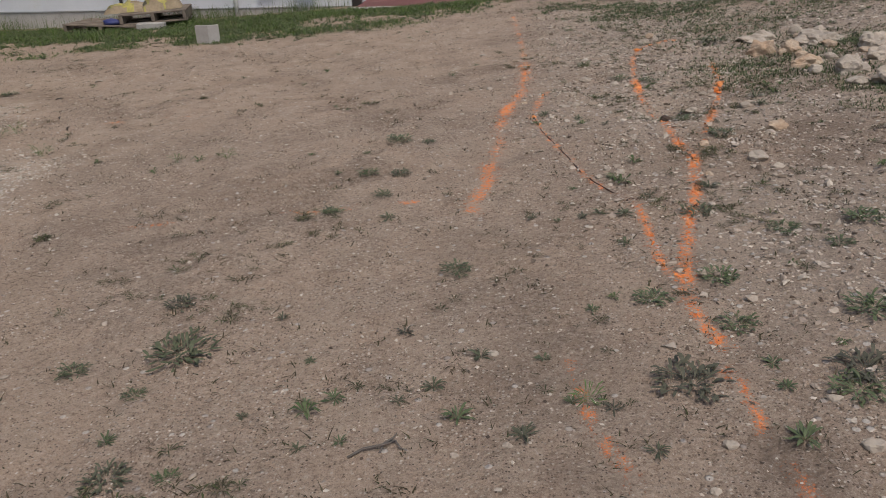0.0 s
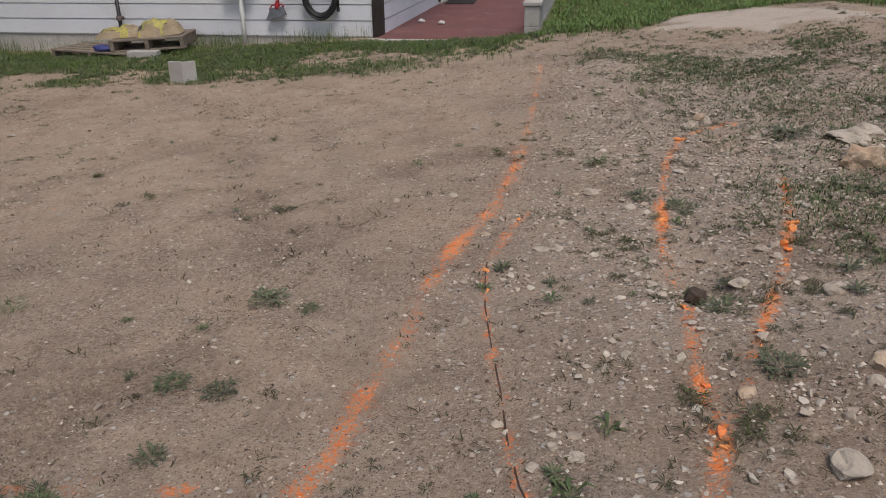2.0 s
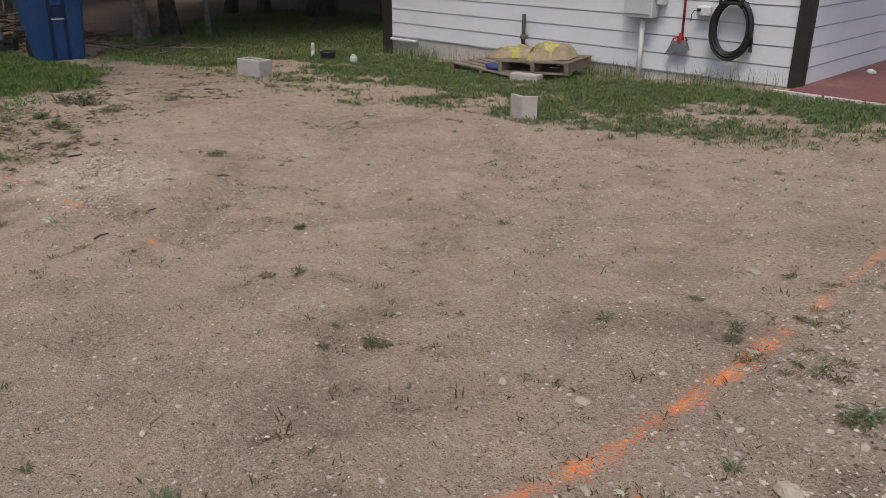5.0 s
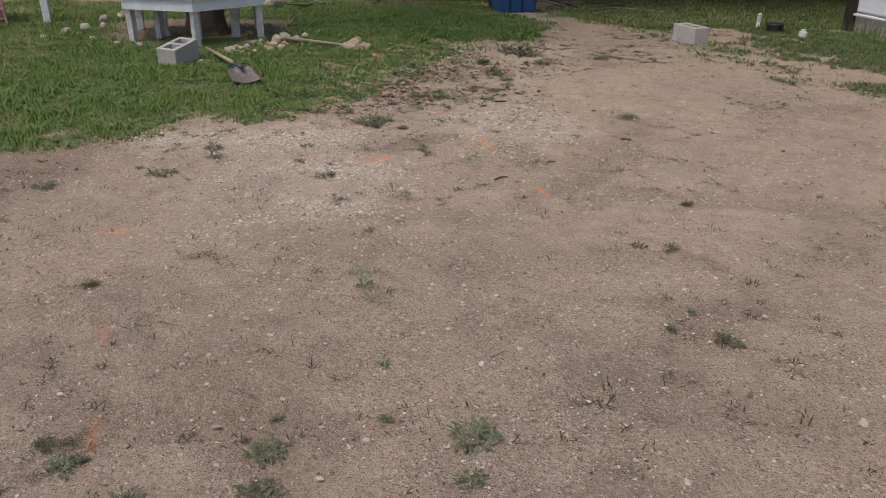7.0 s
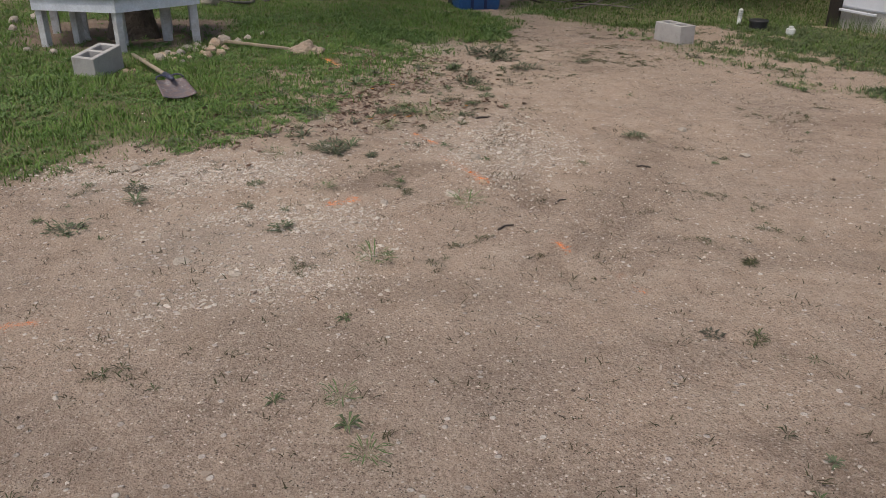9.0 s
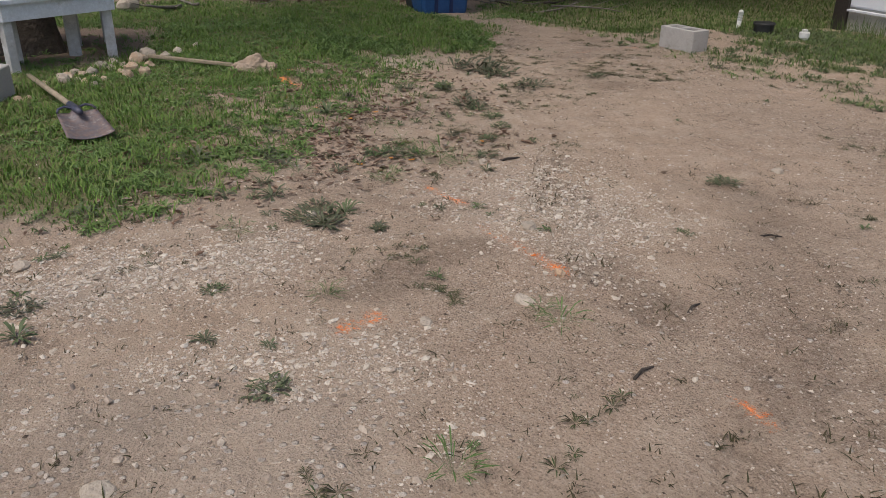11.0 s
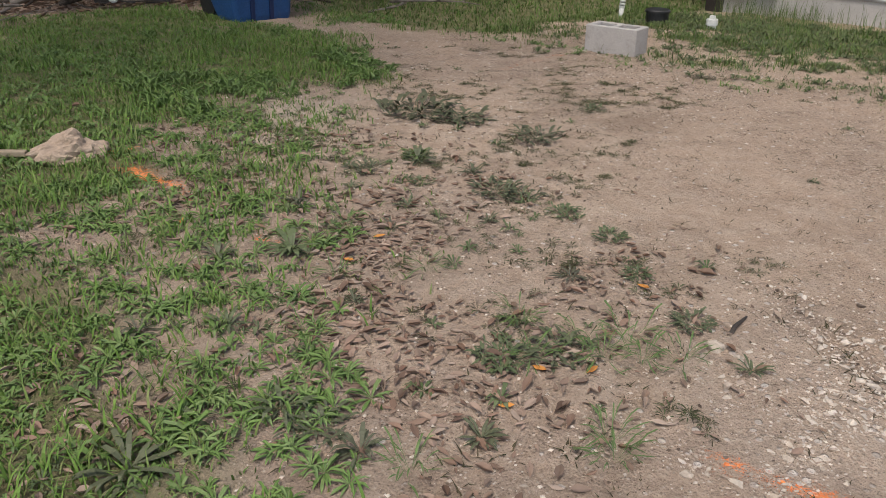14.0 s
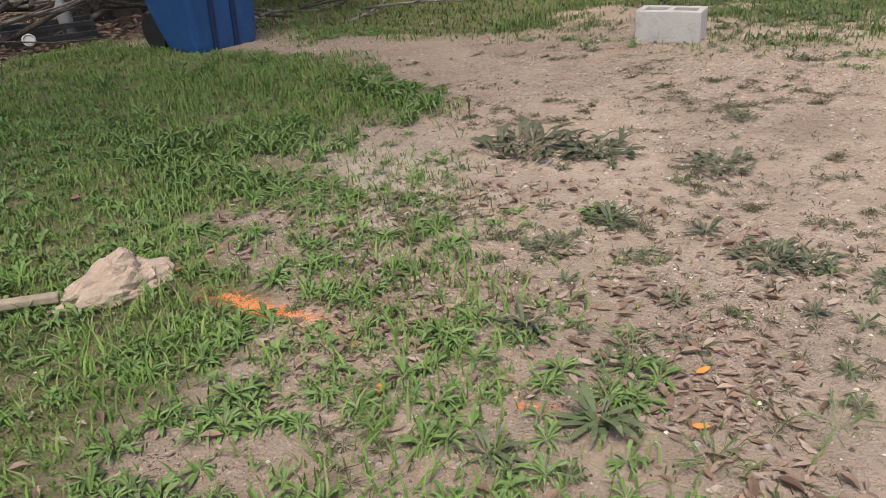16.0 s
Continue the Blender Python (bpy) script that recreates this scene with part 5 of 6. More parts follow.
# ---- rocks that can be told apart: x, y, size, flatness, tone, turn ----
ROCKS_A = [(1.44, 4.74, 0.22, 0.3, 0, 10), (1.38, 4.42, 0.15, 0.7, 1, 40), (1.5, 4.33, 0.16, 0.6, 1, 80), (1.49, 4.02, 0.16, 0.45, 1, 20), (1.61, 3.8, 0.19, 0.55, 0, 65), (1.56, 3.6, 0.11, 0.4, 0, 0), (1.79, 3.95, 0.14, 0.7, 0, 30), (1.66, 3.52, 0.17, 0.6, 0, 75), (1.7, 4.5, 0.26, 0.4, 0, 50), (1.9, 4.2, 0.22, 0.6, 0, 15), (1.92, 3.7, 0.18, 0.6, 1, 0), (1.05, 3.07, 0.085, 0.55, 1, 20), (0.89, 2.72, 0.088, 0.5, 0, 60), (0.83, 3.52, 0.06, 0.6, 0, 0), (1.04, 3.41, 0.062, 0.6, 0, 0), (0.6, 3.51, 0.037, 0.6, 0, 10)]
ROCKS_B = [(0.76, 2.96, 0.046, 0.55, 1, 50), (0.42, 2.75, 0.038, 0.7, 0, 0), (0.37, 2.77, 0.027, 0.7, 0, 0), (0.34, 2.71, 0.029, 0.6, 0, 45), (0.92, 2.61, 0.039, 0.6, 0, 0), (1.01, 2.99, 0.039, 0.7, 0, 12), (0.7, 2.61, 0.033, 0.6, 1, 0), (0.48, 2.44, 0.03, 0.5, 0, 0), (0.865, 5.09, 0.07, 0.75, 0, 10), (0.93, 5.12, 0.06, 1.0, 0, 80), (0.44, 4.29, 0.057, 0.5, 0, 0), (0.56, 4.08, 0.052, 0.5, 0, 30), (-0.08, 4.33, 0.036, 0.6, 0, 0), (0.29, 3.76, 0.05, 0.3, 0, 0), (0.34, 3.74, 0.036, 0.6, 0, 0), (0.35, 3.97, 0.035, 0.6, 0, 0)]
ROCKS_C = [(0.32, 3.82, 0.026, 0.7, 0, 0), (0.1, 3.89, 0.033, 0.6, 1, 0), (0.92, 3.69, 0.048, 0.6, 0, 0), (1.08, 4.83, 0.042, 0.7, 0, 0), (0.76, 4.45, 0.05, 0.4, 0, 0), (-2.85, 4.05, 0.066, 0.5, 0, 20), (-2.84, 3.76, 0.046, 0.4, 0, 0), (-2.47, 2.98, 0.075, 0.35, 0, 15), (-2.31, 3.14, 0.046, 0.35, 0, 50), (-2.93, 5.54, 0.07, 0.45, 0, 0), (-3.5, 5.58, 0.055, 0.5, 0, 0), (-3.34, 4.33, 0.062, 0.5, 0, 0), (-4.04, 4.5, 0.045, 0.6, 0, 0), (-3.61, 2.79, 0.07, 0.4, 0, 0), (-3.7, 3.68, 0.049, 0.7, 0, 0), (-2.25, 2.85, 0.037, 0.5, 0, 0)]
ROCKS_D = [(-2.97, 4.23, 0.042, 0.5, 1, 0), (-0.29, 4.28, 0.028, 0.8, 0, 0), (-0.14, 5.4, 0.045, 0.4, 0, 0), (0.41, 1.19, 0.034, 0.6, 0, 0), (0.36, 1.08, 0.023, 0.7, 0, 0), (0.65, 1.17, 0.046, 0.6, 0, 0), (0.63, 1.31, 0.031, 0.6, 0, 0), (-0.02, 1.56, 0.026, 0.5, 0, 0), (0.01, 1.21, 0.02, 0.5, 0, 0), (-0.09, 1.2, 0.02, 0.6, 0, 0)]
for k, (x, y, s, flat, tone, turn) in enumerate(ROCKS_A + ROCKS_B + ROCKS_C + ROCKS_D):
    me = rock_mesh("rock", s * 1.05, s * 0.8, s * flat * 0.8, k + 1, ROCK_RED if tone else ROCK, 0.3, 4 if s > 0.1 else 3)
    label = ("reddish" if tone else "pale grey") + (" limestone boulder in the weeds" if s > 0.1 else " loose stone on the bare soil")
    ob = tagged(new("rock", me), label, "rock", "boulders" if s > 0.1 else "loose stones")
    ob.matrix_basis = pose(x, y, gzf(x, y) - (0.24 if s > 0.1 else 0.2) * s * flat, 0, 0, turn)
clod = tagged(new("clod", rock_mesh("clod", 0.075, 0.06, 0.045, 77, CLOD, 0.35)), "dark brown clod of earth beside the orange line", "clod")
clod.matrix_basis = pose(0.72, 3.52, gzf(0.72, 3.52) - 0.005, 0, 0, 25)
rnd = random.Random(44)
for k in range(34):
    x, y, s = rnd.uniform(1.42, 2.1), rnd.uniform(3.75, 4.85), rnd.uniform(0.045, 0.11)
    ob = tagged(new("rock", rock_mesh("rock", s, s * 0.8, s * rnd.uniform(0.35, 0.6), 300 + k, ROCK_RED if k % 5 == 0 else ROCK, 0.3)), "small limestone rock lying among the boulders", "rock", "boulders")
    ob.matrix_basis = pose(x, y, gzf(x, y) - 0.1 * s, 0, 0, rnd.uniform(0, 360))
top_stone = tagged(new("rock", rock_mesh("rock", 0.06, 0.038, 0.025, 91, ROCK_RED, 0.3)), "flat reddish stone topping a little stone pile", "rock", "loose stones")
top_stone.matrix_basis = pose(0.905, 5.11, gzf(0.9, 5.1) + 0.036, 0, -14, 20)

BENCH_STONES_A = [(-6.32, 2.88, 0.1, 0), (-6.43, 2.9, 0.09, 1), (-6.57, 2.94, 0.08, 0), (-6.55, 3.03, 0.09, 0), (-6.67, 3.08, 0.1, 0), (-6.82, 3.17, 0.08, 0), (-6.46, 3.2, 0.08, 1), (-6.56, 3.26, 0.11, 1), (-6.82, 3.32, 0.13, 1), (-6.38, 3.23, 0.09, 1), (-6.4, 3.33, 0.1, 1), (-6.99, 3.4, 0.13, 0), (-5.93, 2.66, 0.06, 1), (-5.97, 2.7, 0.05, 1), (-6.18, 3.04, 0.055, 0), (-6.28, 2.99, 0.055, 1), (-6.3, 2.35, 0.09, 0), (-6.5, 2.86, 0.06, 0), (-6.62, 3.15, 0.07, 0), (-6.7, 3.22, 0.06, 0), (-6.44, 3.05, 0.06, 1), (-6.36, 2.95, 0.05, 0)]
BENCH_STONES_B = [(-9.4, 3.4, 0.22, 0), (-7.6, 1.35, 0.1, 0), (-7.75, 1.5, 0.12, 0), (-7.4, 1.5, 0.08, 0), (-7.9, 1.65, 0.09, 0), (-7.3, 1.2, 0.07, 0), (-8.3, 1.6, 0.12, 0), (-8.6, 1.75, 0.14, 0), (-7.15, 1.65, 0.08, 0), (-6.9, 1.9, 0.08, 0), (-6.75, 2.1, 0.07, 0), (-6.25, 2.78, 0.07, 1), (-6.5, 2.98, 0.07, 1), (-6.6, 3.05, 0.06, 0), (-6.75, 3.1, 0.07, 0), (-6.3, 3.1, 0.06, 1), (-6.5, 3.35, 0.08, 1), (-6.9, 3.5, 0.09, 0), (-7.1, 3.6, 0.08, 0), (-6.68, 3.38, 0.07, 1), (-7.3, 3.75, 0.07, 0)]
for k, (x, y, s, tone) in enumerate(BENCH_STONES_A + BENCH_STONES_B):
    me = rock_mesh("rock", s, s * 0.8, s * 0.6, 200 + k, ROCK_RED if tone else ROCK, 0.3)
    ob = tagged(new("rock", me), ("ochre-stained" if tone else "pale") + " limestone edging stone near the bench", "rock", "edging stones")
    ob.matrix_basis = pose(x, y, gzf(x, y) - 0.01, 0, 0, 37 * k)


# ---- brush pile, crate and bottle ----
def branch_thing(x, y, z, L, r0, a, tilt, seed):
    r = random.Random(seed)
    pts = [Vector((L * u * math.cos(a) * math.cos(tilt), L * u * math.sin(a) * math.cos(tilt), L * u * math.sin(tilt) + 0.05 * L * math.sin(3 * u + seed))) + Vector((r.uniform(-1, 1), r.uniform(-1, 1), r.uniform(-0.3, 0.6))) * 0.03 * L for u in (0, 0.25, 0.5, 0.75, 1)]
    bm = tube(bmesh.new(), pts, [r0, r0 * 0.9, r0 * 0.75, r0 * 0.55, r0 * 0.3], 7)
    for k in range(3):
        p = pts[r.randint(1, 3)]
        b = a + r.choice((-1, 1)) * r.uniform(0.4, 0.9)
        q = L * r.uniform(0.2, 0.4)
        tube(bm, [p, p + Vector((q * 0.5 * math.cos(b), q * 0.5 * math.sin(b), 0.1 * q)), p + Vector((q * math.cos(b), q * math.sin(b), 0.25 * q))], [r0 * 0.4, r0 * 0.3, r0 * 0.12], 5)
    ob = part("branch", bm, r.choice((BARK, PALE_BARK, PALE_BARK)), None, "", True)
    ob.matrix_basis = pose(x, y, z)
    tagged(ob, "dry bare branch thrown on the brush pile", "branch", "brush pile")


r_b = random.Random(5)
for k in range(150):
    x, y = r_b.uniform(-12.2, -10.05), r_b.uniform(4.2, 6.7)
    if x > -10.7 and y > 5.4:
        x -= 0.5
    branch_thing(x, y, gzf(x, y) + r_b.uniform(0.02, 0.45) * min(1, (-10.2 - x) / 0.8 + 0.2), r_b.uniform(0.4, 1.5), r_b.uniform(0.004, 0.028), r_b.uniform(0, 6.28), r_b.uniform(-0.12, 0.3), 300 + k)
for k in range(10):
    x, y = r_b.uniform(-9.9, -8.6), r_b.uniform(7.0, 7.7)
    branch_thing(x, y, gzf(x, y) + 0.03, r_b.uniform(0.4, 0.8), r_b.uniform(0.006, 0.016), r_b.uniform(0, 6.28), 0.05, 420 + k)
for k in range(14):
    x, y = r_b.uniform(-10.3, -8.5), r_b.uniform(3.2, 4.8)
    branch_thing(x - 1.0, y, gzf(x - 1, y) + 0.04, r_b.uniform(0.5, 1.3), r_b.uniform(0.01, 0.03), r_b.uniform(0, 6.28), 0.05, 460 + k)

crate = thing("plastic_crate", "black slotted plastic crate lying by the brush pile", "crate", pose(-10.28, 6.02, gzf(-10.28, 6.02), 0, 0, 62))
for x0, y0, x1, y1, z0, z1 in ((-0.3, -0.14, 0.3, 0.14, 0.0, 0.02), (-0.3, -0.14, 0.3, -0.125, 0.02, 0.06), (-0.3, -0.14, 0.3, -0.125, 0.09, 0.13), (-0.3, 0.125, 0.3, 0.14, 0.02, 0.13), (-0.3, -0.125, -0.285, 0.125, 0.02, 0.13), (0.285, -0.125, 0.3, 0.125, 0.02, 0.13)):
    part("panel", boxed(x0, y0, z0, x1, y1, z1, 0.004), CRATE, crate)
for k in range(7):
    part("strut", boxed(-0.29 + k * 0.093, -0.139, 0.0601, -0.265 + k * 0.093, -0.126, 0.0899), CRATE, crate)
bottle = thing("bottle", "grey plastic bottle standing on the crate", "bottle", pose(-10.24, 6.14, gzf(-10.28, 6.02) + 0.021, 4, 0, 0))
part("body", lathe(bmesh.new(), [(0.045, 0), (0.05, 0.01), (0.05, 0.17), (0.042, 0.21), (0.02, 0.26), (0.02, 0.27)], 18), BOTTLE, bottle, "", True)
part("cap", lathe(bmesh.new(), [(0.022, 0.27), (0.022, 0.30)], 14), BOTTLE, bottle)
cup = tagged(part("white_lid", lathe(bmesh.new(), [(0.06, 0), (0.065, 0.02), (0.05, 0.03), (0.045, 0.015)], 18), PVC), "round white plastic lid lying by the crate", "lid")
cup.matrix_basis = pose(-10.17, 5.80, gzf(-10.17, 5.80) + 0.05, 60, 0, 70) @ Matrix.Scale(0.7, 4)


# ---- growth ----
def scatter(n, x0, x1, y0, y1, density, seed, bare=False):
    g = np.random.default_rng(seed)
    x, y = g.uniform(x0, x1, n), g.uniform(y0, y1, n)
    keep = g.uniform(0, 1, n) < density(x, y)
    x, y = x[keep], y[keep]
    if bare:
        free = paint_at(x, y) < g.uniform(0.05, 0.7, len(x))
        x, y = x[free], y[free]
    return x, y, g


def blades(name, x, y, g, hlo, hhi, width, spread, mat, label, flat=0.0):
    n = len(x)
    a, h = g.uniform(0, 2 * math.pi, n), g.uniform(hlo, hhi, n) * g.uniform(0.6, 1.0, n)
    lean = h * g.uniform(0.1, spread, n)
    w = width * g.uniform(0.6, 1.4, n)
    ca, sa = np.cos(a), np.sin(a)
    px, py = -sa, ca
    z = gz(x, y) - 0.004
    hh = h * (1 - flat)
    P = lambda f, u, s: np.stack([x + ca * lean * f + px * w * s, y + sa * lean * f + py * w * s, z + hh * u], 1)
    V = np.stack([P(0, 0, -0.5), P(0, 0, 0.5), P(0.35, 0.6, 0.42), P(0.35, 0.6, -0.42), P(1.0, 0.95, 0)], 1)
    return joined(name, V, [(0, 1, 2), (0, 2, 3), (3, 2, 4)], n, mat, label, "grass")


def in_house(x, y):
    return (x > -6.9) & (x < -0.05) & (y > 9.3)


def lawn_density(x, y):
    return np.where(in_house(x, y) & ~((x > -0.06)), 0, grass_at(x, y) ** 1.3)


gx, gy, g1 = scatter(245000, -10.2, -3.4, 0.2, 7.0, lambda x, y: lawn_density(x, y) * (0.6 + 0.4 * smooth(x, -9.5, -6)) * (1 - 0.75 * area(x, y, SANDY, 0.2)), 1, True)
clump = 0.45 + 1.25 * lattice_noise(gx * 5, gy * 5, 73)
blades("lawn_grass", gx, gy, g1, 0.014 * clump, 0.052 * clump, 0.0046, 1.5, GRASS, "green rough lawn grass beside the bare soil")
gx, gy, g1 = scatter(98000, -7.4, 0.3, 7.1, 9.56, lawn_density, 2)
clump = 0.35 + 1.2 * lattice_noise(gx * 7, gy * 7, 75)
blades("verge_grass", gx, gy, g1, 0.012 * clump, 0.062 * clump, 0.0040, 1.4, VERGE_AND_SHADED, "green grass strip along the house wall")
# darker blades here put part of the trees' shade into the colour
gx, gy, g1 = scatter(42000, -13.4, -6.9, 6.8, 13.4, lawn_density, 3)
blades("back_lawn_grass", gx, gy, g1, 0.02, 0.06, 0.008, 1.3, VERGE_AND_SHADED, "shaded green lawn grass before the wood")
gx, gy, g1 = scatter(42000, -0.05, 4.2, 8.2, 17.1, lambda x, y: grass_at(x, y) * (0.5 + 0.5 * (1 - smooth(y, 9, 15))), 4)
blades("garden_lawn_grass", gx, gy, g1, 0.025, 0.095, 0.0065, 1.3, VERGE_AND_SHADED, "thick green lawn grass beside the patio wall")
# tall grass against the wall and round the pallet
gx, gy, g1 = scatter(12000, -6.7, -1.75, 8.75, 9.55, lambda x, y: np.exp(-((9.5 - y) / 0.22) ** 2) * (0.25 + 0.75 * smooth(lattice_noise(x * 3, y * 0 + 1, 71), 0.3, 0.7)) * (1 - smooth(x, -2.6, -1.9) * 0.8), 5)
blades("tall_grass", gx, gy, g1, 0.06, 0.24, 0.0026, 0.7, VERGE_AND_SHADED, "tall uncut grass along the foundation")


def rosettes(name, x, y, size, g, mat, label, leaves=9, rise=0.35, broad=0.22, slim=False):
    """Flat leafy weeds: rings of pointed leaves, each bent over."""
    n = len(x)
    X, Y, S = (np.repeat(v, leaves) for v in (x, y, size))
    m = n * leaves
    a = np.tile(np.arange(leaves) * 2.399, n) + np.repeat(g.uniform(0, 6.28, n), leaves) + g.normal(0, 0.25, m)
    L = S * 0.5 * g.uniform(0.55, 1.1, m)
    up = L * rise * g.uniform(0.3, 1.5, m)
    w = L * broad * g.uniform(0.7, 1.3, m)
    ca, sa = np.cos(a), np.sin(a)
    Z = gz(X, Y)

    def P(u, h, s):
        return np.stack([X + ca * L * u - sa * w * s, Y + sa * L * u + ca * w * s, Z + up * h], 1)

    if slim:
        V = np.stack([P(0.02, 0.05, 0), P(0.55, 0.9, -0.9), P(0.55, 0.9, 0.9), P(1.0, 0.45, 0)], 1)
        return joined(name, V, [(0, 2, 1), (1, 2, 3)], m, mat, label, "weeds")
    if name == "broadleaf_weeds":
        V = np.stack([P(0.02, 0.05, 0), P(0.35, 0.75, -0.75), P(0.35, 0.75, 0.75), P(0.72, 0.95, -0.85), P(0.72, 0.95, 0.85), P(1.0, 0.45, 0)], 1)
        return joined(name, V, [(0, 2, 1), (1, 2, 4), (1, 4, 3), (3, 4, 5)], m, mat, label, "weeds")
    V = np.stack([P(0.02, 0.05, 0), P(0.35, 0.8, -0.75), P(0.35, 0.65, 0), P(0.35, 0.8, 0.75), P(0.72, 0.95, -0.85), P(0.72, 0.85, 0), P(0.72, 0.95, 0.85), P(1.0, 0.45, 0)], 1)
    F = [(0, 2, 1), (0, 3, 2), (1, 2, 5), (1, 5, 4), (2, 3, 6), (2, 6, 5), (4, 5, 7), (5, 6, 7)]
    return joined(name, V, F, m, mat, label, "weeds")


def single_weed(x, y, size, seed, kind):
    """One plant: thin stalks from one root, each ending in a small bent leaf."""
    g = np.random.default_rng(seed)
    n, rise, leaf, broad = {"patch": (84, 0.22, 0.22, 0.13), "grass": (26, 0.8, 0.42, 0.034), "star": (24, 0.24, 0.46, 0.085)}[kind]
    bm = bmesh.new()
    root = bm.verts.new((0, 0, -0.004))
    for k in range(n):
        a = k * 2.399 + g.normal(0, 0.35)
        reach = size * 0.5 * (g.uniform(0.02, 1.0) ** 0.6 if kind == "patch" else g.uniform(0.04, 0.35) if kind == "star" else g.uniform(0.25, 0.7))
        l = size * leaf * g.uniform(0.6, 1.3)
        b = a + g.normal(0, 0.9 if kind == "patch" else 0.2)
        w = max(l * broad, 0.0013) * g.uniform(0.7, 1.3)
        z1 = size * rise * g.uniform(0.05, 0.45)
        p = Vector((reach * math.cos(a), reach * math.sin(a), z1))
        d, e = Vector((math.cos(b), math.sin(b), 0)), Vector((-math.sin(b), math.cos(b), 0))
        lift = l * g.uniform(-0.15, 0.45) * (1 + rise)
        rows = []
        for u, h, s in ((0.0, 0.0, 0.25), (0.4, 0.8, 1.0), (0.75, 1.0, 0.8)):
            c = p + d * l * u + Vector((0, 0, lift * h))
            rows.append((bm.verts.new(c - e * w * s), bm.verts.new(c + e * w * s)))
        tip = bm.verts.new(p + d * l + Vector((0, 0, lift * 0.75)))
        bm.faces.new((root, rows[0][1], rows[0][0]))
        for q, r in zip(rows, rows[1:]):
            bm.faces.new((q[0], q[1], r[1], r[0]))
        bm.faces.new((rows[2][0], rows[2][1], tip))
    ob = part("weed", bm, TUFT if kind == "grass" else WEED_OB)
    ob.matrix_basis = pose(x, y, gzf(x, y))
    label = {"patch": "low green weed patch on the bare soil", "grass": "tuft of green weedy grass on the bare soil", "star": "flat star-shaped green weed on the bare soil"}[kind]
    tagged(ob, label, "weed", "weeds on the bare soil")


STAR_A = [(1.1, 3.53, 0.086), (1.08, 3.4, 0.086), (0.67, 2.49, 0.078), (0.56, 1.36, 0.052), (0.56, 1.45, 0.052), (0.54, 1.2, 0.086), (0.48, 2.49, 0.052), (0.46, 4.65, 0.103), (0.44, 3.4, 0.052), (0.38, 2.69, 0.06), (0.38, 2.34, 0.073), (0.35, 2.12, 0.052), (0.33, 3.51, 0.06), (0.32, 4.3, 0.052), (0.31, 2.38, 0.06), (0.28, 1.18, 0.052), (0.25, 2.35, 0.065), (0.24, 2.63, 0.043), (0.22, 1.33, 0.052), (0.22, 1.74, 0.052), (0.19, 3.61, 0.082), (0.17, 2.32, 0.034), (0.14, 1.36, 0.043), (0.09, 1.53, 0.047), (0.09, 2.36, 0.052), (0.04, 1.24, 0.065), (-0.05, 1.55, 0.06), (-0.09, 1.32, 0.073), (-0.15, 1.44, 0.065), (-0.18, 5.07, 0.06)]
STAR_B = [(-0.22, 1.38, 0.039), (-0.24, 1.68, 0.06), (-0.32, 1.25, 0.039), (-0.36, 1.4, 0.06), (-0.39, 2.48, 0.073), (-0.4, 1.23, 0.039), (-0.42, 1.39, 0.034), (-0.45, 1.56, 0.034), (-0.55, 1.35, 0.034), (-0.58, 1.8, 0.043), (-0.62, 2.59, 0.052), (-0.67, 3.01, 0.043), (-0.82, 1.28, 0.052), (-0.92, 4.22, 0.043), (-1.79, 5.33, 0.052), (-2.38, 1.99, 0.086), (-2.88, 3.37, 0.052), (-2.97, 3.23, 0.078), (-3.09, 3.59, 0.043), (-3.15, 2.81, 0.112), (-3.51, 3.86, 0.078), (-3.56, 3.88, 0.052), (-3.58, 3.7, 0.155), (-3.6, 4.12, 0.06), (-3.64, 2.89, 0.069), (-3.69, 3.8, 0.147), (-3.75, 3.54, 0.06), (-3.94, 4.47, 0.086), (-3.96, 3.6, 0.147), (-4.03, 3.44, 0.103)]
STAR_C = [(-4.11, 3.6, 0.103), (-4.19, 3.92, 0.103), (-4.31, 3.73, 0.112), (-4.47, 4.55, 0.103), (-4.52, 3.7, 0.138), (-4.55, 3.41, 0.19), (-4.61, 3.57, 0.086), (-4.76, 4.07, 0.069), (-4.87, 3.79, 0.112), (-4.88, 4.68, 0.086), (-4.99, 3.63, 0.112), (-5.04, 4.43, 0.086), (-5.1, 4.12, 0.172), (-5.14, 4.58, 0.086), (-5.17, 4.31, 0.086), (-5.21, 4.95, 0.112), (-5.22, 3.96, 0.129), (-5.37, 4.33, 0.147), (-5.4, 4.56, 0.086), (-5.45, 4.91, 0.147), (-5.9, 4.63, 0.103), (-6.52, 4.73, 0.112)]
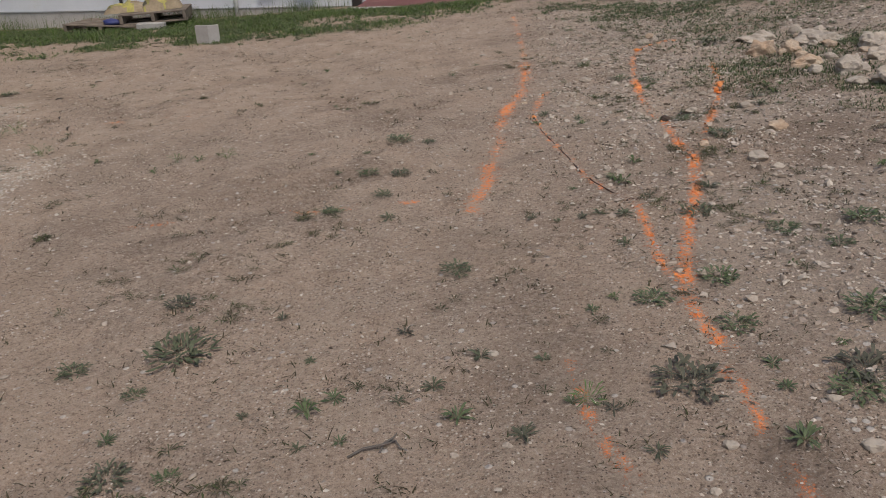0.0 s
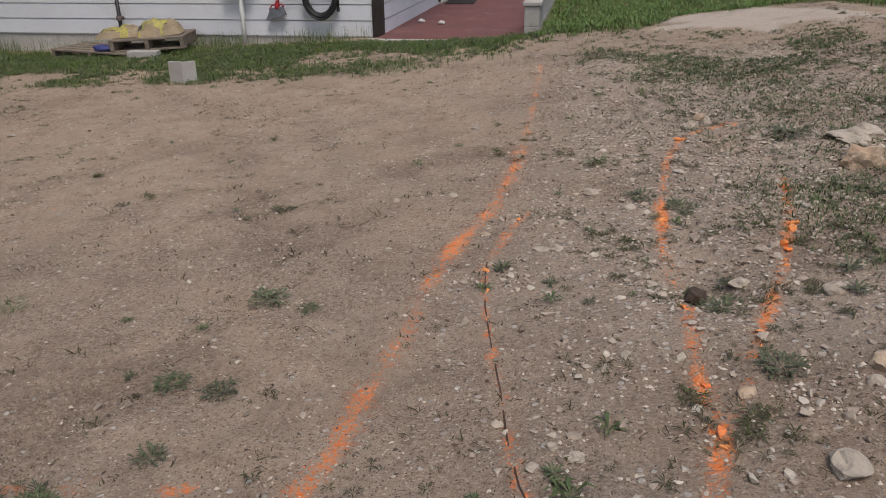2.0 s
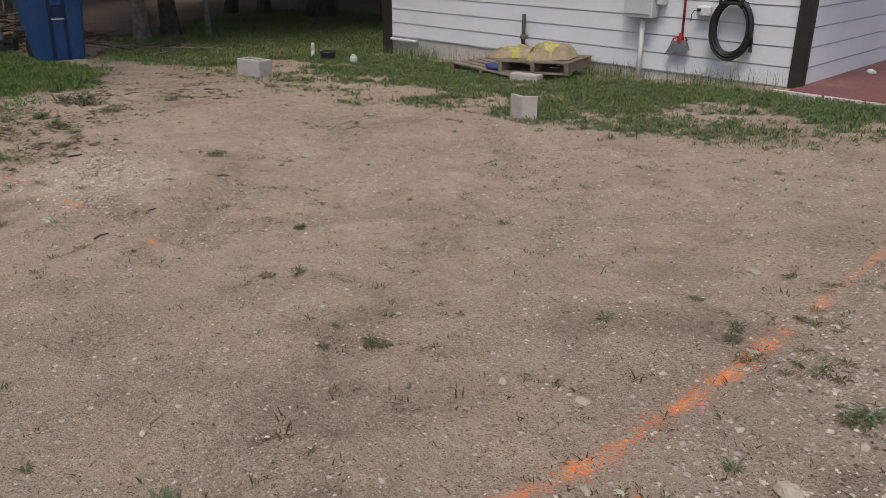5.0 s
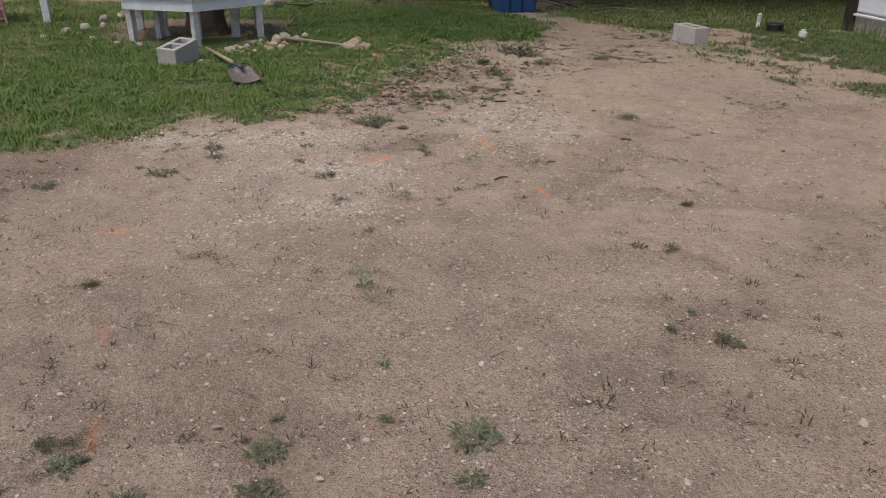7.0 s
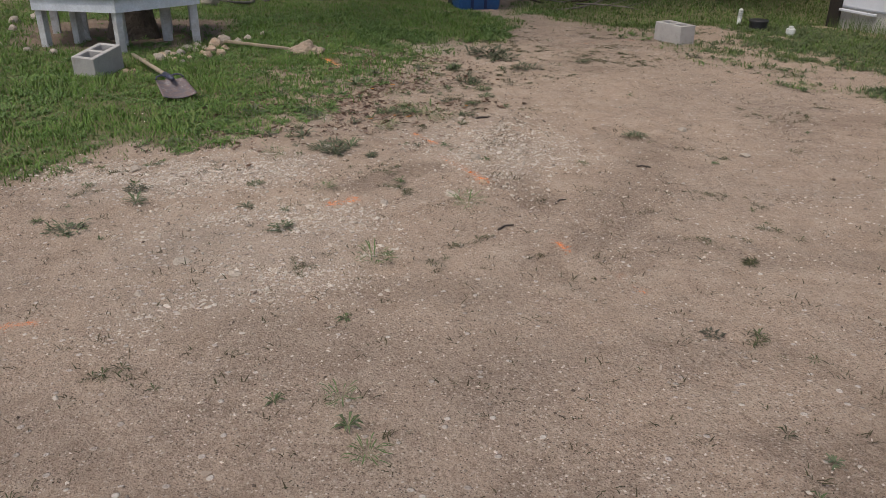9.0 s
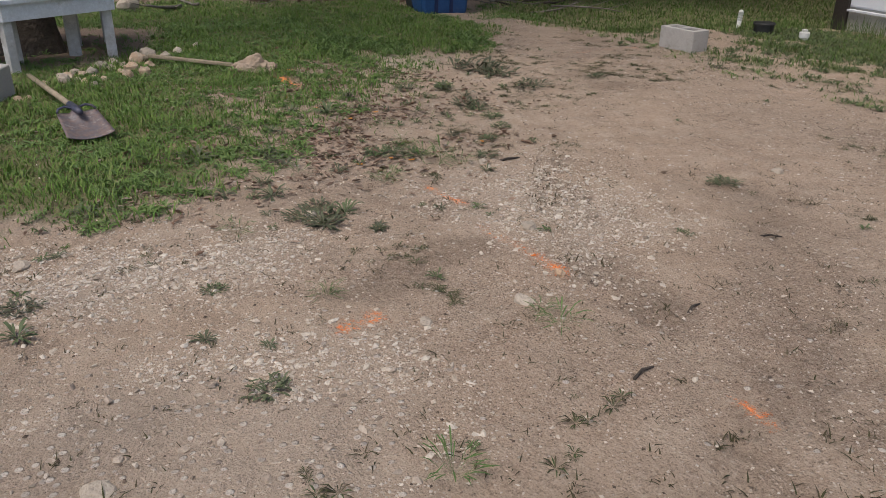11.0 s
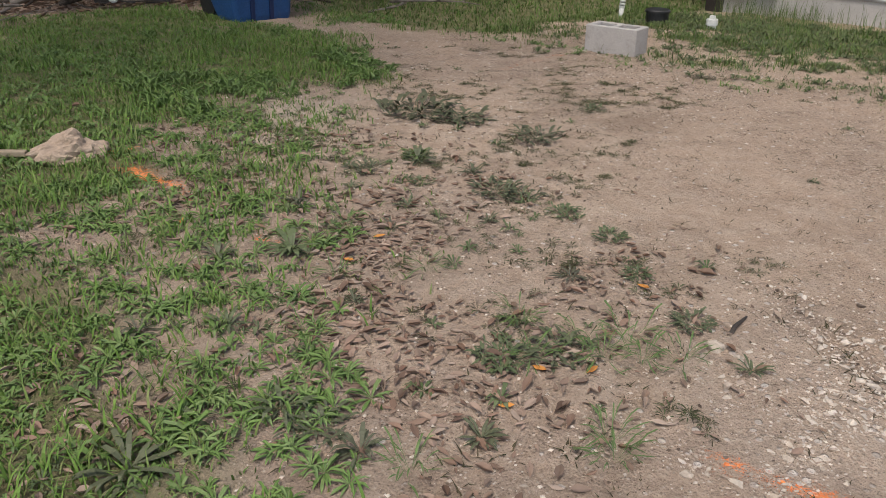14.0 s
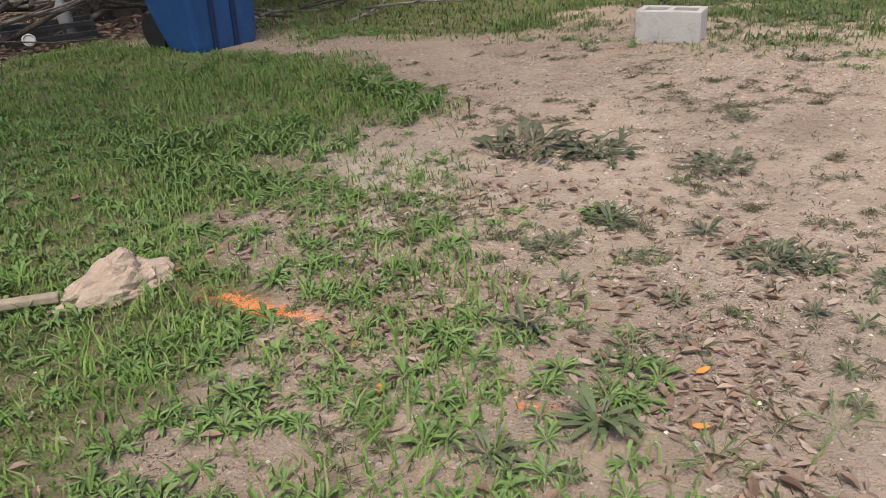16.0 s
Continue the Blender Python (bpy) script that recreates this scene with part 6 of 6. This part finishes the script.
PATCH_A = [(1.22, 4.83, 0.172), (1.0, 2.13, 0.112), (0.89, 1.99, 0.069), (0.84, 3.05, 0.103), (0.83, 1.64, 0.112), (0.81, 3.55, 0.06), (0.79, 2.12, 0.086), (0.77, 3.37, 0.103), (0.73, 1.41, 0.129), (0.73, 3.53, 0.112), (0.73, 4.06, 0.103), (0.69, 1.34, 0.103), (0.61, 4.21, 0.103), (0.59, 2.3, 0.095), (0.55, 1.86, 0.095), (0.54, 1.63, 0.095), (0.39, 1.4, 0.147), (0.37, 1.76, 0.095), (-0.13, 2.03, 0.086), (-0.33, 3.38, 0.069), (-0.41, 2.96, 0.086), (-0.44, 2.7, 0.069), (-0.47, 3.43, 0.112), (-0.54, 2.98, 0.086), (-0.59, 3.25, 0.034), (-0.6, 2.56, 0.069), (-0.64, 1.16, 0.052), (-0.76, 1.16, 0.086), (-0.79, 1.63, 0.164), (-0.84, 1.46, 0.052)]
PATCH_B = [(-0.9, 1.91, 0.086), (-1.04, 1.56, 0.078), (-1.49, 4.34, 0.06), (-2.68, 3.33, 0.103), (-2.8, 2.08, 0.112), (-2.91, 2.58, 0.147), (-3.24, 3.29, 0.069), (-3.32, 2.81, 0.103), (-3.47, 5.27, 0.129), (-3.51, 3.86, 0.052), (-3.64, 3.7, 0.138), (-3.71, 3.65, 0.129), (-3.78, 3.72, 0.121), (-4.03, 2.97, 0.121), (-4.13, 4.56, 0.103), (-4.26, 4.25, 0.155), (-4.34, 4.15, 0.129), (-4.35, 4.67, 0.086), (-4.43, 3.72, 0.129), (-4.55, 4.84, 0.103), (-4.76, 4.9, 0.121), (-4.94, 4.91, 0.129), (-5.03, 4.88, 0.172), (-5.28, 4.77, 0.086), (-5.34, 5.45, 0.216), (-5.44, 5.97, 0.121), (-5.44, 6.96, 0.121), (-5.47, 4.93, 0.121), (-5.52, 4.7, 0.138), (-5.74, 5.42, 0.259)]
PATCH_C = [(-5.97, 5.38, 0.388)]
TUFT_A = [(0.17, 1.35, 0.043), (-1.24, 3.33, 0.056), (-1.47, 3.32, 0.052), (-2.26, 3.58, 0.078), (-2.68, 4.06, 0.086), (-2.76, 4.05, 0.052), (-3.08, 3.57, 0.06), (-3.63, 3.42, 0.078), (-3.98, 4.04, 0.086), (-4.02, 4.08, 0.086), (-4.06, 4.4, 0.086), (-4.12, 4.34, 0.103), (-4.18, 4.28, 0.121), (-4.18, 4.38, 0.103), (-4.21, 3.76, 0.112), (-4.25, 4.31, 0.103), (-4.29, 4.18, 0.121), (-4.41, 4.28, 0.086), (-4.69, 3.89, 0.121), (-4.76, 4.31, 0.112), (-4.9, 4.12, 0.121), (-5.11, 4.22, 0.19), (-5.13, 4.33, 0.103), (-5.48, 4.0, 0.155)]
for kind, sites in (("star", STAR_A + STAR_B + STAR_C), ("patch", PATCH_A + PATCH_B + PATCH_C), ("grass", TUFT_A)):
    for k, (x, y, size) in enumerate(sites):
        single_weed(x, y, min(size * {"star": 0.82, "patch": 0.92, "grass": 1.4}[kind], {"star": 0.15, "patch": 1.0, "grass": 0.11}[kind]), 500 + k, kind)

wx, wy, g2 = scatter(15500, -10, -3.5, 1.4, 7.2, lambda x, y: np.clip(grass_at(x, y) * 1.2, 0, 1) * (0.25 + 0.75 * smooth(lattice_noise(x * 3.1, y * 3.1, 81), 0.35, 0.65)) * (1 - 0.8 * area(x, y, SANDY, 0.3)), 21, True)
rosettes("broadleaf_weeds", wx, wy, g2.uniform(0.025, 0.085, len(wx)) * (0.7 + 0.7 * lattice_noise(wx * 1.7, wy * 1.7, 83)), g2, LUSH, "broad-leaved green weeds growing thickly in the lawn", 10, 0.5, 0.13)
wx, wy, g2 = scatter(5200, -6.9, 0.2, 6.9, 9.3, lambda x, y: grass_at(x, y), 22)
rosettes("verge_weeds", wx, wy, g2.uniform(0.04, 0.11, len(wx)), g2, WEED, "broad-leaved weeds in the grass along the house", 13, 0.6, 0.12, True)


wx, wy, g2 = scatter(2600, -0.05, 4.2, 8.2, 14.0, grass_at, 38)
rosettes("garden_weeds", wx, wy, g2.uniform(0.07, 0.17, len(wx)), g2, LUSH, "leafy dark green weeds in the lawn beside the patio", 11, 0.6, 0.13, True)


def sparse(x, y):
    edge = np.maximum.reduce([area(x, y, LAWN_LEFT, 0.9) * (1 - area(x, y, LAWN_LEFT, 0.2)), area(x, y, LAWN_HOUSE, 0.5) * 0.8])
    right = 0.9 * area(x, y, [(0.5, 8.3), (0.35, 6.9), (1.0, 5.6), (1.9, 4.6), (2.8, 4.5), (3.0, 8.0), (1.6, 7.4), (1.2, 8.3)], 0.4) + 0.14 * area(x, y, GRAVEL_RIGHT, 0.4)
    leafy = 0.7 * np.maximum(0.6 * area(x, y, LITTER, 0.4), area(x, y, MIXED, 0.4))
    return np.clip(np.maximum.reduce([edge * 0.9, right, leafy, np.full(np.shape(x), 0.03)]), 0, 1) * smooth(lattice_noise(x * 4, y * 4, 91), 0.3, 0.65) * (1 - area(x, y, SAND, 0.1))


wx, wy, g2 = scatter(9000, -7.5, 3.0, 1.0, 8.8, sparse, 23)
rosettes("small_weeds", wx, wy, g2.uniform(0.035, 0.09, len(wx)), g2, WEED, "small green weeds scattered over the bare soil", 13, 0.45, 0.11, True)


def dry_density(x, y):
    worn = np.maximum(area(x, y, [(-7.0, 6.9), (-6.3, 4.6), (-4.5, 4.2), (-3.6, 4.4), (-4.4, 6.0), (-5.4, 7.0)], 0.6) * 0.6, area(x, y, GRAVEL_RIGHT, 0.5) * 0.35)
    return np.clip(worn + 0.05, 0, 1) * smooth(lattice_noise(x * 3.3, y * 3.3, 95), 0.42, 0.7)


tx, ty, g3 = scatter(17000, -7.0, 2.6, 1.0, 7.6, dry_density, 24)
k = 14
tx2, ty2 = np.repeat(tx, k) + g3.normal(0, 0.026, len(tx) * k), np.repeat(ty, k) + g3.normal(0, 0.026, len(tx) * k)
blades("dry_tufts", tx2, ty2, g3, 0.012, 0.034, 0.0026, 2.2, DRY, "dry brown grass tufts on the worn soil", 0.72)
def mat_density(x, y):
    worn = np.maximum.reduce([area(x, y, [(-7.2, 7.0), (-6.6, 4.7), (-4.6, 4.1), (-3.7, 4.3), (-4.3, 5.6), (-5.2, 6.6), (-6.0, 7.2)], 0.5) * 0.9, area(x, y, GRAVEL_RIGHT, 0.5) * 0.5, area(x, y, LAWN_HOUSE, 0.7) * (1 - area(x, y, LAWN_HOUSE, 0.15)), area(x, y, LAWN_LEFT, 0.6) * (1 - area(x, y, LAWN_LEFT, 0.15))])
    return np.clip(worn, 0.13, 1) * smooth(0.65 * lattice_noise(x * 1.9, y * 1.9, 96) + 0.35 * lattice_noise(x * 6, y * 6, 98), 0.45, 0.68)


def clustered(x, y, g, lo, hi, reach):
    """Several plants round every site, strewn along a turn of its own."""
    n = g.integers(lo, hi, len(x))
    a, far = np.repeat(g.uniform(0, 3.14, len(x)), n), np.repeat(reach * g.uniform(0.3, 1.0, len(x)), n)
    u, v = g.normal(0, 1, n.sum()) * far, g.normal(0, 0.45, n.sum()) * far
    return np.repeat(x, n) + u * np.cos(a) - v * np.sin(a), np.repeat(y, n) + u * np.sin(a) + v * np.cos(a)


tx, ty, g3 = scatter(5200, -7.4, 2.6, 1.0, 8.3, mat_density, 29)
tx, ty = clustered(tx, ty, g3, 3, 14, 0.085)
rosettes("dry_mats", tx, ty, g3.uniform(0.02, 0.075, len(tx)), g3, MATTED, "flattened brown and olive dry weed mats on the soil", 13, 0.30, 0.058, True)
WEEDY = [(0.5, 8.3), (0.45, 6.6), (0.75, 5.3), (0.8, 4.0), (0.9, 2.6), (1.2, 1.4), (2.6, 2.0), (3.4, 8.0), (2.2, 7.2), (1.6, 7.25), (1.3, 8.0)]
tx, ty, g3 = scatter(5600, -1.5, 3.4, 0.9, 8.4, lambda x, y: np.maximum(0.13 * smooth(x, -0.6, 0.6) + 0.02, 0.9 * area(x, y, WEEDY, 0.5)) * (0.15 + 0.85 * smooth(lattice_noise(x * 2.6, y * 2.6, 111), 0.35, 0.65)) * (1 - grass_at(x, y)) * (1 - area(x, y, SAND, 0.1)), 36)
tx, ty = clustered(tx, ty, g3, 1, 5, 0.05)
rosettes("olive_weeds", tx, ty, g3.uniform(0.018, 0.065, len(tx)), g3, OLIVE, "small olive-green star weeds on the bare soil", 10, 0.35, 0.065, True)
tx, ty, g3 = scatter(1500, -7.4, -3.6, 2.2, 7.2, lambda x, y: np.clip(0.55 * area(x, y, MIXED, 0.5) + area(x, y, SHOULDER, 0.4) + 0.8 * area(x, y, LAWN_LEFT, 0.4), 0, 1) * smooth(lattice_noise(x * 2.2, y * 2.2, 113), 0.32, 0.6) * (1 - 0.65 * area(x, y, SANDY, 0.3)), 37, True)
tx, ty = clustered(tx, ty, g3, 1, 6, 0.06)
rosettes("rosette_weeds", tx, ty, g3.uniform(0.04, 0.125, len(tx)), g3, LUSH, "long-leaved green rosette weeds at the lawn edge", 14, 0.35, 0.085)
tx, ty, g3 = scatter(520, -8.6, -6.2, 4.5, 6.5, lambda x, y: area(x, y, LAWN_LEFT, 0.2) * (0.05 + 0.95 * smooth(x, -7.6, -6.8)) * smooth(lattice_noise(x * 2.0, y * 2.0, 115), 0.3, 0.55), 41, True)
tx, ty = clustered(tx, ty, g3, 2, 7, 0.07)
rosettes("tongue_weeds", tx, ty, g3.uniform(0.07, 0.15, len(tx)), g3, LUSH, "lush long-leaved green weeds at the lawn's end", 12, 0.7, 0.10)
tx, ty, g3 = scatter(6400, -6.8, 2.4, 1.0, 7.6, lambda x, y: (0.25 + 0.5 * lattice_noise(x * 2.7, y * 2.7, 117)) * (1 - grass_at(x, y)), 27)
k = 9
tx2, ty2 = np.repeat(tx, k) + g3.normal(0, 0.013, len(tx) * k), np.repeat(ty, k) + g3.normal(0, 0.013, len(tx) * k)
blades("dark_sprigs", tx2, ty2, g3, 0.014, 0.038, 0.0034, 1.6, DRY, "small dark dry sprigs on the bare soil", 0.55)

gx, gy, g1 = scatter(220000, 0.3, 3.4, 3.6, 8.5, lambda x, y: np.maximum(area(x, y, [(0.45, 8.3), (0.45, 7.2), (0.8, 6.3), (1.0, 5.9), (2.4, 5.4), (3.2, 8.0), (2.2, 7.3), (1.65, 7.2), (1.35, 7.75), (1.0, 8.0)], 0.35), 0.4 * area(x, y, [(0.55, 8.35), (0.4, 7.0), (0.95, 6.2), (0.9, 5.4), (1.2, 4.0), (2.6, 3.8), (3.2, 8.0), (2.0, 7.2), (1.6, 7.25), (1.3, 8.2), (0.8, 8.5)], 0.5)) * (1 - area(x, y, SAND, 0.06)) * smooth(0.6 * lattice_noise(x * 2.2, y * 2.2, 101) + 0.4 * lattice_noise(x * 7, y * 7, 103), 0.35, 0.60) * 0.8, 28)
blades("sparse_grass", gx, gy, g1, 0.012, 0.042, 0.0050, 1.8, WEED, "thin grey-green grass growing between the stones", 0.4)
gx, gy, g1 = scatter(40000, 0.9, 2.6, 2.9, 4.9, lambda x, y: area(x, y, [(1.0, 4.2), (1.15, 3.7), (1.7, 3.0), (2.5, 3.2), (2.5, 4.8), (1.4, 4.4)], 0.25) * smooth(0.5 * lattice_noise(x * 3.2, y * 3.2, 105) + 0.5 * lattice_noise(x * 8, y * 8, 106), 0.38, 0.66), 30)
blades("boulder_grass", gx, gy, g1, 0.012, 0.042, 0.0036, 1.6, WEED, "grey-green weedy grass round the boulders", 0.25)
# dead leaves
lx, ly, g4 = scatter(60000, -7.4, -3.4, 2.6, 5.4, lambda x, y: 0.62 * area(x, y, LITTER, 0.7) * smooth(lattice_noise(x * 3, y * 3, 97), 0.25, 0.7) + 0.02 * area(x, y, SHOULDER, 0.5) + 0.003, 25)
bx, by, _ = scatter(5000, -12.0, -9.2, 4.6, 7.8, lambda x, y: area(x, y, BRUSH_FLOOR, 0.2), 26)


def leaves(name, x, y, g, size, mat, label):
    n = len(x)
    a, s = g.uniform(0, 6.28, n), size * g.uniform(0.6, 1.3, n)
    tilt, roll = g.normal(0, 0.16, n), g.normal(0, 0.18, n)
    z = gz(x, y) + 0.004 + s * 0.12 * np.abs(tilt)
    ca, sa = np.cos(a), np.sin(a)

    def P(u, v, h):
        return np.stack([x + (ca * u - sa * v) * s, y + (sa * u + ca * v) * s, z + (h + u * tilt * 0.6 + v * roll) * s], 1)

    c = g.uniform(-0.1, 0.28, n)
    V = np.stack([P(-0.62, 0.02, 0.02), P(-0.48, 0, 0.03), P(-0.2, -0.17, 0.04 + c), P(-0.2, 0.0, 0), P(-0.2, 0.17, 0.04 + c), P(0.15, -0.19, 0.05 + c), P(0.15, 0.0, 0.01), P(0.15, 0.19, 0.05 + c), P(0.5, 0, 0.07 + 0.5 * c)], 1)
    return joined(name, V, [(0, 2, 1), (1, 4, 0), (1, 2, 3), (1, 3, 4), (2, 5, 6), (2, 6, 3), (3, 6, 7), (3, 7, 4), (5, 8, 6), (6, 8, 7)], n, mat, label, "leaves")


leaves("dead_leaves", lx, ly, g4, g4.uniform(0.012, 0.036, len(lx)), DEAD, "brown dead leaves scattered among the weeds")
leaves("leaf_litter", bx, by, g4, 0.07, DEAD, "brown leaf litter under the brush pile")
for x, y, turn in ((-4.26, 4.17, 10), (-4.17, 4.23, 80), (-4.22, 4.02, 40), (-4.30, 4.62, 0), (-5.0, 4.35, 60), (-4.95, 4.2, 20), (-5.5, 4.0, 130)):
    bm = bmesh.new()
    prism(bm, [(-0.017, 0), (-0.005, -0.0065), (0.009, -0.0055), (0.017, 0), (0.009, 0.0055), (-0.005, 0.0065)], 0, 0.001)
    ob = tagged(part("fallen_leaf", bm, ORANGE_LEAF), "bright orange fallen leaf on the soil", "leaf", "orange leaves")
    ob.matrix_basis = pose(x, y, gzf(x, y) + 0.008, 8, -6, turn)

# twigs, and the rusty wire in the crack
for x, y, L, r0, turn in ((-2.41, 4.11, 0.075, 0.0042, 112), (-2.64, 4.44, 0.07, 0.004, 118), (-4.05, 4.62, 0.13, 0.006, 100), (-2.95, 5.0, 0.08, 0.004, 70)):
    bm = tube(bmesh.new(), [(-L / 2, 0, 0), (0, 0.004, 0.005), (L / 2, -0.003, 0)], [r0, r0 * 0.9, r0 * 0.6], 8)
    ob = tagged(part("stick", bm, BARK, smooth=True), "short dark stick lying on the bare soil", "stick", "sticks")
    ob.matrix_basis = pose(x, y, gzf(x, y) + r0 * 0.6, 0, 0, turn)
for x, y, L, r0, turn in ((-0.25, 1.22, 0.10, 0.0028, 30), (-0.22, 1.245, 0.07, 0.0025, 65), (-0.20, 1.235, 0.05, 0.002, 140)):
    bm = tube(bmesh.new(), [(-L / 2, 0, 0), (-L / 6, 0.006, 0.004), (L / 5, -0.002, 0.006), (L / 2, 0.004, 0)], [r0, r0 * 0.9, r0 * 0.8, r0 * 0.5], 8)
    ob = tagged(part("twig", bm, PALE_BARK, smooth=True), "thin pale dry twig lying on the bare soil", "twig", "twigs")
    ob.matrix_basis = pose(x, y, gzf(x, y) + r0 * 0.6, 0, 0, turn)
wire_pts = [(0.135, 3.66), (0.14, 3.58), (0.165, 3.38), (0.205, 3.18), (0.25, 2.98), (0.285, 2.8), (0.32, 2.66), (0.37, 2.54), (0.43, 2.44)]
wire = tagged(part("rusty_wire", tube(bmesh.new(), [(x, y, gzf(x, y)) for x, y in wire_pts], 0.0022, 6), WIRE, smooth=True), "rusty wire half buried along an orange line", "wire")

# ---- pebbles ----
ico = bmesh.new()
bmesh.ops.create_icosphere(ico, subdivisions=1, radius=1.0)
ico.verts.ensure_lookup_table()
ICO_V, ICO_F = np.array([v.co[:] for v in ico.verts]), np.array([[v.index for v in f.verts] for f in ico.faces])
ico.free()
OCT_V = np.array([(1, 0, 0), (0, 1, 0), (-1, 0, 0), (0, -1, 0), (0, 0, 1), (0, 0, -1)], float)
OCT_F = np.array([(0, 1, 4), (1, 2, 4), (2, 3, 4), (3, 0, 4), (1, 0, 5), (2, 1, 5), (3, 2, 5), (0, 3, 5)])


def pebbles(name, x, y, size, g, label, mat, sink=0.3, tiny=False):
    n = len(x)
    solid, faces = (OCT_V, OCT_F) if tiny else (ICO_V, ICO_F)
    base = solid[None] * (1 + g.normal(0, 0.22, (n, len(solid), 1)))
    for _ in range(0 if tiny else 4):
        cut = g.normal(0, 1, (n, 1, 3))
        cut /= np.linalg.norm(cut, axis=2, keepdims=True)
        over = np.maximum((base * cut).sum(2, keepdims=True) - g.uniform(0.2, 0.6, (n, 1, 1)), 0)
        base = base - cut * over
    sc = size[:, None] * 0.72 * np.stack([g.uniform(0.8, 1.3, n), g.uniform(0.6, 1.0, n), g.uniform(0.4, 0.8, n)], 1)
    base = base * sc[:, None]
    a = g.uniform(0, 6.28, n)
    ca, sa = np.cos(a)[:, None], np.sin(a)[:, None]
    V = np.stack([base[..., 0] * ca - base[..., 1] * sa + x[:, None], base[..., 0] * sa + base[..., 1] * ca + y[:, None], base[..., 2] + (gz(x, y) + sc[:, 2] * (0.7 - sink))[:, None]], 2)
    return joined(name, V, faces, n, mat, label, "gravel")


def stones(name, x, y, size, g, label, mat=LIMESTONE, sink=0.3, tiny=False):
    """Splits off the stones that the marking paint has hit."""
    hit = paint_at(x, y) > g.uniform(0.35, 1.0, len(x))
    pebbles(name, x[~hit], y[~hit], size[~hit], g, label, mat, sink, tiny)
    return x[hit], y[hit], size[hit]


painted = []


def chip_density(x, y):
    bed = np.maximum.reduce([area(x, y, GRAVEL_LEFT, 0.22), 0.62 * area(x, y, GRAVEL_MID, 0.3), area(x, y, GRAVEL_BAND, 0.25)])
    return bed * smooth(lattice_noise(x * 2.4, y * 2.4, 47) * 0.55 + lattice_noise(x * 8, y * 8, 49) * 0.45, 0.36, 0.62)


px, py, g5 = scatter(22000, -4.2, 2.6, 1.0, 7.4, lambda x, y: gravel_at(x, y) ** 1.2, 31)
painted.append(stones("gravel", px, py, 0.004 + 0.016 * g5.uniform(0, 1, len(px)) ** 3, g5, "pale limestone gravel pressed into the bare soil", LIMESTONE, 0.4))
px, py, g5 = scatter(26000, -4.2, -1.8, 2.1, 5.0, chip_density, 34)
painted.append(stones("limestone_chips", px, py, 0.005 + 0.016 * g5.uniform(0, 1, len(px)) ** 2.8, g5, "dense pale limestone chips over the soil", PALE_CHIP, 0.8))
px, py, g5 = scatter(90000, -4.2, -1.8, 2.1, 5.0, lambda x, y: 0.9 * chip_density(x, y) + 0.02, 42)
painted.append(stones("limestone_grit", px, py, 0.0025 + 0.005 * g5.uniform(0, 1, len(px)) ** 2, g5, "fine pale limestone grit between the chips", PALE_CHIP, 0.4, True))
px, py, g5 = scatter(13000, 0.1, 2.8, 1.2, 7.2, lambda x, y: area(x, y, GRAVEL_RIGHT, 0.35) * (0.25 + 0.6 * lattice_noise(x * 2.5, y * 2.5, 45)), 32)
painted.append(stones("rubble", px, py, 0.007 + 0.020 * g5.uniform(0, 1, len(px)) ** 2.6, g5, "loose limestone rubble among sparse weeds", LIMESTONE, 0.45))
px, py, g5 = scatter(42000, -0.1, 2.6, 1.0, 7.2, lambda x, y: area(x, y, GRAVEL_RIGHT, 0.4) * (0.15 + 0.8 * smooth(lattice_noise(x * 4, y * 4, 46), 0.25, 0.7)), 43)
painted.append(stones("rubble_grit", px, py, 0.003 + 0.007 * g5.uniform(0, 1, len(px)) ** 2, g5, "small limestone grit between the rubble", CRUMB, 0.35, True))
px, py, g5 = scatter(100000, -6.8, 2.4, 0.9, 7.5, lambda x, y: (1 - 0.85 * grass_at(x, y)) * (0.10 + 0.75 * smooth(0.5 * lattice_noise(x * 2.2, y * 2.2, 99) + 0.5 * lattice_noise(x * 6, y * 6, 100), 0.3, 0.7) + 0.25 * area(x, y, GRAVEL_RIGHT, 0.5)), 33)
painted.append(stones("soil_crumbs", px, py, 0.0025 + 0.0060 * g5.uniform(0, 1, len(px)) ** 2.6, g5, "soil crumbs and stone chips scattered over the ground", CRUMB, 0.3, True))
px, py, ps = (np.concatenate([v[k] for v in painted]) for k in range(3))
pebbles("painted_chips", px, py, ps, np.random.default_rng(35), "stone chips coated with orange marking paint", ORANGE_PAINT)

# the plan above is drawn at 1 : FULL; bring the whole place to full size
for ob in list(scene.objects):
    if ob.parent is None and ob.type in {"MESH", "EMPTY"}:
        ob.matrix_basis = Matrix.Diagonal((FULL, FULL, FULL, 1)) @ ob.matrix_basis
